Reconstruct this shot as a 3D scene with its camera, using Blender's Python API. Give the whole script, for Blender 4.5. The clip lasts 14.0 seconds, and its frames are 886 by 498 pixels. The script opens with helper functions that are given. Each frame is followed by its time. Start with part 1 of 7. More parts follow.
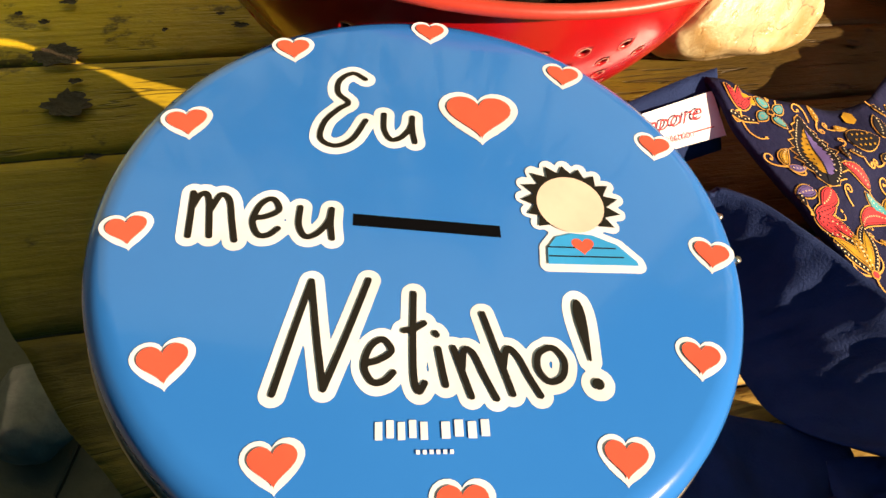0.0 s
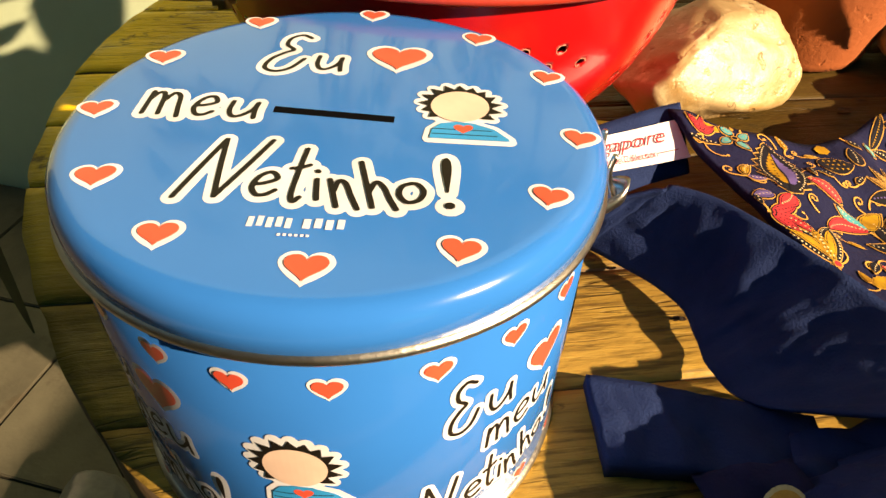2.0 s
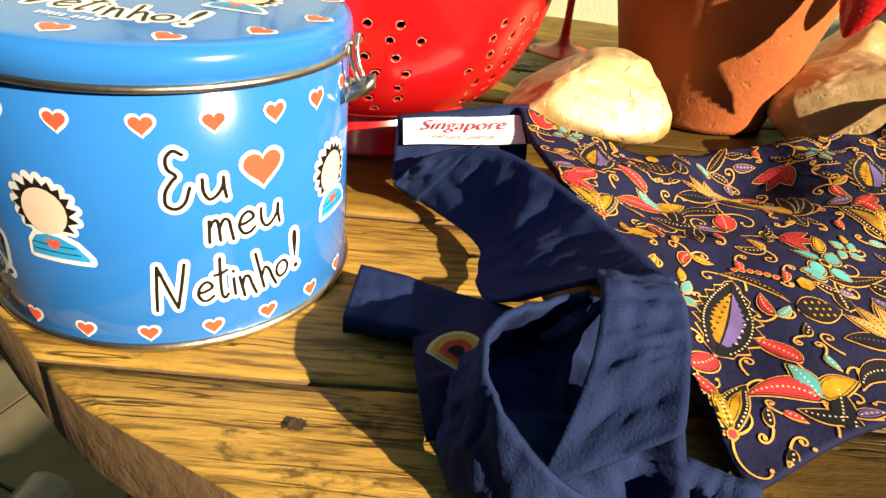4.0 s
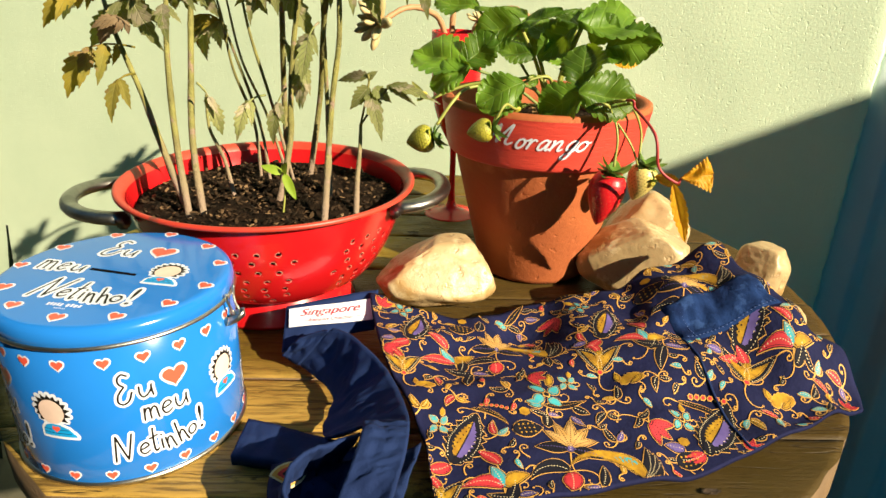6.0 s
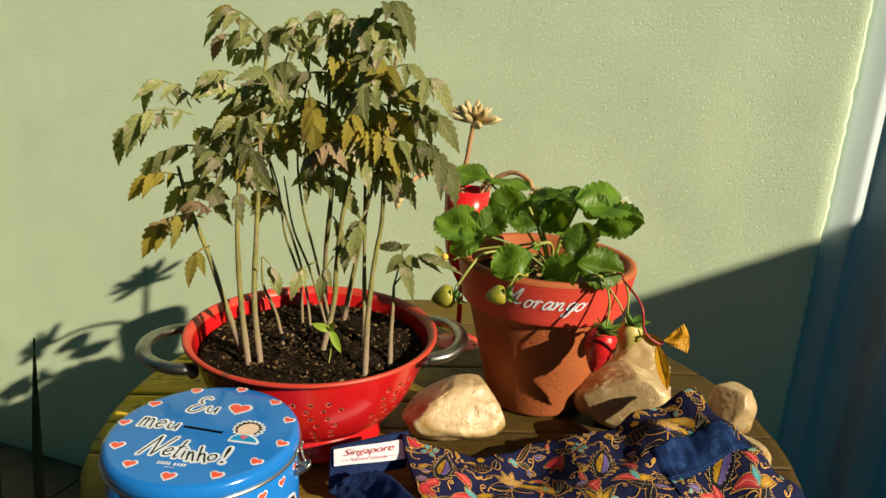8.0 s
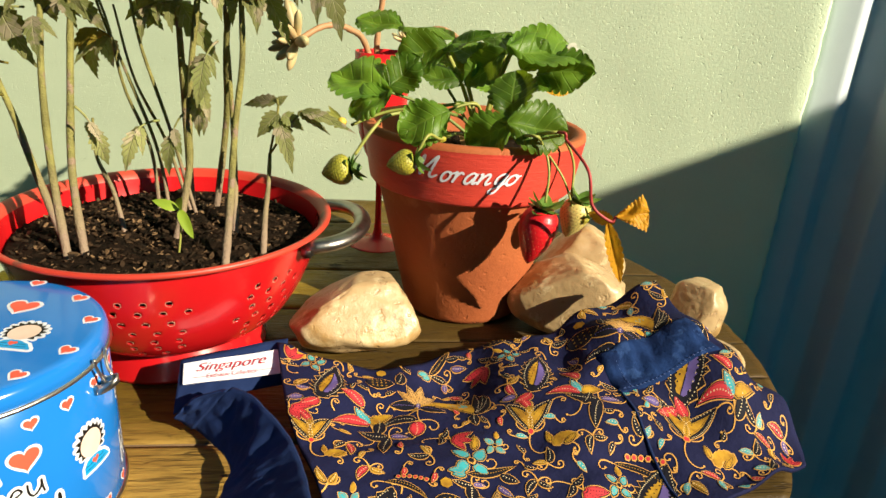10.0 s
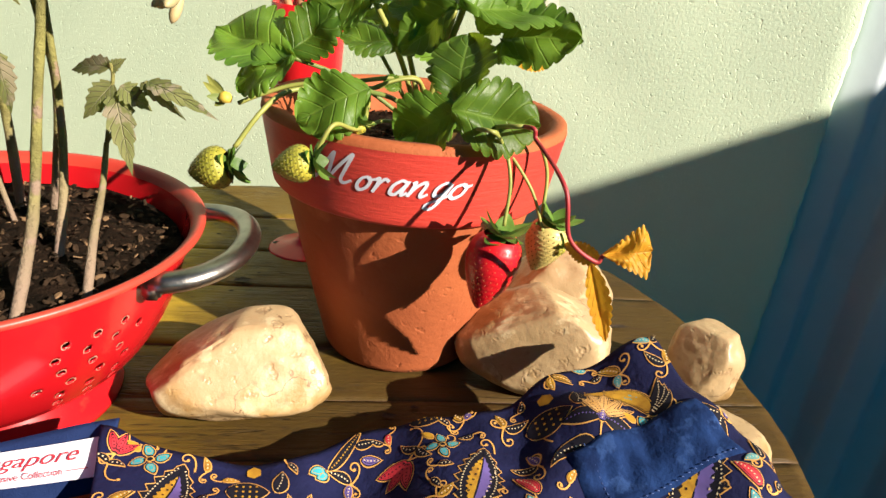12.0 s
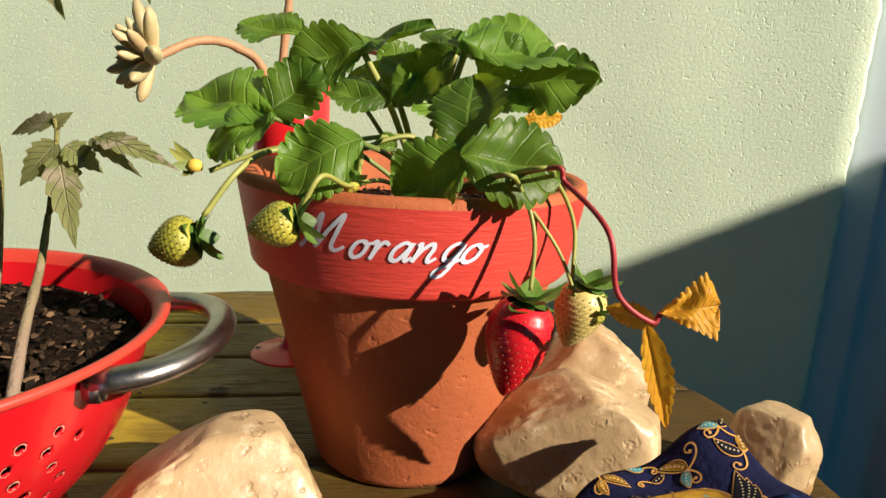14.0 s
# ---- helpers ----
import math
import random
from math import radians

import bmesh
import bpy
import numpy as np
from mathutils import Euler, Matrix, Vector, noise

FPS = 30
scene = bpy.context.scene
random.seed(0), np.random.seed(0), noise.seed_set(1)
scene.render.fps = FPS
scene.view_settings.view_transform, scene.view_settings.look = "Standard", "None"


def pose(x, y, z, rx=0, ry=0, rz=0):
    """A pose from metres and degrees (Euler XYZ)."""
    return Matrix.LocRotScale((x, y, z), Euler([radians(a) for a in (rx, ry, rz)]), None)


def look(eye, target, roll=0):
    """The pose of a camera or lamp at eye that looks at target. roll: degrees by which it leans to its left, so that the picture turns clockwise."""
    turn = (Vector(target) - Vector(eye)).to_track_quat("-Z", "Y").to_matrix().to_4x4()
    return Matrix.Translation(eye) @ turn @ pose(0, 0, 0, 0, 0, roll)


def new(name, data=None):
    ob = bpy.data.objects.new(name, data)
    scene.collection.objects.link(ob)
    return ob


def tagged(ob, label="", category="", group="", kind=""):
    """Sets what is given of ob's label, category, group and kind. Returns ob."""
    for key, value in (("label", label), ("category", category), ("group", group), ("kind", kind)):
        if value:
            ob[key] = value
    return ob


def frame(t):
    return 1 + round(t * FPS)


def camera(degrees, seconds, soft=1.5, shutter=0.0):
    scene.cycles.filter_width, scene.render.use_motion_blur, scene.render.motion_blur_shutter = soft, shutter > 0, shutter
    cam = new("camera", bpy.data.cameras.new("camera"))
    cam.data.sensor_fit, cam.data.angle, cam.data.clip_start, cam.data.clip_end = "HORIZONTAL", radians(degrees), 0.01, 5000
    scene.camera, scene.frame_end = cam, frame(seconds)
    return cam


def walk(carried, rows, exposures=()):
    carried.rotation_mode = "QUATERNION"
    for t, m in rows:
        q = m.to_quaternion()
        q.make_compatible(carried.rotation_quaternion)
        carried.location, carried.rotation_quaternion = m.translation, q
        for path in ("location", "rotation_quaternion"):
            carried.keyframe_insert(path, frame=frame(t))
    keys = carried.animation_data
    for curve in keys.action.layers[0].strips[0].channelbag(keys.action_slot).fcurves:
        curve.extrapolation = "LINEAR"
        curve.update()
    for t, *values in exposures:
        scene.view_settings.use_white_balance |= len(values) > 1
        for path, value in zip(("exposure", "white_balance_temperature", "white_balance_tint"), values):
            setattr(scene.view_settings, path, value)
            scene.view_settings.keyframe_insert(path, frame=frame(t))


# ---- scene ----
cam = camera(66.2, 14.0)
PATH = [
    (0, (0.004, -0.102, 0.248), (0.065, 1.038, -1.394), 13.2),
    (0.5, (0.011, -0.111, 0.258), (0.041, 1.051, -1.369), 10.4),
    (1, (0.017, -0.116, 0.258), (0.031, 1.07, -1.353), 9.2),
    (1.5, (0.029, -0.129, 0.256), (0.0, 1.109, -1.314), 7.8),
    (2, (0.072, -0.169, 0.219), (-0.224, 1.305, -1.1), 3.0),
    (2.5, (0.132, -0.199, 0.171), (-0.33, 1.398, -0.94), 6.3),
    (2.7, (0.152, -0.204, 0.161), (-0.339, 1.433, -0.877), 6.7),
    (4.8, (0.294, -0.237, 0.227), (-0.317, 1.399, -0.749), 5.1),
    (5, (0.327, -0.236, 0.248), (-0.307, 1.424, -0.671), 4.0),
    (5.5, (0.362, -0.262, 0.269), (-0.222, 1.439, -0.607), 4.3),
    (6, (0.363, -0.332, 0.323), (-0.248, 1.406, -0.456), 2.0),
    (6.5, (0.367, -0.395, 0.383), (-0.18, 1.42, -0.253), 3.4),
    (7, (0.343, -0.422, 0.417), (-0.215, 1.403, -0.181), 4.1),
    (7.5, (0.336, -0.44, 0.434), (-0.227, 1.391, -0.14), 4.1),
    (8, (0.342, -0.428, 0.434), (-0.239, 1.403, -0.125), 3.3),
    (8.5, (0.346, -0.395, 0.411), (-0.207, 1.425, -0.208), 3.1),
    (9, (0.358, -0.358, 0.377), (-0.11, 1.478, -0.264), 4.0),
    (9.2, (0.361, -0.343, 0.365), (-0.096, 1.482, -0.315), 3.9),
    (11.3, (0.359, -0.143, 0.298), (-0.069, 1.64, -0.499), 6.1),
    (11.5, (0.36, -0.126, 0.298), (-0.055, 1.629, -0.567), 7.0),
    (12, (0.355, -0.085, 0.305), (-0.038, 1.697, -0.515), 6.2),
    (12.5, (0.349, -0.069, 0.314), (-0.047, 1.746, -0.427), 6.3),
    (13, (0.335, -0.057, 0.303), (-0.049, 1.762, -0.434), 5.4),
    (13.5, (0.331, -0.037, 0.256), (-0.061, 1.824, -0.362), 4.0),
    (14, (0.332, -0.032, 0.253), (-0.078, 1.865, -0.231), 3.2),
]
EXPOSURES = [(0.0, 1.34, 6800, 17), (1.5, 1.42, 7000, 17), (2.5, 1.38, 7900, 17), (5.0, 1.70, 6050, 9), (5.5, 1.52, 6050, 8), (6.0, 1.34, 5900, 7), (6.5, 1.10, 5850, 6),
             (7.5, 0.80, 5850, 5), (8.0, 0.68, 5800, 4), (9.0, 0.78, 5800, 6), (11.5, 1.38, 5400, 12), (12.5, 1.18, 5350, 18), (14.0, 1.00, 5400, 17)]
walk(cam, [(t, look(eye, target, roll)) for t, eye, target, roll in PATH], EXPOSURES)

# ---- world and sun ----
SUN_WAY = Vector((-0.841, 0.284, -0.460)).normalized()
world = bpy.data.worlds.new("sky")
scene.world = world
world.use_nodes = True
wn = world.node_tree
wn.nodes.clear()
sky = wn.nodes.new("ShaderNodeTexSky")
sky.sky_type = "NISHITA"
sky.sun_disc = False
sky.sun_elevation = radians(27.4)
sky.dust_density = 0.0
sky.ozone_density = 6.0
sky.sun_rotation = radians(108.7)
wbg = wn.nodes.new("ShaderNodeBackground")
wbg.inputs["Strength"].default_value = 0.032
wout = wn.nodes.new("ShaderNodeOutputWorld")
# Sky light is multiplied towards teal to colour the shaded areas.
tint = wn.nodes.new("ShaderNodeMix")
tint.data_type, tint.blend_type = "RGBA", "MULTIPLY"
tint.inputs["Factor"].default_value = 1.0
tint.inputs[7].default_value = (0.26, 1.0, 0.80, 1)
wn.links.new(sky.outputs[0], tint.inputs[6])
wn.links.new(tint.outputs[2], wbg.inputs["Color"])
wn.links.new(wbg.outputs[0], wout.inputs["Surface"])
sun_data = bpy.data.lights.new("sun", "SUN")
sun_data.energy = 5.0
sun_data.angle = radians(0.53)
sun_data.color = (1.0, 0.79, 0.52)
sun = new("sun", sun_data)
sun.matrix_world = look(tuple(-6.0 * SUN_WAY), (0, 0, 0))

# ---- materials ----
def mat(name, a, b=None, scale=20.0, rough=0.6, metal=0.0, bump=0.0, bscale=None, detail=5.0, coat=0.0, spots=None,
        spot_scale=8.0, spot_at=0.62, stretch=None, random=0.0, thin=0.0, rough2=None, sheen=0.0, spec=0.5, pits=0.0, island=None):
    """A surface with two colours mixed by noise, optional stains (spots) and fine relief."""
    m = bpy.data.materials.new(name)
    m.use_nodes = True
    t = m.node_tree
    p = t.nodes["Principled BSDF"]
    p.inputs["Roughness"].default_value = rough
    p.inputs["Metallic"].default_value = metal
    p.inputs["Coat Weight"].default_value = coat
    p.inputs["Sheen Weight"].default_value = sheen
    p.inputs["Specular IOR Level"].default_value = spec
    tc = t.nodes.new("ShaderNodeTexCoord")
    src = tc.outputs["Object"]
    if stretch:
        mp = t.nodes.new("ShaderNodeMapping")
        mp.inputs["Scale"].default_value = stretch
        t.links.new(src, mp.inputs["Vector"])
        src = mp.outputs["Vector"]

    def tex(s, d=detail):
        n = t.nodes.new("ShaderNodeTexNoise")
        n.inputs["Scale"].default_value = s
        n.inputs["Detail"].default_value = d
        n.inputs["Roughness"].default_value = 0.6
        t.links.new(src, n.inputs["Vector"])
        return n.outputs["Fac"]

    def ramp(fac, lo, hi):
        r = t.nodes.new("ShaderNodeMapRange")
        r.inputs["From Min"].default_value = lo
        r.inputs["From Max"].default_value = hi
        t.links.new(fac, r.inputs["Value"])
        return r.outputs["Result"]

    def blend(fac, x, y):
        n = t.nodes.new("ShaderNodeMix")
        n.data_type = "RGBA"
        t.links.new(fac, n.inputs["Factor"])
        for sock, v in ((n.inputs[6], x), (n.inputs[7], y)):
            if isinstance(v, tuple):
                sock.default_value = (*v, 1)
            else:
                t.links.new(v, sock)
        return n.outputs[2]

    col = blend(ramp(tex(scale), 0.36, 0.64), a, b or tuple(c * 0.8 for c in a))
    if spots:
        col = blend(ramp(tex(spot_scale, 8.0), spot_at, spot_at + 0.06), col, spots)
    if island:
        geo = t.nodes.new("ShaderNodeNewGeometry")
        col = blend(ramp(geo.outputs["Random Per Island"], 0.72, 1.0), col, island)
    if random:
        info = t.nodes.new("ShaderNodeObjectInfo")
        hsv = t.nodes.new("ShaderNodeHueSaturation")
        hsv.inputs["Saturation"].default_value = 1.0
        r = t.nodes.new("ShaderNodeMapRange")
        r.inputs["To Min"].default_value = 1 - random
        r.inputs["To Max"].default_value = 1 + random
        t.links.new(info.outputs["Random"], r.inputs["Value"])
        t.links.new(r.outputs["Result"], hsv.inputs["Value"])
        t.links.new(col, hsv.inputs["Color"])
        col = hsv.outputs["Color"]
    t.links.new(col, p.inputs["Base Color"])
    if rough2 is not None:
        r = t.nodes.new("ShaderNodeMapRange")
        r.inputs["From Min"].default_value = 0.35
        r.inputs["From Max"].default_value = 0.65
        r.inputs["To Min"].default_value = rough
        r.inputs["To Max"].default_value = rough2
        t.links.new(tex(scale * 2.3), r.inputs["Value"])
        t.links.new(r.outputs["Result"], p.inputs["Roughness"])
    if bump:
        bn = t.nodes.new("ShaderNodeBump")
        bn.inputs["Strength"].default_value = 1.0
        bn.inputs["Distance"].default_value = bump
        t.links.new(tex(bscale or scale * 6, 6.0), bn.inputs["Height"])
        t.links.new(bn.outputs["Normal"], p.inputs["Normal"])
        if pits:
            pn = t.nodes.new("ShaderNodeBump")
            pn.inputs["Distance"].default_value = pits
            t.links.new(ramp(tex((bscale or scale * 6) * 0.7, 2.0), 0.72, 0.62), pn.inputs["Height"])
            t.links.new(bn.outputs["Normal"], pn.inputs["Normal"])
            t.links.new(pn.outputs["Normal"], p.inputs["Normal"])
    if thin:
        p.inputs["Subsurface Weight"].default_value = 0.0
        tr = t.nodes.new("ShaderNodeBsdfTranslucent")
        t.links.new(col, tr.inputs["Color"])
        mx = t.nodes.new("ShaderNodeMixShader")
        mx.inputs[0].default_value = thin
        out = t.nodes["Material Output"]
        t.links.new(p.outputs[0], mx.inputs[1])
        t.links.new(tr.outputs[0], mx.inputs[2])
        t.links.new(mx.outputs[0], out.inputs["Surface"])
    return m


def leaf_mat(name, a, b, vein, glow, teeth, rough=0.6, thin=0.3, spots=None, spot_at=0.55, random=0.2, spot_scale=26, dent=0.0003, vein_amount=0.7):
    """A leaf: two-tone blade, paler veins raised along the side ribs, dust or stains, and light through it."""
    m = mat(name, a, b, 30, rough, spec=0.25, bump=0.0003, bscale=260, spots=spots, spot_scale=spot_scale, spot_at=spot_at, random=random, thin=thin)
    t = m.node_tree
    p = t.nodes["Principled BSDF"]

    def calc(op, x, y=0.0):
        n = t.nodes.new("ShaderNodeMath")
        n.operation = op
        for sock, v in zip(n.inputs, (x, y)):
            if isinstance(v, float):
                sock.default_value = v
            else:
                t.links.new(v, sock)
        return n.outputs[0]

    uv = t.nodes.new("ShaderNodeUVMap")
    sep = t.nodes.new("ShaderNodeSeparateXYZ")
    t.links.new(uv.outputs[0], sep.inputs[0])
    off = calc("ABSOLUTE", calc("SUBTRACT", calc("MULTIPLY", sep.outputs[0], 2.0), 1.0))
    run = calc("FRACT", calc("SUBTRACT", calc("MULTIPLY", sep.outputs[1], teeth), calc("MULTIPLY", off, teeth * 0.22)))
    wave = calc("ABSOLUTE", calc("SUBTRACT", calc("MULTIPLY", run, 2.0), 1.0))
    rib = calc("MAXIMUM", calc("MULTIPLY", calc("SUBTRACT", wave, 0.80), 5.0), calc("SUBTRACT", 1.0, calc("MULTIPLY", off, 14.0)))
    rib = calc("MAXIMUM", rib, 0.0)
    src = p.inputs["Base Color"].links[0].from_socket
    mx = t.nodes.new("ShaderNodeMix")
    mx.data_type = "RGBA"
    t.links.new(calc("MULTIPLY", rib, vein_amount), mx.inputs["Factor"])
    t.links.new(src, mx.inputs[6])
    mx.inputs[7].default_value = (*vein, 1)
    t.links.new(mx.outputs[2], p.inputs["Base Color"])
    bump = p.inputs["Normal"].links[0].from_node
    two = t.nodes.new("ShaderNodeBump")
    two.inputs["Distance"].default_value = dent
    two.invert = True
    t.links.new(rib, two.inputs["Height"])
    t.links.new(bump.outputs[0], two.inputs["Normal"])
    t.links.new(two.outputs[0], p.inputs["Normal"])
    for n in t.nodes:
        if n.type == "BSDF_TRANSLUCENT":
            for link in list(n.inputs["Color"].links):
                t.links.remove(link)
            n.inputs["Color"].default_value = (*glow, 1)
    return m


M = {}
M["wall"] = mat("painted_stucco", (0.71, 0.84, 0.595), (0.66, 0.795, 0.56), 6, 0.85, bump=0.0005, bscale=320, detail=10.0, spots=(0.60, 0.70, 0.49), spot_scale=7, spot_at=0.70, pits=0.0004)
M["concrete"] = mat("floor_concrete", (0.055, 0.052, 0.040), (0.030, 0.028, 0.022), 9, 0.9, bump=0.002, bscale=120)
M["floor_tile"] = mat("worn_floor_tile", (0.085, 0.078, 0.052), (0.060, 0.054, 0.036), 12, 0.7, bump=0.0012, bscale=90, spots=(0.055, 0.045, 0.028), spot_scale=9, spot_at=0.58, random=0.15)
M["sheet"] = mat("painted_sheet_metal", (0.56, 0.64, 0.68), (0.50, 0.58, 0.62), 5, 0.42, bump=0.0005, bscale=30)
M["plank_side"] = mat("dark_raw_wood", (0.16, 0.10, 0.045), (0.09, 0.055, 0.025), 14, 0.8, bump=0.002, bscale=80)
M["tin"] = mat("blue_enamel", (0.023, 0.175, 0.585), (0.019, 0.155, 0.54), 5, 0.16, coat=0.3, bump=0.00012, bscale=30)
M["steel"] = mat("bare_steel", (0.62, 0.58, 0.50), (0.45, 0.42, 0.37), 60, 0.32, metal=1.0, bump=0.0002)
M["white"] = mat("white_print", (0.75, 0.79, 0.88), None, 40, 0.35, spec=0.35)
M["black"] = mat("black_print", (0.012, 0.010, 0.008), None, 40, 0.45, spec=0.2)
M["heart"] = mat("coral_print", (0.78, 0.10, 0.055), (0.72, 0.085, 0.05), 30, 0.3)
M["skin"] = mat("pale_pink_print", (0.80, 0.60, 0.50), None, 30, 0.3)
M["cyan"] = mat("cyan_print", (0.02, 0.33, 0.76), None, 30, 0.3)
M["red"] = mat("red_enamel", (0.50, 0.008, 0.010), (0.43, 0.006, 0.008), 7, 0.24, coat=0.2, bump=0.0002, bscale=40, spots=(0.26, 0.03, 0.02), spot_scale=22, spot_at=0.70)
M["red_worn"] = mat("worn_red_rim", (0.50, 0.052, 0.026), (0.42, 0.034, 0.018), 9, 0.42, bump=0.0004, bscale=60, spots=(0.20, 0.05, 0.03), spot_scale=30, spot_at=0.66)
M["chipped"] = mat("chipped_enamel", (0.62, 0.30, 0.22), (0.45, 0.12, 0.08), 260, 0.5)
M["soil"] = mat("potting_soil", (0.020, 0.012, 0.007), (0.007, 0.005, 0.003), 70, 0.95, bump=0.006, bscale=160, spec=0.06)
M["chip"] = mat("bark_chip", (0.042, 0.025, 0.013), (0.008, 0.006, 0.004), 110, 0.85, bump=0.001, random=0.4, spec=0.1, island=(0.20, 0.125, 0.062))
M["aluminium"] = mat("dull_aluminium", (0.42, 0.40, 0.36), (0.22, 0.21, 0.19), 30, 0.34, metal=1.0, bump=0.0004, bscale=90)
M["clay"] = mat("terracotta", (0.37, 0.099, 0.022), (0.31, 0.078, 0.017), 16, 0.78, bump=0.0007, bscale=170, spots=(0.42, 0.135, 0.042), spot_scale=14, pits=0.0004)
M["clay_paint"] = mat("red_brushed_paint", (0.58, 0.055, 0.032), (0.52, 0.046, 0.028), 10, 0.5, bump=0.0006, bscale=60, stretch=(1, 1, 9))

M["slot"] = mat("slot_black", (0.002, 0.002, 0.003), None, 40, 0.9, spec=0.05)
M["navy"] = mat("navy_cotton", (0.0125, 0.0265, 0.094), (0.0085, 0.0185, 0.070), 30, 0.85, bump=0.0005, bscale=900, spec=0.14)
M["batik"] = mat("batik_ground", (0.0095, 0.0115, 0.052), (0.0068, 0.0085, 0.039), 40, 0.85, bump=0.0014, bscale=130, spec=0.16)
M["denim"] = mat("blue_cotton_patch", (0.013, 0.036, 0.130), (0.004, 0.012, 0.052), 46, 0.9, bump=0.0014, bscale=150, spec=0.12, spots=(0.024, 0.055, 0.17), spot_scale=60, spot_at=0.56)
M["gold"] = mat("gold_print", (0.66, 0.37, 0.085), (0.54, 0.28, 0.055), 200, 0.6, spec=0.2)
M["ochre"] = mat("yellow_print", (0.50, 0.29, 0.016), (0.27, 0.135, 0.010), 110, 0.7, spec=0.2)
M["petal_print"] = mat("pale_gold_print", (0.58, 0.36, 0.12), (0.46, 0.25, 0.06), 120, 0.7, spec=0.2)
M["thread"] = mat("blue_thread", (0.05, 0.09, 0.26), None, 120, 0.8)
M["crimson"] = mat("crimson_print", (0.55, 0.025, 0.035), (0.42, 0.015, 0.025), 120, 0.7)
M["teal"] = mat("turquoise_print", (0.05, 0.36, 0.42), (0.03, 0.28, 0.34), 120, 0.7)
M["violet"] = mat("violet_print", (0.13, 0.09, 0.32), None, 120, 0.7)
M["ink"] = mat("dark_print", (0.010, 0.010, 0.018), None, 120, 0.7, spec=0.15)
M["cream"] = mat("cream_print", (0.70, 0.58, 0.34), None, 120, 0.7)
M["label_red"] = mat("red_thread", (0.40, 0.015, 0.030), None, 120, 0.7)
M["tom_leaf"] = leaf_mat("dusty_tomato_leaf", (0.285, 0.290, 0.110), (0.125, 0.155, 0.040), (0.40, 0.385, 0.22), (0.33, 0.36, 0.04), 7.0, 0.7, 0.28, (0.34, 0.295, 0.195), 0.53, 0.55, 60, dent=0.0006, vein_amount=0.8)
M["tom_yellow"] = leaf_mat("yellowing_leaf", (0.36, 0.28, 0.03), (0.20, 0.19, 0.035), (0.34, 0.32, 0.08), (0.40, 0.30, 0.02), 6.0, 0.7, 0.35, (0.22, 0.14, 0.06), 0.58, 0.25)
M["tom_dry"] = leaf_mat("dry_tan_leaf", (0.30, 0.22, 0.13), (0.20, 0.14, 0.07), (0.32, 0.25, 0.15), (0.30, 0.18, 0.06), 6.0, 0.8, 0.25)
M["leaf"] = leaf_mat("strawberry_leaf", (0.115, 0.212, 0.016), (0.050, 0.115, 0.009), (0.23, 0.35, 0.05), (0.32, 0.47, 0.01), 6.0, 0.40, 0.26, None, 0.55, 0.45, dent=0.00045, vein_amount=0.36)
M["sepal"] = mat("green_sepal", (0.12, 0.22, 0.025), (0.060, 0.13, 0.014), 60, 0.5, bump=0.0006, bscale=200, random=0.3, thin=0.25)
M["leaf_yellow"] = leaf_mat("yellow_strawberry_leaf", (0.62, 0.36, 0.015), (0.55, 0.27, 0.012), (0.62, 0.30, 0.03), (0.70, 0.40, 0.01), 7.0, 0.5, 0.35, (0.42, 0.12, 0.015), 0.62, 0.1, 18, 0.0004, 0.35)
M["petiole"] = mat("green_stalk", (0.16, 0.20, 0.035), (0.11, 0.16, 0.03), 40, 0.55)
M["lime"] = mat("lime_stalk", (0.30, 0.31, 0.06), (0.22, 0.25, 0.045), 40, 0.5)
M["runner"] = mat("red_runner", (0.36, 0.03, 0.035), (0.26, 0.025, 0.02), 40, 0.5)
M["berry"] = mat("ripe_strawberry", (0.60, 0.010, 0.016), (0.50, 0.006, 0.010), 40, 0.34, coat=0.2)
M["berry_pale"] = mat("pale_strawberry", (0.60, 0.48, 0.16), (0.52, 0.46, 0.12), 25, 0.4, spots=(0.60, 0.22, 0.12), spot_scale=14, spot_at=0.62)
M["berry_green"] = mat("unripe_strawberry", (0.42, 0.38, 0.03), (0.26, 0.26, 0.02), 50, 0.5, bump=0.0006, bscale=300)
M["seed"] = mat("strawberry_seed", (0.50, 0.20, 0.05), None, 60, 0.5)
M["seed_dark"] = mat("dark_seed", (0.15, 0.14, 0.02), None, 60, 0.5)
M["petal"] = mat("white_petal", (0.75, 0.74, 0.62), None, 40, 0.6, thin=0.3)
M["plastic"] = mat("red_plastic", (0.60, 0.012, 0.014), (0.56, 0.010, 0.012), 10, 0.25)
M["succulent"] = mat("pale_succulent", (0.52, 0.36, 0.17), (0.38, 0.35, 0.17), 30, 0.5, bump=0.0004, bscale=120, random=0.15)
M["succulent_stem"] = mat("succulent_stem", (0.42, 0.22, 0.10), (0.34, 0.20, 0.09), 60, 0.6, bump=0.0006)
M["blade"] = mat("dark_strap_leaf", (0.03, 0.06, 0.02), (0.02, 0.04, 0.015), 20, 0.5)
M["pebble"] = mat("grey_stone", (0.16, 0.16, 0.15), (0.10, 0.10, 0.095), 25, 0.8, bump=0.002, bscale=60)
M["sprout"] = mat("bright_leaf", (0.30, 0.42, 0.03), (0.24, 0.36, 0.025), 40, 0.5, thin=0.3)
M["ochre_bud"] = mat("yellow_bud", (0.65, 0.48, 0.05), None, 40, 0.6)
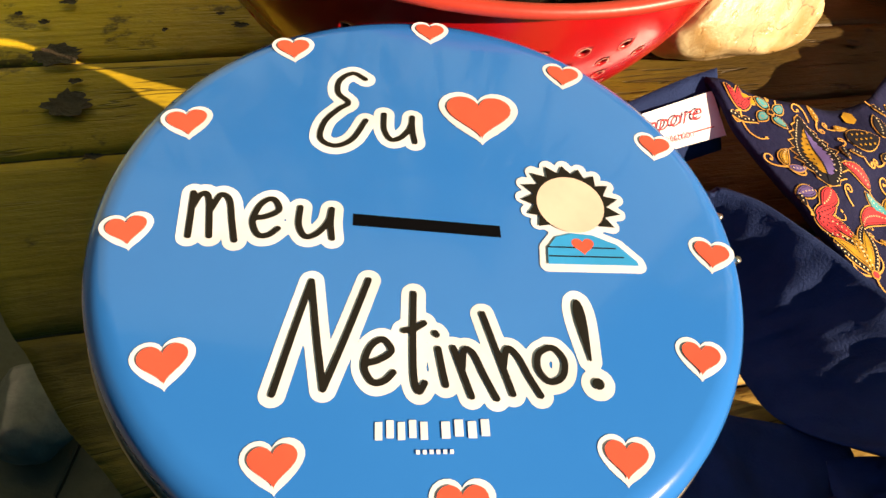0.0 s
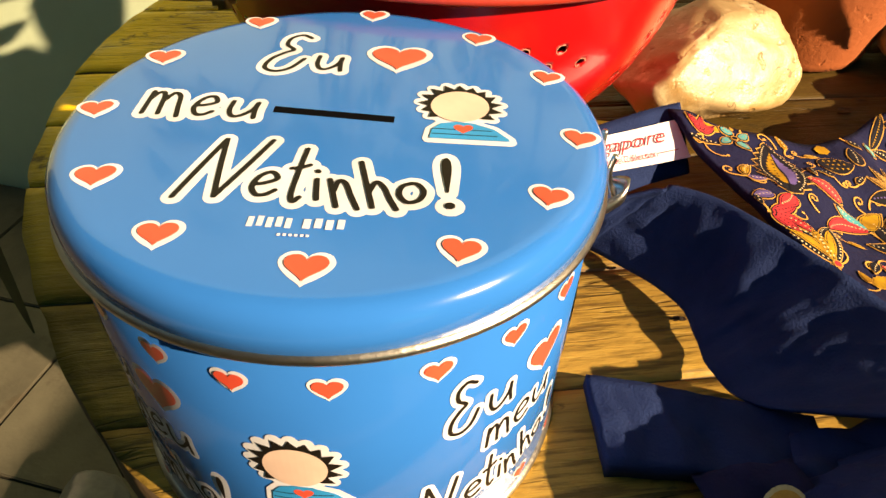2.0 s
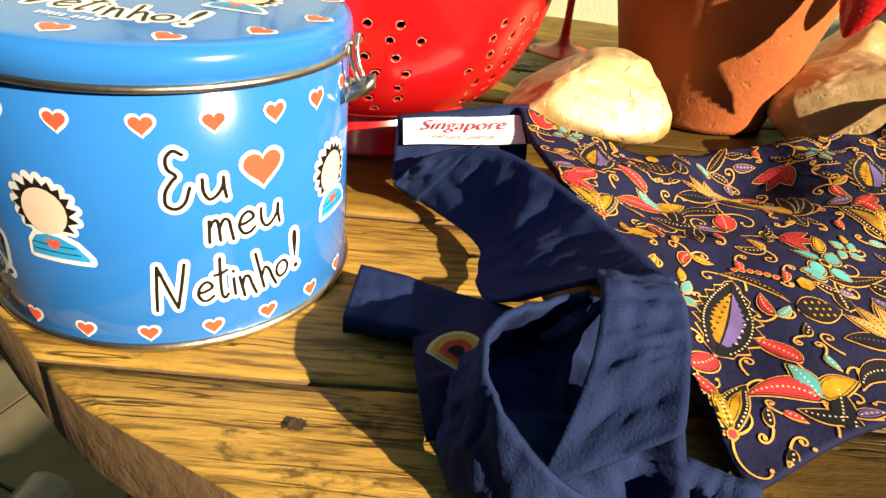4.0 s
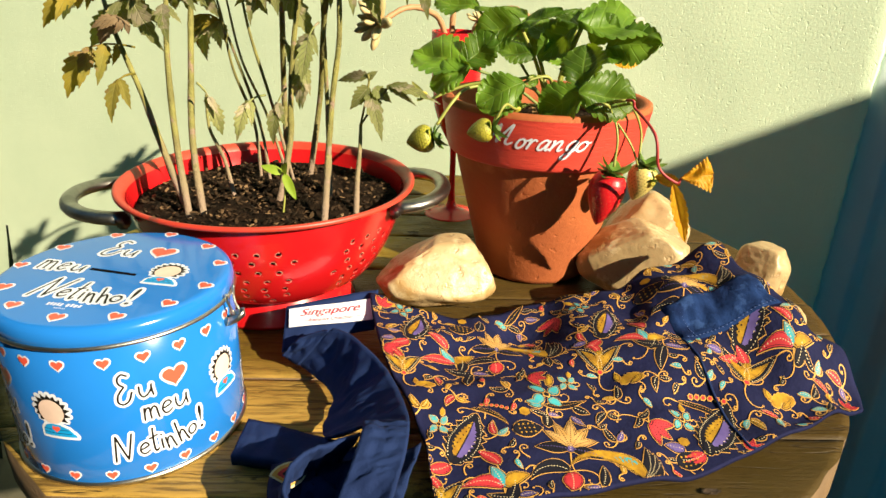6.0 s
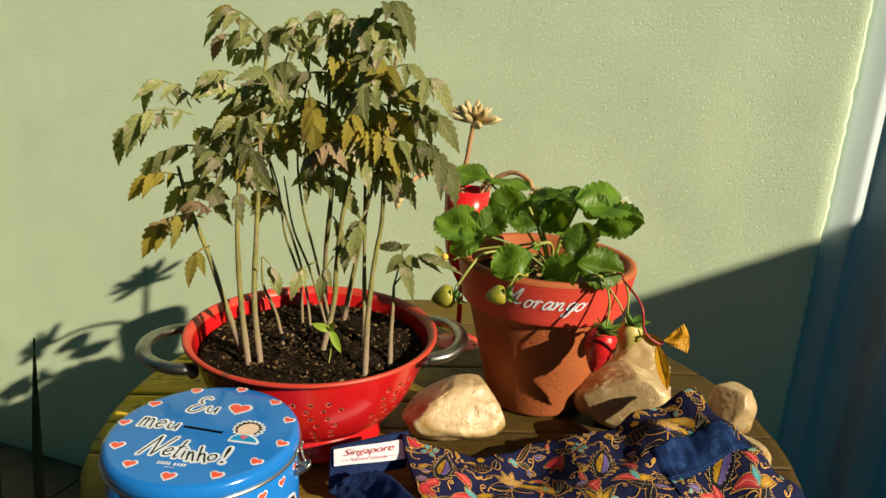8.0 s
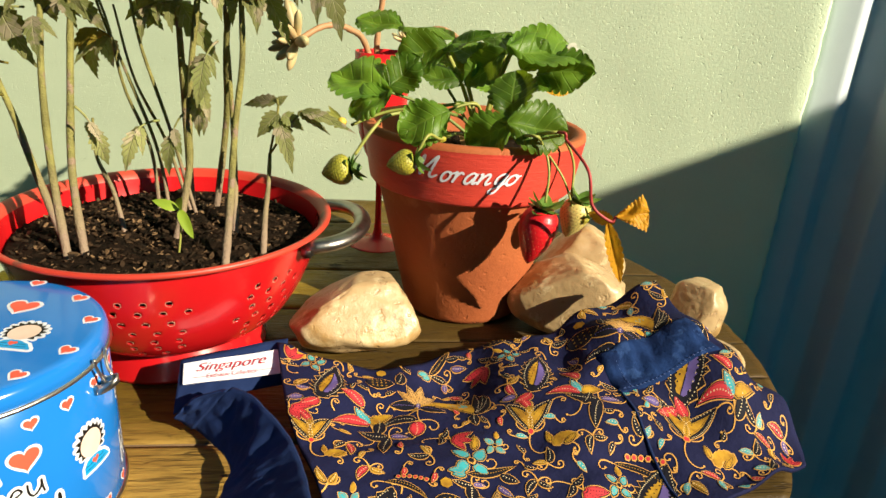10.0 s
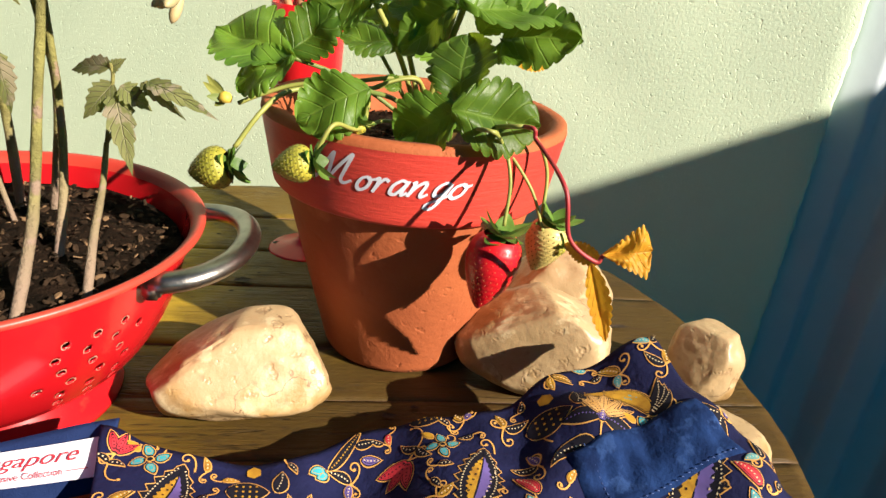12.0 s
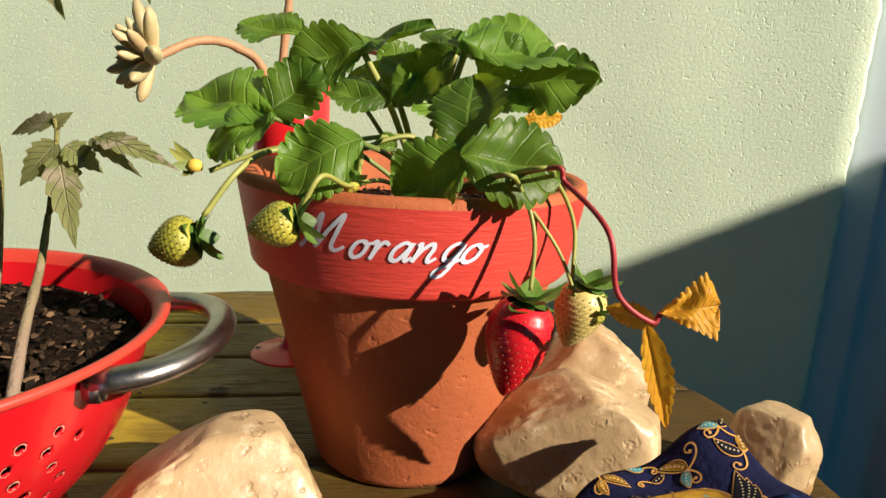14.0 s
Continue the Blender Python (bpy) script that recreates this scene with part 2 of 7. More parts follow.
M["scale"] = mat("tan_scale", (0.48, 0.28, 0.12), (0.40, 0.30, 0.10), 40, 0.7, thin=0.2)
# Near-black colour for the unseen added walls, to cut bounced light.
M["unseen_wall"] = mat("near_black_wall", (0.022, 0.036, 0.040), (0.016, 0.028, 0.032), 4, 0.9, bump=0.002, bscale=50)


def plank_material():
    """Yellow-green paint, worn through to brown wood, with long cracks and grime; tones also shift by place."""
    m = bpy.data.materials.new("worn_painted_plank")
    m.use_nodes = True
    t = m.node_tree
    p = t.nodes["Principled BSDF"]
    tc = t.nodes.new("ShaderNodeTexCoord")

    def mapped(turn, sx, sy):
        mp = t.nodes.new("ShaderNodeMapping")
        mp.vector_type = "TEXTURE"
        mp.inputs["Rotation"].default_value = (0, 0, radians(-turn))
        mp.inputs["Scale"].default_value = (1 / sx, 1 / sy, 1)
        t.links.new(tc.outputs["Object"], mp.inputs["Vector"])
        return mp.outputs["Vector"]

    def tex(src, s, d=6.0, r=0.6):
        n = t.nodes.new("ShaderNodeTexNoise")
        n.inputs["Scale"].default_value, n.inputs["Detail"].default_value, n.inputs["Roughness"].default_value = s, d, r
        t.links.new(src, n.inputs["Vector"])
        return n.outputs["Fac"]

    def rng(v, lo, hi, a=0.0, b=1.0):
        n = t.nodes.new("ShaderNodeMapRange")
        for key, x in (("From Min", lo), ("From Max", hi), ("To Min", a), ("To Max", b)):
            n.inputs[key].default_value = x
        t.links.new(v, n.inputs["Value"])
        return n.outputs["Result"]

    def calc(op, a, b):
        n = t.nodes.new("ShaderNodeMath")
        n.operation = op
        for sock, v in zip(n.inputs, (a, b)):
            if isinstance(v, float):
                sock.default_value = v
            else:
                t.links.new(v, sock)
        return n.outputs[0]

    def mix(fac, a, b):
        n = t.nodes.new("ShaderNodeMix")
        n.data_type = "RGBA"
        t.links.new(fac, n.inputs["Factor"])
        for sock, v in ((n.inputs[6], a), (n.inputs[7], b)):
            if isinstance(v, tuple):
                sock.default_value = (*v, 1)
            else:
                t.links.new(v, sock)
        return n.outputs[2]

    p.inputs["Specular IOR Level"].default_value = 0.16
    grain = mapped(-20.8, 1.0, 11.0)
    flat = mapped(-20.8, 1.0, 1.6)
    paint = mix(rng(tex(flat, 14), 0.35, 0.65), (0.80, 0.55, 0.020), (0.62, 0.42, 0.016))
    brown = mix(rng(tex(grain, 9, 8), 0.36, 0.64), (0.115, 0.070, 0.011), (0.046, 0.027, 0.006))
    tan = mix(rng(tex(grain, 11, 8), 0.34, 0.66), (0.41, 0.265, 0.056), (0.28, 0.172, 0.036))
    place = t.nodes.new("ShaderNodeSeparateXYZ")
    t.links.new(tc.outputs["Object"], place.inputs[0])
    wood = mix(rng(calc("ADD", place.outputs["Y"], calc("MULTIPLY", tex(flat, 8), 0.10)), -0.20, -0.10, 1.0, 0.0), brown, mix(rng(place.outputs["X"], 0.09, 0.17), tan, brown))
    sep = t.nodes.new("ShaderNodeSeparateXYZ")
    t.links.new(mapped(34.0, 1, 1), sep.inputs[0])
    paint = mix(rng(sep.outputs["X"], -0.26, -0.06), paint, mix(rng(tex(flat, 11), 0.35, 0.65), (0.205, 0.145, 0.011), (0.090, 0.060, 0.007)))
    worn = calc("ADD", rng(sep.outputs["X"], -0.22, 0.08, -0.36, 0.17), tex(flat, 6, 8))
    info = t.nodes.new("ShaderNodeObjectInfo")
    worn = calc("ADD", worn, rng(info.outputs["Random"], 0.0, 1.0, -0.06, 0.06))
    bare = rng(worn, 0.40, 0.62)
    dirty = rng(bare, 0.0, 1.0, 0.30, 1.0)
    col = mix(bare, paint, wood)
    # Boards get darker towards the back right, broken up by noise.
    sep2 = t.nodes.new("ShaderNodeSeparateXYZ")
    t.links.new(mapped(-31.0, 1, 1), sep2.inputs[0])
    back_dark = calc("ADD", rng(sep2.outputs["X"], -0.13, 0.02, -0.25, 0.50), tex(flat, 9, 8, 0.65))
    col = mix(rng(back_dark, 0.50, 0.95, 0.0, 0.92), col, (0.070, 0.044, 0.011))
    col = mix(calc("MULTIPLY", dirty, rng(tex(grain, 26, 6), 0.50, 0.62, 0.0, 0.65)), col, (0.050, 0.028, 0.010))
    col = mix(rng(tex(flat, 34, 8, 0.7), 0.58, 0.66, 0.0, 0.8), col, (0.045, 0.030, 0.012))
    col = mix(calc("MULTIPLY", dirty, rng(tex(flat, 8, 8, 0.7), 0.54, 0.72, 0.0, 0.75)), col, (0.062, 0.038, 0.013))
    # Boards get darker towards the front right, broken up by noise.
    front_dark = calc("MULTIPLY", rng(calc("ADD", place.outputs["X"], calc("MULTIPLY", tex(flat, 5), 0.16)), 0.20, 0.30), rng(place.outputs["Y"], -0.16, -0.04, 1.0, 0.0))
    col = mix(calc("MULTIPLY", front_dark, rng(tex(flat, 10, 8, 0.7), 0.40, 0.60, 0.92, 0.55)), col, (0.046, 0.031, 0.007))
    fine = mapped(-20.8, 1.0, 15.0)
    gap = calc("ABSOLUTE", calc("SUBTRACT", tex(fine, 5.0, 3.0), 0.5), 0.0)
    crack = calc("MULTIPLY", rng(gap, 0.004, 0.014, 1.0, 0.0), rng(tex(flat, 7, 3), 0.46, 0.56, 0.0, 0.65))
    col = mix(crack, col, (0.020, 0.013, 0.006))
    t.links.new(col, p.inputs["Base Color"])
    t.links.new(rng(tex(flat, 20), 0.35, 0.65, 0.34, 0.66), p.inputs["Roughness"])
    bn = t.nodes.new("ShaderNodeBump")
    bn.inputs["Distance"].default_value = 0.0012
    t.links.new(calc("ADD", calc("MULTIPLY", tex(grain, 30, 8), 0.7), calc("SUBTRACT", calc("MULTIPLY", tex(flat, 160, 4), 0.5), crack)), bn.inputs["Height"])
    t.links.new(bn.outputs["Normal"], p.inputs["Normal"])
    return m


M["plank"] = plank_material()
M["knot"] = mat("dark_knot", (0.022, 0.013, 0.006), (0.05, 0.028, 0.011), 120, 0.75, bump=0.002, bscale=200)

def stem_material():
    """Hairy stem: green above, woody and mauve-brown near the soil."""
    m = mat("hairy_stem", (0.250, 0.240, 0.068), (0.150, 0.140, 0.045), 45, 0.8, bump=0.0018, bscale=420, spots=(0.26, 0.19, 0.13), spot_scale=55, spot_at=0.56, spec=0.2)
    t = m.node_tree
    p = t.nodes["Principled BSDF"]
    src = p.inputs["Base Color"].links[0].from_socket
    tc = t.nodes.new("ShaderNodeTexCoord")
    sep = t.nodes.new("ShaderNodeSeparateXYZ")
    t.links.new(tc.outputs["Object"], sep.inputs[0])
    r = t.nodes.new("ShaderNodeMapRange")
    for key, x in (("From Min", 0.020), ("From Max", 0.080), ("To Min", 0.85), ("To Max", 0.0)):
        r.inputs[key].default_value = x
    t.links.new(sep.outputs["Z"], r.inputs["Value"])
    mx = t.nodes.new("ShaderNodeMix")
    mx.data_type = "RGBA"
    t.links.new(r.outputs["Result"], mx.inputs["Factor"])
    t.links.new(src, mx.inputs[6])
    mx.inputs[7].default_value = (0.27, 0.195, 0.150, 1)
    t.links.new(mx.outputs[2], p.inputs["Base Color"])
    return m


M["tom_stem"] = stem_material()


def stone_material():
    """Cream quartz with amber and milky patches and fine dark cracks."""
    m = mat("cream_quartz", (0.38, 0.270, 0.130), (0.47, 0.350, 0.185), 16, 0.48, bump=0.0006, bscale=150, spots=(0.60, 0.49, 0.28), spot_scale=34, spot_at=0.55, rough2=0.34, pits=0.0005)
    t = m.node_tree
    p = t.nodes["Principled BSDF"]
    tc = t.nodes.new("ShaderNodeTexCoord")

    def tex(scale, detail):
        n = t.nodes.new("ShaderNodeTexNoise")
        n.inputs["Scale"].default_value, n.inputs["Detail"].default_value = scale, detail
        t.links.new(tc.outputs["Object"], n.inputs["Vector"])
        return n.outputs["Fac"]

    def rng(v, lo, hi, a, b):
        n = t.nodes.new("ShaderNodeMapRange")
        for key, x in (("From Min", lo), ("From Max", hi), ("To Min", a), ("To Max", b)):
            n.inputs[key].default_value = x
        t.links.new(v, n.inputs["Value"])
        return n.outputs["Result"]

    def over(fac, colour):
        n = t.nodes.new("ShaderNodeMix")
        n.data_type = "RGBA"
        t.links.new(fac, n.inputs["Factor"])
        t.links.new(p.inputs["Base Color"].links[0].from_socket, n.inputs[6])
        n.inputs[7].default_value = (*colour, 1)
        t.links.new(n.outputs[2], p.inputs["Base Color"])

    over(rng(tex(24, 6), 0.50, 0.62, 0.0, 0.75), (0.33, 0.195, 0.052))
    over(rng(tex(110, 6), 0.58, 0.68, 0.0, 0.45), (0.22, 0.125, 0.050))
    off = t.nodes.new("ShaderNodeMath")
    off.operation = "SUBTRACT"
    t.links.new(tex(26, 6), off.inputs[0])
    off.inputs[1].default_value = 0.5
    size = t.nodes.new("ShaderNodeMath")
    size.operation = "ABSOLUTE"
    t.links.new(off.outputs[0], size.inputs[0])
    line = t.nodes.new("ShaderNodeMath")
    line.operation = "MULTIPLY"
    t.links.new(rng(size.outputs[0], 0.002, 0.008, 1.0, 0.0), line.inputs[0])
    t.links.new(rng(tex(13, 2), 0.48, 0.56, 0.0, 0.75), line.inputs[1])
    over(line.outputs[0], (0.13, 0.070, 0.030))
    return m


M["stone"] = stone_material()

# ---- building tools ----
def part(name, bm, material, parent=None, label="", smooth=True):
    """Links a bmesh as one mesh object under a thing or a part."""
    me = bpy.data.meshes.new(name)
    bm.to_mesh(me)
    bm.free()
    for m in material if isinstance(material, (list, tuple)) else [material]:
        me.materials.append(m)
    if smooth:
        me.polygons.foreach_set("use_smooth", [True] * len(me.polygons))
    ob = new(name, me)
    ob.parent = parent
    if label:
        tagged(ob, label)
    return ob


def thing(name, label, category, at=(0, 0, 0), group="", kind="", turn=0.0):
    """An Empty at a thing's base, which parents its parts."""
    ob = new(name)
    ob.empty_display_size = 0.02
    ob.matrix_basis = pose(*at, 0, 0, turn)
    return tagged(ob, label, category, group, kind)


def lathe(profile, segs=64, start=0.0, sweep=2 * math.pi, wobble=0.0):
    bm = bmesh.new()
    closed = abs(sweep - 2 * math.pi) < 1e-6
    n = segs if closed else segs + 1
    rings = []
    for r, z in profile:
        ring = []
        for i in range(n):
            a = start + sweep * i / segs
            k = 1 + wobble * noise.noise(Vector((math.cos(a) * 2, math.sin(a) * 2, z * 20)))
            ring.append(bm.verts.new((r * k * math.cos(a), r * k * math.sin(a), z)))
        rings.append(ring)
    for a, b in zip(rings, rings[1:]):
        for i in range(segs):
            j = (i + 1) % n
            bm.faces.new((a[i], a[j], b[j], b[i]))
    for ring, r in ((rings[0], profile[0][0]), (rings[-1], profile[-1][0])):
        if closed and r < 1e-4:
            bmesh.ops.pointmerge(bm, verts=ring, merge_co=ring[0].co)
    bmesh.ops.recalc_face_normals(bm, faces=bm.faces)
    return bm


def tube(bm, pts, radii, segs=8, caps=True):
    """A round tube along points, into bm."""
    pts = [Vector(p) for p in pts]
    if not isinstance(radii, (list, tuple)):
        radii = [radii] * len(pts)
    side = None
    rings = []
    for i, p in enumerate(pts):
        d = (pts[min(i + 1, len(pts) - 1)] - pts[max(i - 1, 0)]).normalized()
        if side is None:
            side = d.orthogonal().normalized()
        side = (side - d * side.dot(d)).normalized()
        up = d.cross(side)
        rings.append([bm.verts.new(p + radii[i] * (math.cos(a) * side + math.sin(a) * up)) for a in (2 * math.pi * k / segs for k in range(segs))])
    for a, b in zip(rings, rings[1:]):
        for i in range(segs):
            bm.faces.new((a[i], a[(i + 1) % segs], b[(i + 1) % segs], b[i]))
    if caps:
        bm.faces.new(rings[0][::-1])
        bm.faces.new(rings[-1])
    return bm


def curve_pts(ctrl, n=12):
    """Catmull-Rom through control points."""
    c = [Vector(p) for p in ctrl]
    c = [2 * c[0] - c[1]] + c + [2 * c[-1] - c[-2]]
    out = []
    for i in range(1, len(c) - 2):
        for k in range(n):
            t = k / n
            a, b, d, e = c[i - 1], c[i], c[i + 1], c[i + 2]
            out.append(0.5 * (2 * b + (d - a) * t + (2 * a - 5 * b + 4 * d - e) * t * t + (3 * b - a - 3 * d + e) * t ** 3))
    out.append(c[-2])
    return out


def slab(x0, x1, y0, y1, z0, z1, bevel=0.0):
    bm = bmesh.new()
    bmesh.ops.create_cube(bm, size=1)
    for v in bm.verts:
        v.co = ((x0 + x1) / 2 + v.co.x * (x1 - x0), (y0 + y1) / 2 + v.co.y * (y1 - y0), (z0 + z1) / 2 + v.co.z * (z1 - z0))
    if bevel:
        bmesh.ops.bevel(bm, geom=bm.edges[:], offset=bevel, segments=2, affect="EDGES")
    return bm


# ---- lettering and printed shapes ----
def glyph_mesh(text, grow=0.0):
    """Filled letter faces of the built-in font, thinned or thickened by grow (in letter heights), as a flat bmesh."""
    data = bpy.data.curves.new("lettering", "FONT")
    data.body = text
    data.offset = grow
    data.resolution_u = 6
    holder = new("lettering", data)
    me = bpy.data.meshes.new_from_object(holder.evaluated_get(bpy.context.evaluated_depsgraph_get()))
    bpy.data.objects.remove(holder)
    bm = bmesh.new()
    bm.from_mesh(me)
    bpy.data.meshes.remove(me)
    for v in bm.verts:
        v.co.z = 0
    bmesh.ops.remove_doubles(bm, verts=bm.verts, dist=1e-4)
    return bm


def glyph_box(text):
    bm = glyph_mesh(text)
    xs, ys = [v.co.x for v in bm.verts], [v.co.y for v in bm.verts]
    bm.free()
    return min(xs), max(xs), min(ys), max(ys)


def letter(text, u, v, w, h, grow=0.0, shear=0.0, turn=0.0):
    """A letter as a flat bmesh whose body fills the box w x h round (u, v); grow is in metres."""
    x0, x1, y0, y1 = glyph_box(text)
    sx, sy = w / (x1 - x0), h / (y1 - y0)
    bm = glyph_mesh(text, grow / ((sx + sy) / 2) if grow else 0.0)
    ca, sa = math.cos(radians(turn)), math.sin(radians(turn))
    for p in bm.verts:
        a, b = (p.co.x - (x0 + x1) / 2) * sx, (p.co.y - (y0 + y1) / 2) * sy
        a += shear * b
        p.co = (u + ca * a - sa * b, v + sa * a + ca * b, 0)
    return bm


def pen(u, v, w, h, pts, width):
    """A letter drawn with an even pen stroke through points of a unit box, as a flat bmesh."""
    bm = bmesh.new()
    line = curve_pts([(u + (x - 0.5) * w, v + (y - 0.5) * h, 0) for x, y in pts], 8)
    rows = []
    for i, p in enumerate(line):
        d = (line[min(i + 1, len(line) - 1)] - line[max(i - 1, 0)]).normalized()
        k = width * 0.5 * (0.75 + 0.25 * min(1.0, 6 * min(i, len(line) - 1 - i) / len(line)))
        rows.append((bm.verts.new(p + Vector((-d.y, d.x, 0)) * k), bm.verts.new(p - Vector((-d.y, d.x, 0)) * k)))
    for (a, b), (c, d) in zip(rows, rows[1:]):
        bm.faces.new((a, b, d, c))
    return bm


DRAWN = {
    "ε": [[(0.80, 0.93), (0.50, 1.0), (0.24, 0.88), (0.26, 0.70), (0.52, 0.58), (0.34, 0.48), (0.10, 0.30), (0.08, 0.08), (0.40, 0.0), (0.74, 0.10), (0.96, 0.36)]],
    "m": [[(0.04, 0.98), (0.02, 0.50), (0.0, 0.04)], [(0.02, 0.62), (0.20, 0.94), (0.38, 0.88), (0.45, 0.06)], [(0.44, 0.62), (0.64, 0.96), (0.84, 0.86), (0.92, 0.40), (0.99, 0.0)]],
    "e": [[(0.06, 0.46), (0.50, 0.52), (0.92, 0.72), (0.66, 1.0), (0.26, 0.84), (0.06, 0.40), (0.30, 0.04), (0.66, 0.04), (0.96, 0.22)]],
    "u": [[(0.04, 0.98), (0.05, 0.40), (0.26, 0.04), (0.58, 0.16), (0.86, 0.56), (0.93, 0.98)], [(0.93, 0.98), (0.93, 0.50), (1.0, 0.02)]],
    "N": [[(0.02, 0.0), (0.09, 0.50), (0.17, 0.98)], [(0.17, 0.98), (0.42, 0.48), (0.66, 0.04)], [(0.66, 0.04), (0.83, 0.52), (0.98, 1.0)]],
    "t": [[(0.50, 1.0), (0.44, 0.50), (0.48, 0.12), (0.70, 0.0), (0.98, 0.08)], [(0.0, 0.60), (0.50, 0.62), (1.0, 0.68)]],
    "i": [[(0.40, 0.66), (0.48, 0.30), (0.60, 0.0)], [(0.34, 0.96), (0.50, 0.92)]],
    "n": [[(0.02, 0.98), (0.08, 0.50), (0.14, 0.04)], [(0.12, 0.58), (0.38, 0.94), (0.66, 0.86), (0.80, 0.44), (0.98, 0.0)]],
    "h": [[(0.02, 1.0), (0.12, 0.50), (0.22, 0.02)], [(0.18, 0.34), (0.44, 0.56), (0.68, 0.46), (0.82, 0.22), (0.99, 0.0)]],
    "o": [[(0.52, 0.98), (0.16, 0.78), (0.06, 0.36), (0.34, 0.02), (0.78, 0.16), (0.96, 0.60), (0.74, 0.94), (0.48, 0.96)]],
}


def drawn(ch, u, v, w, h, shear=0.0, turn=0.0):
    """The thin middle lines of a hand-drawn letter that fills the box w x h round (u, v)."""
    ca, sa = math.cos(radians(turn)), math.sin(radians(turn))
    if ch == "!":
        shapes = [flat_shape([(0.42 * w * math.sin(k * 0.3142) * (0.55 + 0.45 * math.cos(k * 0.3142)), h * (0.17 + 0.34 * math.cos(k * 0.3142))) for k in range(20)]),
                  flat_shape([(0.12 * w + 0.28 * w * math.cos(k * 0.6283), -0.42 * h + 0.28 * w * math.sin(k * 0.6283)) for k in range(10)])]
    else:
        shapes = [pen(0.0, 0.0, w, h, line, 0.00012) for line in DRAWN[ch]]
    for b in shapes:
        for p in b.verts:
            a, c = p.co.x + shear * p.co.y, p.co.y
            p.co = (u + ca * a - sa * c, v + sa * a + ca * c, 0)
    return shapes




def halo(shapes, grow, cell=0.0004):
    """One flat, even-edged shape that reaches grow metres beyond the outlines of all the given flat bmeshes."""
    segs = []
    for b in shapes:
        segs += [(*e.verts[0].co.xy, *e.verts[1].co.xy) for e in b.edges if len(e.link_faces) == 1]
    s = np.array(segs)
    x = np.arange(s[:, [0, 2]].min() - 2 * grow, s[:, [0, 2]].max() + 2 * grow, cell)
    y = np.arange(s[:, [1, 3]].min() - 2 * grow, s[:, [1, 3]].max() + 2 * grow, cell)
    gx, gy = np.meshgrid(x, y, indexing="ij")
    near = np.full(gx.shape, 1.0)
    odd = np.zeros(gx.shape, int)
    for x0, y0, x1, y1 in s:
        dx, dy = x1 - x0, y1 - y0
        t = np.clip(((gx - x0) * dx + (gy - y0) * dy) / (dx * dx + dy * dy + 1e-18), 0, 1)
        near = np.minimum(near, np.hypot(gx - x0 - t * dx, gy - y0 - t * dy))
        cross = ((y0 > gy) != (y1 > gy)) & (gx < dx * (gy - y0) / (dy if abs(dy) > 1e-12 else 1e-12) + x0)
        odd += cross
    field = np.where(odd % 2 == 1, grow, grow - near)
    bm = bmesh.new()
    made = {}

    def corner(i, j):
        if (i, j) not in made:
            made[i, j] = bm.verts.new((x[i], y[j], 0))
        return made[i, j]

    def cut(i, j, k, l):
        key = (min((i, j), (k, l)), max((i, j), (k, l)))
        if key not in made:
            a, b = field[i, j], field[k, l]
            t = a / (a - b)
            made[key] = bm.verts.new((x[i] + t * (x[k] - x[i]), y[j] + t * (y[l] - y[j]), 0))
        return made[key]

    for i in range(len(x) - 1):
        for j in range(len(y) - 1):
            c = ((i, j), (i + 1, j), (i + 1, j + 1), (i, j + 1))
            on = [field[q] > 0 for q in c]
            if not any(on):
                continue
            ring = []
            for k in range(4):
                if on[k]:
                    ring.append(corner(*c[k]))
                if on[k] != on[(k + 1) % 4]:
                    ring.append(cut(*c[k], *c[(k + 1) % 4]))
            if len(ring) > 2:
                bm.faces.new(ring)
    bmesh.ops.dissolve_limit(bm, angle_limit=0.01, verts=bm.verts[:], edges=bm.edges[:])
    bmesh.ops.triangulate(bm, faces=bm.faces[:])
    return bm


def flat_shape(pts):
    bm = bmesh.new()
    bm.faces.new([bm.verts.new((x, y, 0)) for x, y in pts])
    bmesh.ops.triangulate(bm, faces=bm.faces)
    return bm


def heart_pts(u, v, w, grow=0.0, turn=0.0, n=40):
    out = []
    for i in range(n):
        t = 2 * math.pi * i / n
        x = 16 * math.sin(t) ** 3
        y = 13 * math.cos(t) - 5 * math.cos(2 * t) - 2 * math.cos(3 * t) - math.cos(4 * t) + 2.5
        l = math.hypot(x, y) + 1e-6
        k = w / 32
        x, y = x * k * (1 + grow / (l * k)), y * k * 0.95 * (1 + grow / (l * k))
        a = radians(turn)
        out.append((u + x * math.cos(a) - y * math.sin(a), v + x * math.sin(a) + y * math.cos(a)))
    return out


def on_top(bm, z):
    for v in bm.verts:
        v.co.z = z
    return bm


def on_side(bm, radius, deg, lift=0.0, cone=0.0, z0=0.0, step=0.002):
    """Wraps a flat print (x along the wall, y up) round a cylinder or cone about the z axis; x = 0 lies at deg."""
    lo, hi = min(v.co.x for v in bm.verts), max(v.co.x for v in bm.verts)
    x = lo + step
    while x < hi:
        bmesh.ops.bisect_plane(bm, geom=bm.verts[:] + bm.edges[:] + bm.faces[:], plane_co=(x, 0, 0), plane_no=(1, 0, 0))
        x += step
    for v in bm.verts:
        r = radius + lift + cone * (v.co.y - z0)
        a = radians(deg) + v.co.x / radius
        v.co = (r * math.cos(a), r * math.sin(a), v.co.y)
    return bm


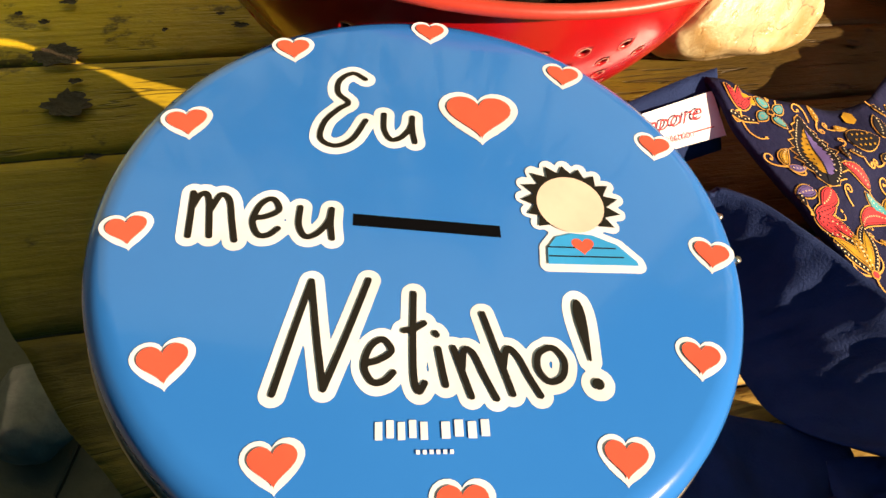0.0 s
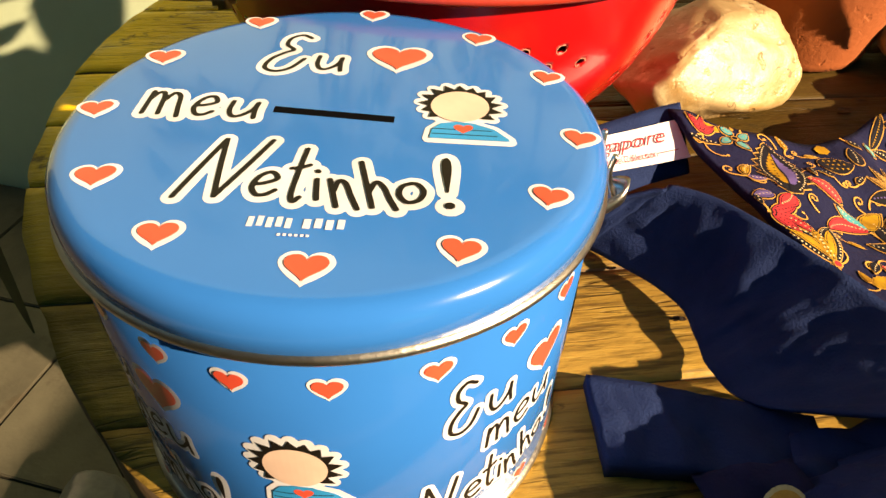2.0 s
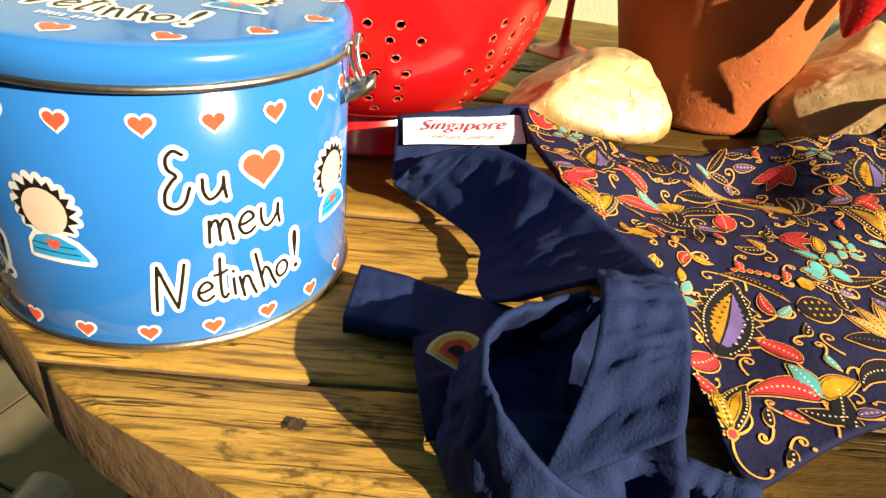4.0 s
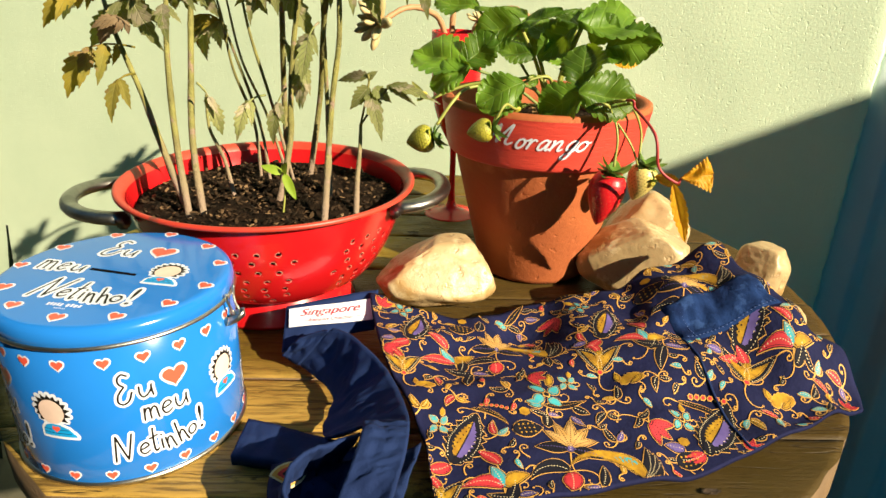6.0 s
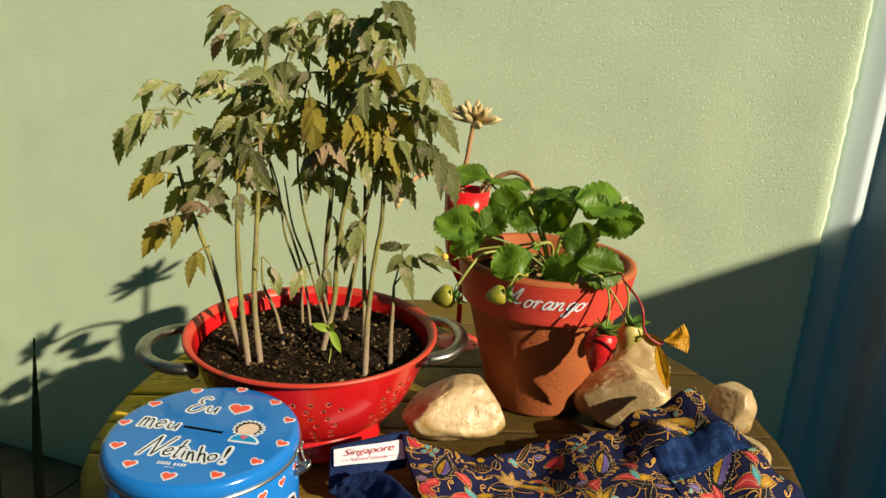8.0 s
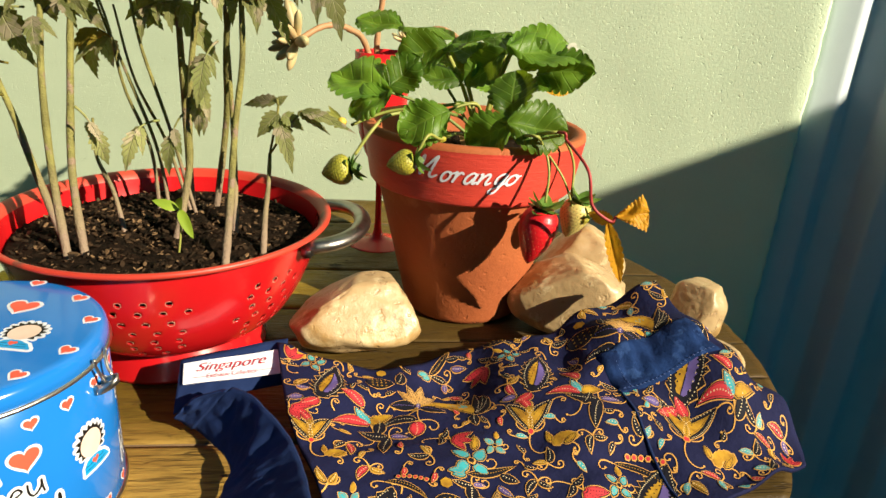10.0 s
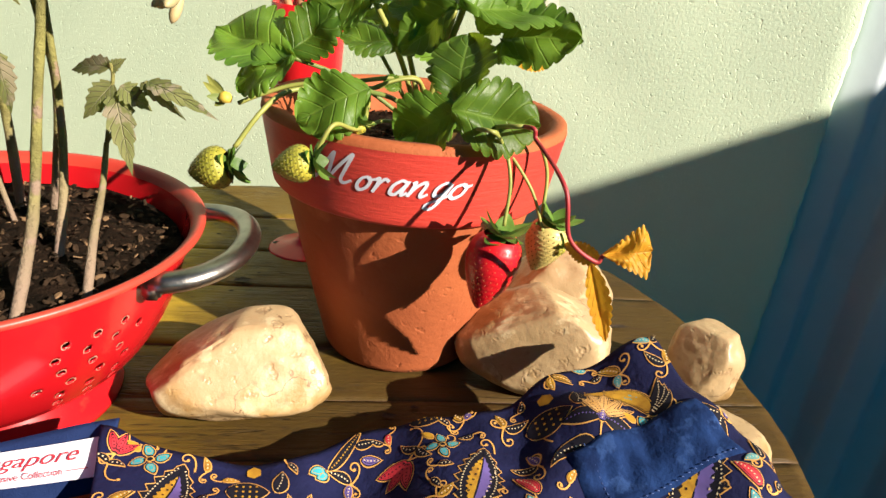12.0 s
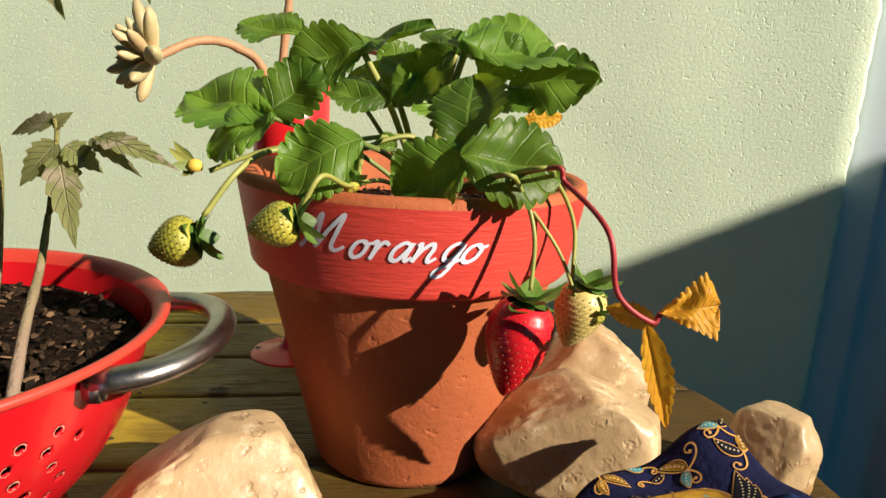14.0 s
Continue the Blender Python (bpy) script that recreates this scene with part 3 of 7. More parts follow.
def joined(*parts):
    out = bmesh.new()
    for b in parts:
        me = bpy.data.meshes.new("tmp")
        b.to_mesh(me)
        b.free()
        out.from_mesh(me)
        bpy.data.meshes.remove(me)
    return out


# ---- leaves ----
def blade(bm, base, tip, half, up, teeth=7, bite=0.22, droop=0.15, fold=0.25, shape="oval", ripple=0.0, n=22, m=3, seed=0.0, rounded=False, wavy=0.07):
    """One toothed leaf blade into bm, from base to tip, its face towards up."""
    base, tip, up = Vector(base), Vector(tip), Vector(up)
    ax = tip - base
    length = ax.length
    ax.normalize()
    side = ax.cross(up).normalized()
    nrm = side.cross(ax).normalized()
    rows = []
    uv = bm.loops.layers.uv.verify()
    for i in range(n + 1):
        t = i / n
        if shape == "oval":
            w = math.sin(math.pi * t ** 0.75) ** 0.75 if 0 < t < 1 else 0.0
        elif shape == "round":
            w = (math.sin(math.pi * min(1.0, t ** 0.85)) ** 0.55) if 0 < t < 1 else 0.0
        elif shape == "obovate":
            w = math.sin(math.pi * (0.02 + 0.98 * t) ** 1.12) ** 0.62 if 0 < t < 0.985 else 0.0
        elif shape == "fan":
            w = (t ** 0.9) * (1.0 if t < 0.80 else math.cos((t - 0.80) / 0.20 * 1.45))
        else:
            w = math.sin(math.pi * t ** 0.6) if 0 < t < 1 else 0.0
        w = max(w * half, length * 0.004)
        if rounded:
            tooth = bite * (abs(math.sin(math.pi * t * teeth)) ** 0.6 - 0.7) * min(1.0, 8 * t)
        else:
            tooth = bite * ((t * teeth) % 1.0 - 0.6) * (1 if 0.06 < t < 0.97 else 0)
        c = base + ax * (length * t) - nrm * (droop * length * t * t) + nrm * (droop * length * 0.35 * t)
        row = []
        for j in range(-m, m + 1):
            s = j / m
            lift = fold * abs(s) * w - 0.30 * fold * w * s * s
            lift += ripple * math.sin(2 * math.pi * (t * teeth + 0.8 * abs(s))) * abs(s)
            lift += wavy * half * noise.noise(Vector((t * 2.5 + seed, s * 1.5, seed * 3.1)))
            row.append(bm.verts.new(c + side * (w * s * (1 + tooth * s * s * s * s)) + nrm * lift - ax * (0.12 * w * (1 - abs(s)) if t > 0.02 else 0)))
        rows.append(row)
    for i, (a, b) in enumerate(zip(rows, rows[1:])):
        for j in range(2 * m):
            f = bm.faces.new((a[j], a[j + 1], b[j + 1], b[j]))
            for loop, (di, dj) in zip(f.loops, ((0, 0), (0, 1), (1, 1), (1, 0))):
                loop[uv].uv = ((j + dj) / (2 * m), (i + di) / n)


# ---- the place ----
FLOOR_Z = -0.69
WALL_Y = 0.80
WALL_END = 0.606

bm = bmesh.new()
bmesh.ops.create_grid(bm, x_segments=40, y_segments=40, size=4.4)
for v in bm.verts:
    v.co.z = 0.004 * noise.noise(v.co * 0.8)
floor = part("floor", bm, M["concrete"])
floor.location = (-0.5, -1.5, FLOOR_Z - 0.011)
tagged(floor, "worn beige floor tiles with dark joints below the table", "floor", kind="structure")
tile_bm = slab(-0.148, 0.148, -0.148, 0.148, -0.010, 0.0, 0.002)
tile_mesh = bpy.data.meshes.new("tile")
tile_bm.to_mesh(tile_mesh)
tile_bm.free()
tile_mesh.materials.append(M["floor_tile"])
rnd = random.Random(3)
for i in range(12):
    for j in range(9):
        tile = new("tile", tile_mesh)
        tile.parent = floor
        tile.matrix_parent_inverse = Matrix()
        tile.location = (-2.04 + 0.30 * i + 0.5, -1.755 + 0.30 * j + 1.5, 0.011 - rnd.uniform(0.0, 0.0006))

# Stucco wall: a thick slab with a rough, crumbled end.
bm = bmesh.new()
cols = [-3.2 + 0.1 * i for i in range(35)] + [0.25 + 0.02 * i for i in range(15)] + [0.55 + 0.004 * i for i in range(14)]
cols = [x for x in cols if x < WALL_END - 0.002] + [WALL_END]
rows_z = [FLOOR_Z - 0.02 + 0.012 * i for i in range(150)] + [1.31 + 0.12 * i for i in range(12)]
grid = []
for x in cols:
    line = []
    for z in rows_z:
        edge = max(0.0, 1 - (WALL_END - x) / 0.02)
        k = noise.noise(Vector((x * 30, 3, z * 60)))
        line.append(bm.verts.new((x + edge * 0.0035 * k, WALL_Y + edge * edge * 0.0022 + 0.0012 * noise.noise(Vector((x * 9, 1, z * 9))) * (1 - edge), z)))
    grid.append(line)
for a, b in zip(grid, grid[1:]):
    for i in range(len(rows_z) - 1):
        bm.faces.new((a[i], b[i], b[i + 1], a[i + 1]))
back = [bm.verts.new((v.co.x, WALL_Y + 0.14, v.co.z)) for v in grid[-1]]
for i in range(len(back) - 1):
    bm.faces.new((grid[-1][i], back[i], back[i + 1], grid[-1][i + 1]))
wall = part("wall_back", bm, M["wall"])
tagged(wall, "pale green painted stucco wall behind the table", "wall", kind="structure")

# Corrugated sheet beside the wall.
gate = thing("metal_gate", "white painted corrugated sheet metal gate beside the wall", "gate", (WALL_END + 0.002, WALL_Y + 0.03, FLOOR_Z))
pitch, depth = 0.125, 0.036


def gate_sheet(x0, ribs):
    """One pressed sheet, its ribs rounded, with a real thickness and folded edges."""
    bm = bmesh.new()
    front, rear = [], []
    for k in range(ribs * 32 + 1):
        x = pitch * k / 32
        ph = (x / pitch) % 1.0
        d = depth * (0.5 - 0.5 * max(-1.0, min(1.0, 1.9 * math.cos(2 * math.pi * (ph - 0.20)))))
        front.append([bm.verts.new((x0 + x, d, z)) for z in (0.02, 1.0, 2.0)])
        rear.append([bm.verts.new((x0 + x, d + 0.0015, z)) for z in (0.02, 1.0, 2.0)])
    for a, b, c, d in zip(front, front[1:], rear, rear[1:]):
        for i in range(2):
            bm.faces.new((a[i], b[i], b[i + 1], a[i + 1]))
            bm.faces.new((d[i], c[i], c[i + 1], d[i + 1]))
    return bm


for k in range(6):
    part("corrugated_sheet", gate_sheet(pitch * k + 0.0006, 1), M["sheet"], gate)
for z in (0.10, 1.80):
    part("gate_rail", slab(0.0, 0.75, 0.040, 0.070, z, z + 0.04, 0.003), M["sheet"], gate, smooth=False)

# Unseen wall added to cast the slanting shadow on the back wall.
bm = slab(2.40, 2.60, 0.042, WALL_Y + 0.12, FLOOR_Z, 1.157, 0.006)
side = part("wall_side", bm, M["unseen_wall"], smooth=False)
tagged(side, "added near-black side wall that shapes the shade", "wall", kind="structure")


# Unseen wall added to block low sky light and sun on the floor.
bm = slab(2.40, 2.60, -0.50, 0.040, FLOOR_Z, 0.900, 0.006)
tagged(part("wall_low", bm, M["unseen_wall"], smooth=False), "added near-black side wall that shapes the shade", "wall", kind="structure")

# Unseen wall added to keep sun off the floor at the left.
tagged(part("wall_pier", slab(2.40, 2.60, -1.9, -0.502, FLOOR_Z, 0.965, 0.006), M["unseen_wall"], smooth=False), "added near-black side wall that shades the floor", "wall", kind="structure")

# Unseen filler wall added past the gate.
tagged(part("wall_far", slab(1.40, 2.40, WALL_Y, WALL_Y + 0.14, FLOOR_Z, 1.60), M["unseen_wall"], smooth=False), "added near-black filler wall past the gate", "wall", kind="structure")

# Plain unseen walls added behind and left of the camera to block sky light.
for name, b, label in (("wall_front", slab(-2.2, 1.2, -1.9, -1.75, FLOOR_Z, 2.3), "added near-black wall behind the viewer, blocking sky light"),
                       ("wall_left", slab(-2.35, -2.2, -1.9, 0.94, FLOOR_Z, 1.5), "added near-black wall at the left, blocking sky light")):
    tagged(part(name, b, M["unseen_wall"], smooth=False), label, "wall", kind="structure")

# ---- round spool table ----
TABLE = Vector((0.1315, 0.2895, 0.0))
TABLE_R = 0.402
BOARD_TURN = 20.8
LEAN = 0.0122


def table_z(y):
    """Height of the table top, tilted slightly to fit the camera's view."""
    return LEAN * (y - 0.36)


table = thing("spool_table", "round wooden cable-spool table with worn yellow-green paint", "table", (TABLE.x, TABLE.y, FLOOR_Z))
table.matrix_basis = Matrix.Translation((TABLE.x, 0.36, 0)) @ pose(0, 0, 0, math.degrees(math.atan(LEAN))) @ Matrix.Translation((0, TABLE.y - 0.36, FLOOR_Z))
top_z = -FLOOR_Z
JOINTS = [-0.402, -0.316, -0.246, -0.178, -0.088, -0.026, 0.040, 0.139, 0.215, 0.300, 0.402]
turn = Matrix.Rotation(radians(BOARD_TURN), 4, "Z")
for k, (n0, n1) in enumerate(zip(JOINTS, JOINTS[1:])):
    n0, n1 = n0 + 0.0006, n1 - 0.0006
    bm = bmesh.new()
    NU, NV = 90, 12
    lift = 0.0004 * math.sin(k * 2.3)
    tops, bots = [], []
    for j in range(NV + 1):
        w = n0 + (n1 - n0) * j / NV
        half = math.sqrt(max(1e-5, TABLE_R ** 2 - min(abs(w), TABLE_R - 0.002) ** 2))
        a, b = [], []
        for i in range(NU + 1):
            s = -half + 2 * half * i / NU
            s += 0.004 * noise.noise(Vector((s * 14, w * 40, k))) * (1 if i in (0, NU) else 0)
            e = min((w - n0), (n1 - w), 1.6 * (half - abs(s)) + 0.0001)
            dip = -0.0009 * max(0.0, 1 - e / 0.0035) ** 2
            z = top_z + lift + dip + 0.0007 * noise.noise(Vector((s * 9, w * 60, k * 3.1)))
            ragged = 0.0004 * noise.noise(Vector((s * 30, k * 5.0, 0))) if j in (0, NV) else 0
            p = turn @ Vector((s, w + ragged, 0))
            a.append(bm.verts.new((p.x, p.y, z)))
            b.append(bm.verts.new((p.x, p.y, top_z - 0.036)))
        tops.append(a)
        bots.append(b)
    for j in range(NV):
        for i in range(NU):
            bm.faces.new((tops[j][i], tops[j][i + 1], tops[j + 1][i + 1], tops[j + 1][i]))
    loop_top = tops[0] + [r[-1] for r in tops[1:-1]] + tops[-1][::-1] + [r[0] for r in tops[1:-1]][::-1]
    loop_bot = bots[0] + [r[-1] for r in bots[1:-1]] + bots[-1][::-1] + [r[0] for r in bots[1:-1]][::-1]
    for i in range(len(loop_top)):
        j = (i + 1) % len(loop_top)
        f = bm.faces.new((loop_top[j], loop_top[i], loop_bot[i], loop_bot[j]))
        f.material_index = 1
    bmesh.ops.delete(bm, geom=[v for v in bm.verts if not v.link_faces], context="VERTS")
    part("plank", bm, [M["plank"], M["plank_side"]], table, smooth=True)
part("cross_board", slab(-0.25, 0.25, -0.06, 0.06, top_z - 0.07, top_z - 0.038, 0.003), M["plank_side"], table, smooth=False)
part("drum", lathe([(0.0, 0.03), (0.17, 0.03), (0.17, top_z - 0.04), (0.0, top_z - 0.04)], 32), M["plank_side"], table, smooth=False)
part("lower_disc", lathe([(0.0, 0.0), (0.385, 0.0), (0.39, 0.01), (0.39, 0.03), (0.385, 0.036), (0.0, 0.036)], 64), M["plank_side"], table, smooth=False)


# Knots, nail holes and rotted spots in the top.
def knot(x, y, long, wide, seed, turn=20.8):
    bm = bmesh.new()
    c = bm.verts.new((0, 0, -0.0008))
    ring = []
    for k in range(40):
        a = 2 * math.pi * k / 40
        q = 1 + 0.35 * noise.noise(Vector((math.cos(a) * 1.7 + seed, math.sin(a) * 1.7, seed))) + 0.45 * noise.noise(Vector((math.cos(a) * 5 + seed, math.sin(a) * 5, seed)))
        ring.append(bm.verts.new((long * q * math.cos(a), wide * q * math.sin(a), 0.0)))
    for k in range(40):
        bm.faces.new((c, ring[k], ring[(k + 1) % 40]))
    ob = part("knot", bm, M["knot"], table)
    ob.matrix_basis = pose(x - TABLE.x, y - TABLE.y, top_z + 0.0024, 0, 0, turn)


for n, (x, y, a, b) in enumerate(((-0.191, 0.143, 0.0115, 0.0070), (-0.174, 0.113, 0.0105, 0.0075), (-0.203, 0.182, 0.0045, 0.0024), (-0.222, 0.166, 0.0022, 0.0016), (-0.150, 0.175, 0.0016, 0.0014), (-0.115, 0.190, 0.0045, 0.0022),
                                  (-0.150, 0.085, 0.0042, 0.0020), (-0.176, 0.128, 0.0032, 0.0020), (0.058, 0.418, 0.0090, 0.0045), (0.100, 0.318, 0.0028, 0.0018), (0.118, -0.080, 0.0036, 0.0030), (0.060, 0.395, 0.0024, 0.0014))):
    knot(x, y, a, b, n * 1.3)
for n, (x, y, a, b) in enumerate(((0.420, 0.072, 0.0060, 0.0030), (0.385, 0.030, 0.0030, 0.0020), (0.262, 0.300, 0.0030, 0.0018), (0.050, 0.505, 0.0060, 0.0030), (0.400, 0.480, 0.0090, 0.0026), (0.028, 0.330, 0.0028, 0.0016), (0.135, 0.060, 0.0040, 0.0016))):
    knot(x, y, a, b, 30 + n * 1.7)


# Small nail holes and rotted specks all over the boards.
rnd = random.Random(17)
for n in range(46):
    a, r = rnd.uniform(0, 6.28), 0.37 * math.sqrt(rnd.random())
    s = rnd.uniform(0.0010, 0.0026)
    knot(TABLE.x + r * math.cos(a), TABLE.y + r * math.sin(a), s * rnd.uniform(1.0, 2.2), s, 60 + n * 1.1)
# ---- money tin ----
TIN_H = 0.1200
TIN_AT = Vector((0.0057, -0.0037, table_z(-0.0037) + 0.0004))
tin = thing("money_tin", "blue round tin money box printed with hearts and words", "money box")
tin.matrix_basis = Matrix.Translation(TIN_AT) @ pose(0, 0, 0, math.degrees(math.atan(LEAN))) @ Matrix.Diagonal((0.967, 0.967, 1, 1))
body = part("body", lathe([(0.0, 0.001), (0.0795, 0.001), (0.0806, 0.003), (0.0806, 0.1085), (0.079, 0.1095)], 160), M["tin"], tin)
part("base_rim", lathe([(0.0795, 0.0), (0.0818, 0.0), (0.0824, 0.0012), (0.0824, 0.0028), (0.0806, 0.0036)], 128), M["steel"], tin, "bare steel rolled rim")
lid = part("lid", lathe([(0.0, TIN_H), (0.0745, TIN_H), (0.0775, TIN_H - 0.0004), (0.0800, TIN_H - 0.0018), (0.0816, TIN_H - 0.0042), (0.0822, TIN_H - 0.0075), (0.0822, 0.1073), (0.0812, 0.1066)], 160), M["tin"], tin, "blue lid with a coin slot")
part("lid_rim", lathe([(0.0820, 0.1082), (0.0832, 0.1076), (0.0836, 0.1066), (0.0832, 0.1056), (0.0818, 0.1052)], 128), M["steel"], tin, "bare steel rolled rim")
LID_TURN = 11.0
WORDS_LID = [("ε", -0.0222, 0.0397, 0.0126, 0.0280, 0.06, -3), ("u", -0.0079, 0.0332, 0.0088, 0.0096, -0.05, -4),
             ("m", -0.0530, 0.0019, 0.0107, 0.0136, -0.10, -2), ("e", -0.0406, 0.0019, 0.0068, 0.0112, 0.0, -2), ("u", -0.0288, 0.0007, 0.0086, 0.0091, 0.0, -2)]
NAME_LID = [("N", -0.0257, -0.0292, 0.0160, 0.0280, 0.16, 0), ("e", -0.0136, -0.0356, 0.0070, 0.0102, 0.05, 4), ("t", -0.0056, -0.0306, 0.0046, 0.0240, 0.02, 0),
            ("i", 0.0001, -0.0347, 0.0020, 0.0130, -0.10, 0), ("n", 0.0075, -0.0382, 0.0064, 0.0122, -0.22, 0), ("h", 0.0161, -0.0337, 0.0080, 0.0200, -0.18, 0),
            ("o", 0.0251, -0.0363, 0.0072, 0.0086, -0.08, 0), ("!", 0.0343, -0.0314, 0.0040, 0.0228, -0.06, 0)]
HEARTS_LID = [(0.0025, 0.0735, 0.0086), (0.0423, 0.0576, 0.0096), (0.0653, 0.0308, 0.0090), (0.0724, -0.0060, 0.0094), (0.0615, -0.0350, 0.0094), (0.0385, -0.0580, 0.0096), (0.0030, -0.0668, 0.0106),
              (-0.0342, -0.0580, 0.0098), (-0.0582, -0.0366, 0.0104), (-0.0716, -0.0034, 0.0092), (-0.0631, 0.0312, 0.0102), (-0.0379, 0.0620, 0.0092)]


def figure(white, colours, u, v, s):
    """A plain printed badge: spiky dark disc with a pale disc, over a striped blue shoulder shape."""
    def ring(cx, cy, r, n, wave=0.0, k=9, lo=0.0, hi=2 * math.pi):
        out = []
        for i in range(n):
            a = lo + (hi - lo) * i / n
            q = r * (1 + wave * math.cos(k * a))
            out.append((u + s * (cx + q * math.cos(a)), v + s * (cy + q * math.sin(a))))
        return out

    def shoulders(g):
        pts = [(-0.70 - g, -1.55 - g), (-0.66 - g, -1.15), (-0.45 - g * 0.6, -0.88 + g * 0.6), (-0.1, -0.78 + g), (0.35 + g * 0.4, -0.82 + g), (0.85 + g * 0.8, -1.05 + g * 0.5), (1.2 + g, -1.45), (1.22 + g, -1.55 - g)]
        return [(u + s * x, v + s * y) for x, y in pts]

    spikes = []
    for i in range(27):
        a = radians(-48) + radians(276) * i / 26
        q = (1.02 + 0.06 * math.sin(i * 2.7)) if i % 2 else 0.76
        spikes.append((u + s * q * math.cos(a), v + s * (0.06 + q * math.sin(a))))
    white.append(halo([flat_shape(spikes), flat_shape(ring(0, -0.04, 0.75, 40)), flat_shape(shoulders(0.0))], 0.17 * s))
    hair = bmesh.new()
    step = radians(276) / 26
    for i in range(26):
        a = radians(-48) + step * i
        q = [(0.70, a), (0.82, a), (0.82, a + step), (0.70, a + step)]
        hair.faces.new([hair.verts.new((u + s * r * math.cos(w), v + s * (0.02 + r * math.sin(w)), 0)) for r, w in q])
        if i % 2:
            q = [(0.82, a - 0.95 * step), (1.06 + 0.06 * math.sin(i * 2.7), a + 0.2 * step), (0.82, a + 0.95 * step)]
            hair.faces.new([hair.verts.new((u + s * r * math.cos(w), v + s * (0.02 + r * math.sin(w)), 0)) for r, w in q])
    colours.append(("hair_shape", M["black"], hair))
    colours.append(("disc_shape", M["skin"], flat_shape(ring(0, -0.02, 0.745, 48))))
    colours.append(("blue_shape", M["cyan"], flat_shape(shoulders(0.0))))
    for k in (-1.12, -1.34):
        colours.append(("stripe", M["black"], flat_shape([(u + s * x, v + s * y) for x, y in ((-0.66, k), (0.93 - 0.6 * (k + 1.34), k), (0.93 - 0.6 * (k + 1.34), k - 0.035), (-0.66, k - 0.035))])))
    colours.append(("small_heart", M["heart"], flat_shape(heart_pts(u + 0.1 * s, v - 1.12 * s, 0.48 * s))))


# Lid print: everything white first, then black, then colours, each a hair above the last.
white, colours, letters = [], [], []
for n, (ch, u, v, w, h, shear, turn) in enumerate(WORDS_LID + NAME_LID):
    lines = drawn(ch, u, v, w, h, shear, turn)
    letters += lines
    colours.append(("printed_letter", M["black"], halo(lines, 0.00030 if ch == "!" else 0.00070, 0.0003)))
white.append(halo(letters, 0.0028))
for x, y, w in HEARTS_LID:
    white.append(flat_shape(heart_pts(x, y, w, 0.0016, -14 * x / 0.07)))
    colours.append(("printed_heart", M["heart"], flat_shape(heart_pts(x, y, w, 0.0, -14 * x / 0.07))))
white.append(flat_shape(heart_pts(0.0151, 0.0386, 0.0186, 0.0024)))
colours.append(("printed_heart", M["heart"], flat_shape(heart_pts(0.0151, 0.0386, 0.0186))))
figure(white, colours, 0.0368, 0.0092, 0.0122)
BARS = [(-0.0143 + 0.00235 * k, 0.0015, -0.0530 + 0.0004 * (k % 2), 0.0038) for k in range(5)] + [(-0.0005 + 0.0028 * k, 0.0018, -0.0528 + 0.0004 * (k % 2), 0.0036) for k in range(4)] + [(-0.0060 + 0.0014 * k, 0.0008, -0.0560, 0.0009) for k in range(6)]
for x0, w, y0, h in BARS:
    white.append(flat_shape([(x0, y0), (x0 + w, y0), (x0 + w, y0 + h), (x0, y0 + h)]))
for i, b in enumerate(white):
    on_top(b, TIN_H + 0.00008 + 0.000008 * i)
ob = part("white_print", joined(*white), M["white"], lid, "white outlines", smooth=False)
ob.rotation_euler.z = radians(LID_TURN)
for i, (name, m, b) in enumerate(colours):
    ob = part(name, on_top(b, TIN_H + 0.00024 + 0.000010 * i), m, lid, smooth=False)
    ob.rotation_euler.z = radians(LID_TURN)
# Flat black patch painted on the lid for the slot's dark opening.
ob = part("coin_slot", on_top(flat_shape([(-0.0198, 0.0040), (0.0172, 0.0016), (0.0172, -0.0020), (-0.0198, 0.0004)]), TIN_H + 0.00004), M["slot"], lid, "flat black patch for the coin slot", smooth=False)
ob.rotation_euler.z = radians(LID_TURN)

# Side print: the same badge four times round.
WORDS_SIDE = [("ε", -49.4, 0.0739, 0.0098, 0.0221, 0.0), ("u", -40.2, 0.0694, 0.0086, 0.0086, 0.0), ("m", -39.3, 0.0519, 0.0092, 0.0096, 0.0), ("e", -32.1, 0.0529, 0.0070, 0.0092, 0.0), ("u", -24.9, 0.0534, 0.0086, 0.0086, 0.0)]
NAME_SIDE = [("N", -53.9, 0.0295, 0.0122, 0.0202, 0.0), ("e", -44.9, 0.0260, 0.0064, 0.0086, 0.0), ("t", -40.4, 0.0309, 0.0050, 0.0185, 0.0), ("i", -36.8, 0.0279, 0.0020, 0.0115, 0.0),
             ("n", -32.8, 0.0249, 0.0060, 0.0100, -0.1), ("h", -27.0, 0.0297, 0.0074, 0.0172, -0.1), ("o", -21.6, 0.0273, 0.0062, 0.0074, 0.0), ("!", -16.6, 0.0333, 0.0034, 0.0180, 0.0)]
R_SIDE = 0.0807
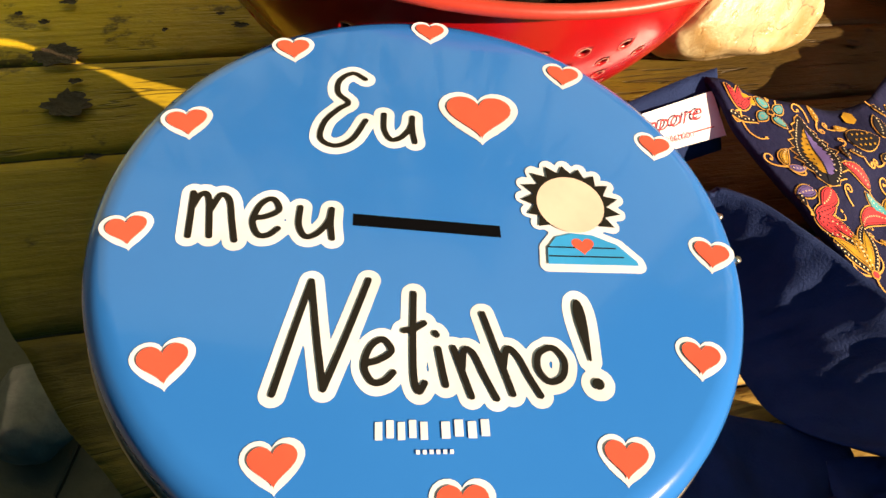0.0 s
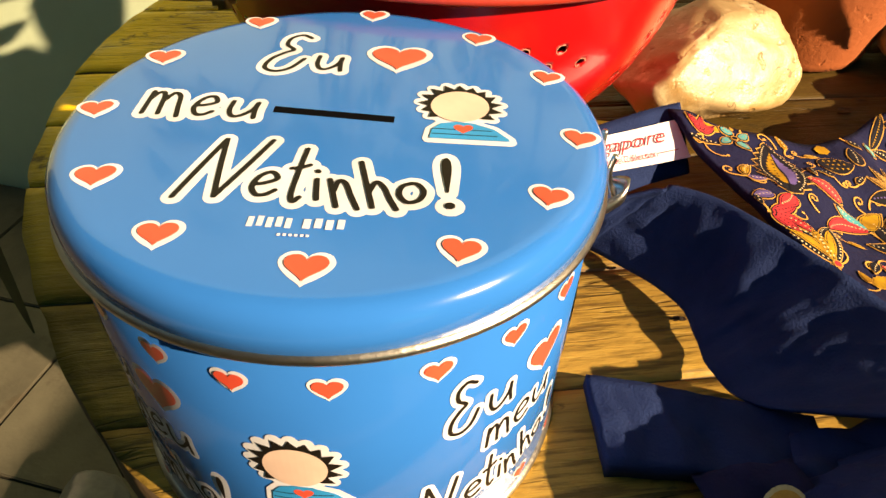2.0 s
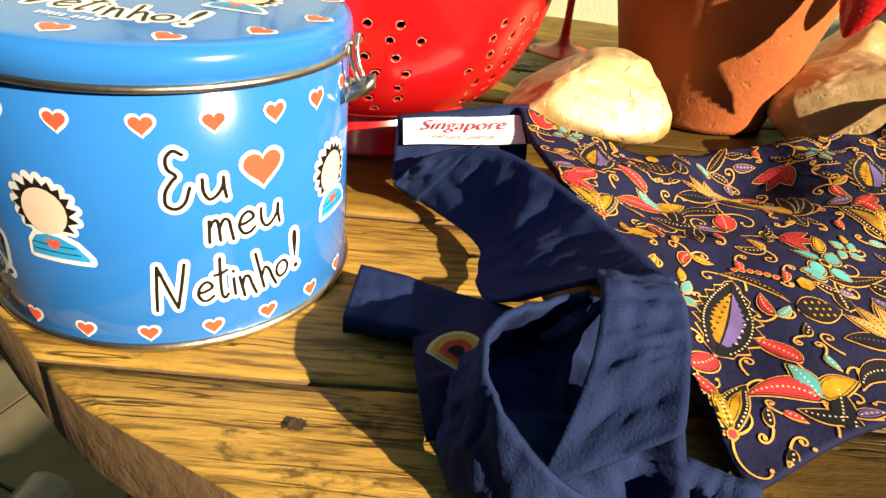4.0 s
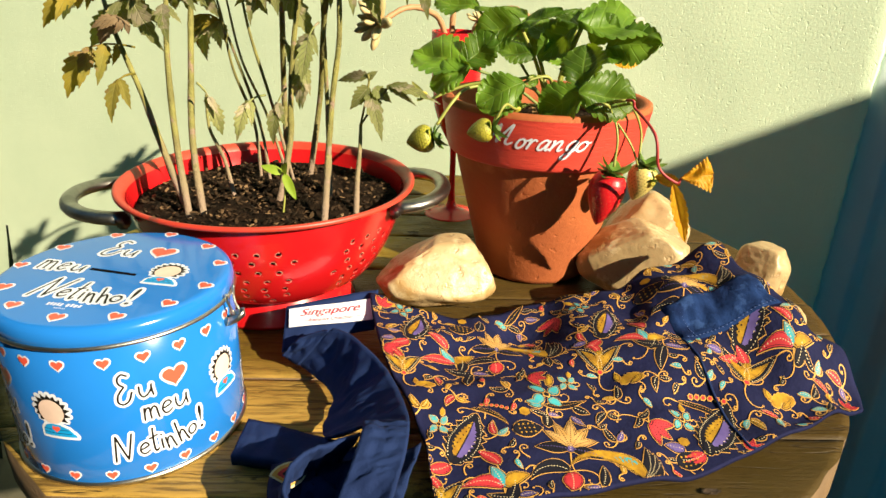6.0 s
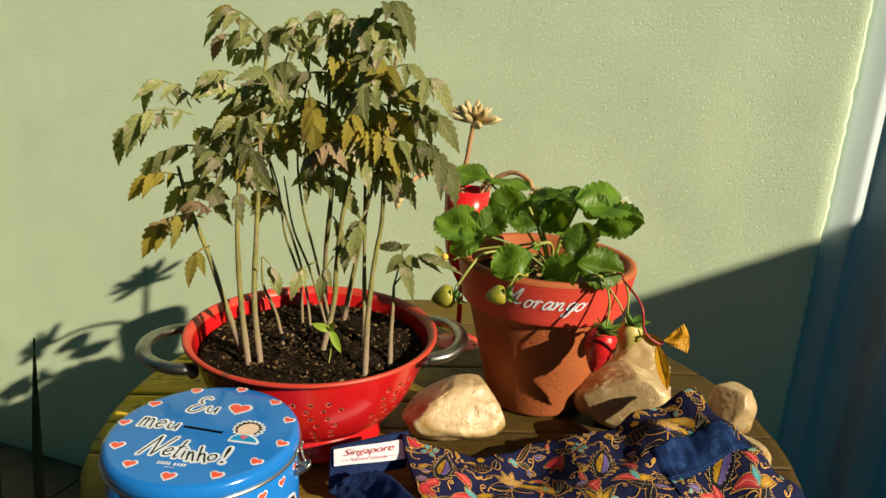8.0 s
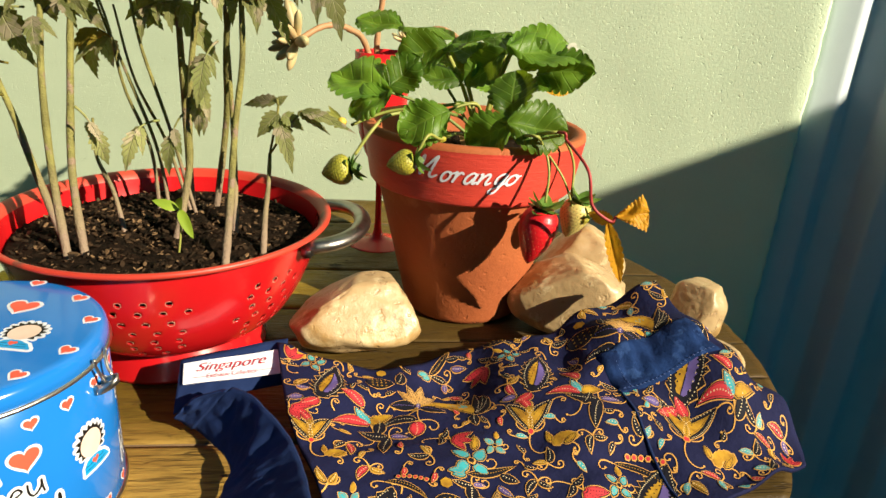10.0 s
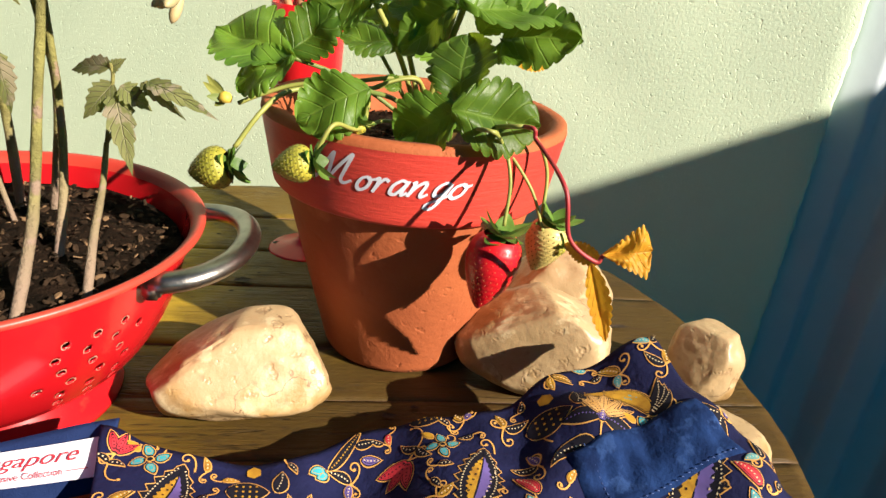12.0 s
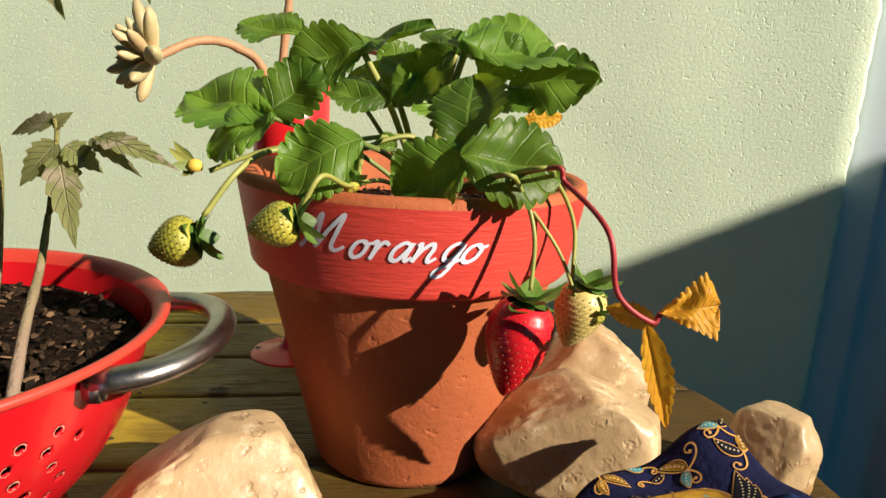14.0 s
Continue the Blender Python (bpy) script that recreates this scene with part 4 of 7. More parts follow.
for rep in range(4):
    mid = -35.8 - 86.0 * rep + 86.0
    white, colours, letters = [], [], []
    for ch, deg, z, w, h, shear in WORDS_SIDE + NAME_SIDE:
        u = radians(deg + 38.0) * R_SIDE
        lines = drawn(ch, u, z, w, h, shear)
        letters += lines
        colours.append(("printed_letter", M["black"], halo(lines, 0.00025 if ch == "!" else 0.00058, 0.0003)))
    white.append(halo(letters, 0.0022))
    def spot(deg, z, w, g):
        u = radians(deg + 38.0) * R_SIDE
        white.append(flat_shape(heart_pts(u, z, w, g)))
        colours.append(("printed_heart", M["heart"], flat_shape(heart_pts(u, z, w))))
    spot(-26.5, 0.0733, 0.0160, 0.0018)
    for top, low in ((-75.2, -78.6), (-55.7, -61.0), (-38.9, -43.6), (-22.1, -26.9), (-6.3, -9.8)):
        spot(top, 0.0940, 0.0078, 0.0012)
        spot(low, 0.0088, 0.0070, 0.0011)
    figure(white, colours, radians(-83.6 + 38) * R_SIDE, 0.0595, 0.0122)
    white = [on_side(b, R_SIDE, mid, 0.00008 + 0.000006 * i) for i, b in enumerate(white)]
    part("white_print", joined(*white), M["white"], body, "white outlines", smooth=False)
    for i, (name, m, b) in enumerate(colours):
        part(name, on_side(b, R_SIDE, mid, 0.00022 + 0.000008 * i), m, body, smooth=False)

# Wire hasp and catch at the side.
hasp = part("hasp", tube(bmesh.new(), curve_pts([(0.0850, -0.0075, 0.1050), (0.0848, -0.0060, 0.0990), (0.0862, -0.0045, 0.0930), (0.0885, -0.0040, 0.0880), (0.0900, 0.0, 0.0862), (0.0885, 0.0040, 0.0880), (0.0862, 0.0045, 0.0930), (0.0848, 0.0060, 0.0990), (0.0850, 0.0075, 0.1050)], 6), 0.0010, 8), M["steel"], tin, "bent steel wire hasp")
bm = bmesh.new()
loop = curve_pts([(0.0815, -0.0050, 0.0840), (0.0850, -0.0055, 0.0835), (0.0920, -0.0040, 0.0868), (0.0945, 0.0, 0.0885), (0.0920, 0.0040, 0.0868), (0.0850, 0.0055, 0.0835), (0.0815, 0.0050, 0.0840)], 8)
rows = [[bm.verts.new(p + Vector((0, 0, dz))) for dz in (-0.0030, 0.0030)] + [bm.verts.new(p * 0.985 + Vector((0, 0, dz))) for dz in (0.0030, -0.0030)] for p in loop]
for a, b in zip(rows, rows[1:]):
    for k in range(4):
        bm.faces.new((a[k], a[(k + 1) % 4], b[(k + 1) % 4], b[k]))
bmesh.ops.recalc_face_normals(bm, faces=bm.faces)
part("catch", bm, M["steel"], hasp)
hasp.matrix_basis = pose(0, 0, 0.0075, 0, 0, 15)
# ---- colander ----
COL = Vector((-0.010, 0.2120, table_z(0.212)))
colander = thing("colander", "red enamel colander with holes, used as a planter", "colander", tuple(COL))
BOWL = [(0.0575, 0.0235), (0.0815, 0.0282), (0.0987, 0.0413), (0.112, 0.0609), (0.1217, 0.0826), (0.128, 0.1044), (0.1313, 0.1185)]


def bowl_at(s):
    """Point of the bowl's profile at s from 0 (foot) to 1 (rim)."""
    pts = curve_pts([(r, 0, z) for r, z in BOWL], 8)
    x = s * (len(pts) - 1)
    i = min(int(x), len(pts) - 2)
    return pts[i].lerp(pts[i + 1], x - i)


NA, NS = 560, 76
prof = [bowl_at(j / NS) for j in range(NS + 1)]
holes = []
for c in range(8):
    mid = radians(-62.5 + 47.0 * c)
    for j, (z, count) in enumerate(((0.0957, 3), (0.0859, 4), (0.0755, 3), (0.0658, 4), (0.0565, 3), (0.0478, 3), (0.0402, 2))):
        near = min(prof, key=lambda p: abs(p.z - z))
        for k in range(count):
            a = mid + (k - (count - 1) / 2) * 0.0175 / near.x + 0.03 * math.sin(j * 1.7)
            holes.append((a, near.x, near.z))
HOLE_R = 0.0023
bm = bmesh.new()
rings = [[(2 * math.pi * i / NA, p.x, p.z) for i in range(NA)] for p in prof]
outer = [[None] * NA for _ in prof]
inner = [[None] * NA for _ in prof]
dead = set()
moved = {}
for a, r, z in holes:
    centre = Vector((r * math.cos(a), r * math.sin(a), z))
    i0 = round(a / (2 * math.pi) * NA)
    for j, p in enumerate(prof):
        if abs(p.z - z) > 0.012 or abs(p.x - r) > 0.014:
            continue
        for di in range(-8, 9):
            i = (i0 + di) % NA
            q = Vector((p.x * math.cos(2 * math.pi * i / NA), p.x * math.sin(2 * math.pi * i / NA), p.z))
            d = (q - centre).length
            if d < HOLE_R * 0.72:
                dead.add((j, i))
            elif d < HOLE_R * 1.35:
                moved[(j, i)] = centre + (q - centre) * (HOLE_R / d)
for j, p in enumerate(prof):
    for i in range(NA):
        a = 2 * math.pi * i / NA
        q = moved.get((j, i), Vector((p.x * math.cos(a), p.x * math.sin(a), p.z)))
        if (j, i) in dead:
            continue
        outer[j][i] = bm.verts.new(q)
        inner[j][i] = bm.verts.new((q.x * 0.991, q.y * 0.991, q.z + 0.0008))
kept = set()
for j in range(NS):
    for i in range(NA):
        k = (i + 1) % NA
        quad = ((j, i), (j, k), (j + 1, k), (j + 1, i))
        if any(q in dead for q in quad):
            continue
        if sum(q in moved for q in quad) == 4 and any(((outer[j][i].co + outer[j + 1][k].co) / 2 - Vector((r * math.cos(a), r * math.sin(a), z))).length < HOLE_R * 0.8 for a, r, z in holes):
            continue
        kept.add((j, i))
        bm.faces.new([outer[a][b] for a, b in quad])
        bm.faces.new([inner[a][b] for a, b in reversed(quad)])
for j, i in list(kept):
    k = (i + 1) % NA
    for other, (p, q) in (((j - 1, i), ((j, i), (j, k))), ((j + 1, i), ((j + 1, k), (j + 1, i))), ((j, (i - 1) % NA), ((j + 1, i), (j, i))), ((j, k), ((j, k), (j + 1, k)))):
        if other not in kept and 0 <= other[0] < NS:
            bm.faces.new((outer[q[0]][q[1]], outer[p[0]][p[1]], inner[p[0]][p[1]], inner[q[0]][q[1]]))
bmesh.ops.delete(bm, geom=[v for v in bm.verts if not v.link_faces], context="VERTS")
bowl = part("bowl", bm, M["red"], colander)
part("bowl_floor", lathe([(0.0, 0.0232), (0.0577, 0.0235)], 96), M["red"], bowl)
# Chipped enamel: pale, uneven rings round the holes.
rnd = random.Random(55)
bm = bmesh.new()
for a, r, z in holes:
    near = min(range(1, NS), key=lambda j: abs(prof[j].z - z))
    slope = (prof[near + 1] - prof[near - 1]).normalized()
    up = Vector((slope.x * math.cos(a), slope.x * math.sin(a), slope.z))
    side_way = Vector((-math.sin(a), math.cos(a), 0))
    outw = side_way.cross(up).normalized()
    base = Vector((r * math.cos(a), r * math.sin(a), z))
    gap_from, gap_to = rnd.uniform(0, 20), rnd.uniform(9, 20)
    a_ring, b_ring = [], []
    for k in range(20):
        w = 2 * math.pi * k / 20
        d = side_way * math.cos(w) + up * math.sin(w)
        a_ring.append(bm.verts.new(base + d * HOLE_R * 0.98 + outw * 0.00025))
        b_ring.append(bm.verts.new(base + d * HOLE_R * rnd.uniform(1.10, 1.34) + outw * 0.00022))
    for k in range(20):
        if (k - gap_from) % 20 < gap_to:
            bm.faces.new((a_ring[k], b_ring[k], b_ring[(k + 1) % 20], a_ring[(k + 1) % 20]))
tagged(part("chipped_enamel", bm, M["chipped"], bowl, "pale chipped enamel round the holes"), kind="stuff")
part("rim", lathe([(0.1305, 0.1180), (0.1327, 0.1228), (0.1366, 0.1258), (0.1394, 0.1265), (0.1411, 0.1252), (0.1409, 0.1229), (0.1390, 0.1216), (0.1347, 0.1208), (0.1315, 0.1185)], 128), M["red_worn"], colander)
part("foot_ring", lathe([(0.0632, 0.0266), (0.069, 0.0152), (0.0776, 0.002), (0.079, 0.0), (0.0805, 0.0), (0.0803, 0.003), (0.0728, 0.0163), (0.0675, 0.0285)], 96), M["red"], colander)
for deg, droop in ((21.0, 0.0), (213.0, 0.008)):
    ang = radians(deg)
    across, outw = Vector((-math.sin(ang), math.cos(ang), 0)), Vector((math.cos(ang), math.sin(ang), 0))
    pts = []
    for k in range(25):
        a = math.pi * k / 24
        pts.append(outw * (0.1245 + (0.045 if deg < 90 else 0.056) * math.sin(a) ** 0.8) + across * (0.054 * math.cos(a)) + Vector((0, 0, 0.1160 + 0.005 * math.sin(a) - droop)))
    bm = tube(bmesh.new(), pts, 0.0076, 14)
    for v in bm.verts:
        v.co.z = 0.1185 - droop + (v.co.z - 0.1185 + droop) * 0.8
    handle = part("handle", bm, M["aluminium"], colander, "dull worn metal loop handle")
    for sgn in (-1, 1):
        p = outw * 0.1245 + across * (0.054 * sgn) + Vector((0, 0, 0.1140 - droop))
        b = slab(-0.004, 0.006, -0.007, 0.007, -0.006, 0.006, 0.002)
        bmesh.ops.transform(b, matrix=Matrix.Translation(p) @ Matrix.Rotation(ang, 4, "Z"), verts=b.verts)
        part("bracket", b, M["aluminium"], handle)

# Soil with a lumpy top and bark chips.
bm = bmesh.new()
rings = []
for j in range(40):
    r = 0.1246 * j / 39
    ring = []
    for i in range(96):
        a = 2 * math.pi * i / 96
        p = Vector((r * math.cos(a), r * math.sin(a), 0))
        z = 0.1115 - 0.0065 * (r / 0.1246) ** 3 + (0.0045 * noise.noise(p * 45) + 0.0035 * noise.noise(p * 140)) * (1 - 0.6 * (r / 0.1246) ** 4)
        ring.append(bm.verts.new((p.x, p.y, z)))
    rings.append(ring)
skirt = [bm.verts.new((0.1210 * math.cos(2 * math.pi * i / 96), 0.1210 * math.sin(2 * math.pi * i / 96), 0.093)) for i in range(96)]
side = [bm.verts.new((0.1110 * math.cos(2 * math.pi * i / 96), 0.1110 * math.sin(2 * math.pi * i / 96), 0.071)) for i in range(96)]
low = [bm.verts.new((0.0900 * math.cos(2 * math.pi * i / 96), 0.0900 * math.sin(2 * math.pi * i / 96), 0.048)) for i in range(96)]
low2 = [bm.verts.new((0.064 * math.cos(2 * math.pi * i / 96), 0.064 * math.sin(2 * math.pi * i / 96), 0.0320)) for i in range(96)]
rings += [skirt, side, low, low2]
for a, b in zip(rings, rings[1:]):
    for i in range(96):
        bm.faces.new((a[i], a[(i + 1) % 96], b[(i + 1) % 96], b[i]))
bm.faces.new(low2)
soil = tagged(part("potting_soil", bm, M["soil"]), "dark crumbly potting soil with bark chips in the colander", "soil", kind="stuff")
soil.location = COL


def chips(name, centre, radius, z, count, parent, seed, hump=0.0):
    rnd = random.Random(seed)
    bm = bmesh.new()
    for _ in range(count):
        r, a = radius * math.sqrt(rnd.random()), rnd.uniform(0, 2 * math.pi)
        s = rnd.uniform(0.0008, 0.0031)
        m = Matrix.Translation((centre[0] + r * math.cos(a), centre[1] + r * math.sin(a), z + rnd.uniform(-0.001, 0.003) - hump * (r / radius) ** 3)) @ Euler((rnd.uniform(-0.7, 0.7), rnd.uniform(-0.7, 0.7), rnd.uniform(0, 6.3))).to_matrix().to_4x4()
        vs = []
        for x, y, zz in ((-1, -0.5, 0), (0.2, -0.7, 0.1), (1.1, -0.2, 0), (0.9, 0.5, 0.15), (-0.2, 0.6, 0), (-1.1, 0.2, 0.1)):
            k = rnd.uniform(0.7, 1.2)
            vs.append(m @ Vector((x * s * k, y * s * k, zz * s)))
        top = [bm.verts.new(v) for v in vs]
        bot = [bm.verts.new(m @ (m.inverted() @ v - Vector((0, 0, 0.28 * s)))) for v in vs]
        bm.faces.new(top)
        for i in range(6):
            bm.faces.new((top[i], bot[i], bot[(i + 1) % 6], top[(i + 1) % 6]))
    ob = part(name, bm, M["chip"], parent, "brown bark chips and bits", smooth=False)
    tagged(ob, kind="stuff")


chips("bark_chips", (0, 0), 0.121, 0.1120, 1700, soil, 4, 0.0065)

# ---- clay pot ----
POT = Vector((0.2185, 0.393, 0.0))
pot = thing("plant_pot", "terracotta plant pot with a red painted band and white lettering", "plant pot", tuple(POT))
part("pot_body", lathe([(0.0, 0.0), (0.056, 0.0), (0.0605, 0.002), (0.062, 0.006), (0.0950, 0.138), (0.096, 0.150)], 96), M["clay"], pot)
pot_band = part("pot_band", lathe([(0.0945, 0.1395), (0.1015, 0.1395), (0.1028, 0.1412), (0.1032, 0.143), (0.1102, 0.186), (0.1108, 0.190)], 128), M["clay_paint"], pot, "red brushed paint band")
part("pot_lip", lathe([(0.1108, 0.190), (0.1100, 0.1942), (0.1075, 0.1955), (0.1000, 0.1945), (0.0975, 0.190), (0.094, 0.15)], 96), M["clay"], pot)
slope = (0.1102 - 0.1032) / 0.043
WORD = [("M", 0.0015, 0.0250, 0.0205, 0.0040), ("o", 0.0285, 0.0098, 0.0105, -0.0030), ("r", 0.0395, 0.0092, 0.0105, -0.0030), ("a", 0.0495, 0.0106, 0.0105, -0.0030),
        ("n", 0.0615, 0.0116, 0.0105, -0.0030), ("g", 0.0740, 0.0110, 0.0185, -0.0070), ("o", 0.0862, 0.0112, 0.0105, -0.0030)]
SCRIPT = {"M": [(-0.02, 0.10), (0.06, 0.03), (0.20, 0.45), (0.36, 0.96), (0.38, 0.50), (0.40, 0.08), (0.60, 0.55), (0.84, 1.0), (0.80, 0.55), (0.76, 0.14), (0.88, 0.03), (1.05, 0.16)],
          "o": [(0.62, 0.96), (0.24, 0.78), (0.10, 0.30), (0.34, 0.02), (0.72, 0.22), (0.84, 0.68), (0.60, 0.95), (0.80, 0.78), (1.10, 0.86)],
          "r": [(-0.05, 0.80), (0.18, 0.96), (0.22, 0.55), (0.12, 0.03), (0.30, 0.60), (0.58, 0.95), (0.90, 0.80)],
          "a": [(0.86, 0.86), (0.52, 0.98), (0.16, 0.62), (0.14, 0.14), (0.44, 0.05), (0.74, 0.50), (0.90, 0.96), (0.80, 0.34), (0.86, 0.04), (1.10, 0.24)],
          "n": [(0.02, 0.86), (0.16, 0.95), (0.14, 0.45), (0.06, 0.02), (0.26, 0.60), (0.60, 0.97), (0.76, 0.76), (0.68, 0.26), (0.78, 0.03), (1.05, 0.24)],
          "g": [(0.86, 0.95), (0.52, 1.0), (0.20, 0.82), (0.20, 0.56), (0.50, 0.52), (0.80, 0.80), (0.88, 0.97), (0.72, 0.42), (0.46, 0.06), (0.10, 0.02), (0.06, 0.18), (0.50, 0.36), (1.10, 0.56)]}
for i, (ch, u, w, h, dz) in enumerate(WORD):
    bm = pen(0.0, 0.0, w, h, SCRIPT[ch], 0.0025 if ch == "M" else 0.0023)
    for p in bm.verts:
        p.co = (p.co.x + 0.38 * p.co.y + u + w / 2, p.co.y + 0.1705 + dz, 0)
    on_side(bm, 0.1072, -107.0, 0.0006 + 0.00006 * i, slope, 0.1680, 0.0025)
    part("painted_letter", bm, M["white"], pot_band, smooth=False)
# ---- stones ----
def stone(label, at, size, turn, seed, cuts=(), lean=0.0, subdiv=5):
    """A rounded stone, cut by flat broken faces (normal, distance in half-sizes), standing on its lowest side."""
    bm = bmesh.new()
    bmesh.ops.create_icosphere(bm, subdivisions=subdiv, radius=1.0)
    for v in bm.verts:
        d = v.co.normalized()
        k = 1 + 0.10 * noise.noise(d * 1.1 + Vector((seed, 0, 0))) + 0.07 * noise.noise(d * 2.4 + Vector((0, seed, 0)))
        c = Vector([math.copysign(abs(x) ** 0.85, x) for x in d]) * k
        for nx, ny, nz, dist in cuts:
            n = Vector((nx, ny, nz)).normalized()
            over = c.dot(n) - dist
            if over > 0:
                c -= n * over * 0.80
        c += d * (0.020 * noise.noise(d * 5 + Vector((0, 0, seed))) + 0.009 * noise.noise(d * 13 + Vector((seed, 0, 1))))
        v.co = Vector((c.x * size[0], c.y * size[1], c.z * size[2]))
    bmesh.ops.transform(bm, matrix=Matrix.Rotation(radians(lean), 4, "Y"), verts=bm.verts)
    low = min(v.co.z for v in bm.verts) + 0.06 * size[2]
    for v in bm.verts:
        v.co.z = max(0.0, v.co.z - low)
    ob = part("stone", bm, M["stone"])
    ob.matrix_basis = pose(*at, 0, 0, turn)
    return tagged(ob, label, "stone", "stones round the pot")


stone("large cream quartz stone lying beside the pot", (0.148, 0.262, 0), (0.062, 0.040, 0.035), 27, 3.1, ((0.2, -0.9, 0.55, 0.62), (-0.75, 0.1, 0.65, 0.55), (0.9, 0.1, 0.25, 0.78), (0, 0, 1, 0.88)))
stone("cream quartz stone with flat broken faces", (0.333, 0.366, 0), (0.060, 0.035, 0.042), 0, 8.4, ((-0.1, -0.95, 0.25, 0.72), (0.45, 0.1, 0.85, 0.76), (-0.62, -0.15, 0.75, 0.56), (0.95, -0.1, 0.1, 0.90)))
stone("smooth pale rounded stone behind another stone", (0.338, 0.432, 0), (0.047, 0.034, 0.048), 10, 1.7, ((0.6, 0.0, 0.8, 0.84), (-0.75, 0, 0.65, 0.66)))
stone("cream pitted stone at the table edge", (0.463, 0.405, 0), (0.028, 0.026, 0.032), 40, 5.2, ((-0.8, -0.3, 0.5, 0.68), (0.9, 0.0, 0.25, 0.72), (0, 0, 1, 0.9)))
stone("pale flat stone under the apron edge", (0.455, 0.318, 0), (0.030, 0.045, 0.022), 60, 6.3, ((0, 0, 1, 0.8),))
g = stone("grey weathered stone on the ground", (-0.445, 0.15, FLOOR_Z), (0.055, 0.06, 0.045), 15, 2.2, ((0, 0.2, 1, 0.75), (-0.7, 0, 0.5, 0.7)))
g.data.materials[0] = M["pebble"]

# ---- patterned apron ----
# Cloth places and heights, fitted to the camera's view.
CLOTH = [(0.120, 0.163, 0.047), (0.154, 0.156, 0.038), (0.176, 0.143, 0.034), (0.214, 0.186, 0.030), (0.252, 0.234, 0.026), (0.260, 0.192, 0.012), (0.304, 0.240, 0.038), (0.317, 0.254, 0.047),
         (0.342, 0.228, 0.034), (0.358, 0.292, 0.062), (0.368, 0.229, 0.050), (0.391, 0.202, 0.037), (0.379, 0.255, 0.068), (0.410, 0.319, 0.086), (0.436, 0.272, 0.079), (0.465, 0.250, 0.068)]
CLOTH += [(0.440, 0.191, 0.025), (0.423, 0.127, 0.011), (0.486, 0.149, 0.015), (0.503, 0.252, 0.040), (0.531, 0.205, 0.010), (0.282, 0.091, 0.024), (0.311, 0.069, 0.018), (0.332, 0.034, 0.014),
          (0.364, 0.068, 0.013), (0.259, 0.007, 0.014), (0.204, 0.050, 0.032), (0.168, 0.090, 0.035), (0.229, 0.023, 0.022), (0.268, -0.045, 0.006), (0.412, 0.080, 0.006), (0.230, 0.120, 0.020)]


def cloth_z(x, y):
    """Cloth height, interpolated between the CLOTH points, plus ripples."""
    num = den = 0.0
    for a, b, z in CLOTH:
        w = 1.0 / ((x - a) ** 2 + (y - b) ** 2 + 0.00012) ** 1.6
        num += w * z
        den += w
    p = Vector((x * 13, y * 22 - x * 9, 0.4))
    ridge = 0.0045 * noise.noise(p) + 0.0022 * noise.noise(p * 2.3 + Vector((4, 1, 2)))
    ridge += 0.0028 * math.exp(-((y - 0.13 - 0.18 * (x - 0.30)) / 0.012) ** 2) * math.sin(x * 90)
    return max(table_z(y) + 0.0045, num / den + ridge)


EDGE_LEFT = curve_pts([(0.120, 0.163, 0), (0.166, 0.092, 0), (0.204, 0.050, 0), (0.229, 0.023, 0), (0.247, -0.008, 0), (0.268, -0.045, 0)], 10)
EDGE_RIGHT = curve_pts([(0.410, 0.319, 0), (0.440, 0.282, 0), (0.470, 0.262, 0), (0.503, 0.250, 0), (0.529, 0.222, 0), (0.531, 0.203, 0)], 10)
EDGE_BACK = curve_pts([(0.120, 0.163, 0), (0.165, 0.168, 0), (0.214, 0.190, 0), (0.252, 0.236, 0), (0.317, 0.257, 0), (0.358, 0.293, 0), (0.410, 0.319, 0)], 10)
EDGE_FRONT = curve_pts([(0.268, -0.045, 0), (0.304, -0.004, 0), (0.347, 0.027, 0), (0.376, 0.052, 0), (0.412, 0.080, 0), (0.465, 0.131, 0), (0.531, 0.203, 0)], 10)


def along(pts, t):
    x = min(max(t, 0.0), 1.0) * (len(pts) - 1)
    i = min(int(x), len(pts) - 2)
    return pts[i].lerp(pts[i + 1], x - i)


def cloth_xy(u, v):
    """Plan place on the apron: u from its neck side to its hem, v from back to front."""
    b, f, l, r = along(EDGE_BACK, u), along(EDGE_FRONT, u), along(EDGE_LEFT, v), along(EDGE_RIGHT, v)
    c = EDGE_BACK[0] * (1 - u) * (1 - v) + EDGE_BACK[-1] * u * (1 - v) + EDGE_FRONT[0] * (1 - u) * v + EDGE_FRONT[-1] * u * v
    return b * (1 - v) + f * v + l * (1 - u) + r * u - c


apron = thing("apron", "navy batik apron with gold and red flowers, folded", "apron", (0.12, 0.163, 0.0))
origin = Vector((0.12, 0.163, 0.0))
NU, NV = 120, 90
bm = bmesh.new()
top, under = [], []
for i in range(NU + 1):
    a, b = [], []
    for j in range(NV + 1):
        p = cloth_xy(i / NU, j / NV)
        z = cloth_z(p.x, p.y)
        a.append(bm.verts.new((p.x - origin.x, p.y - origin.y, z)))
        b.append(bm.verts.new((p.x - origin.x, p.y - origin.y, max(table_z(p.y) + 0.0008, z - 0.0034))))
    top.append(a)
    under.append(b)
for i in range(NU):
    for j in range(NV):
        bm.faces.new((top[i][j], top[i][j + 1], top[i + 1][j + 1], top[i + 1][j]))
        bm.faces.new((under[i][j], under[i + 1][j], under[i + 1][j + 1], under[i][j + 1]))
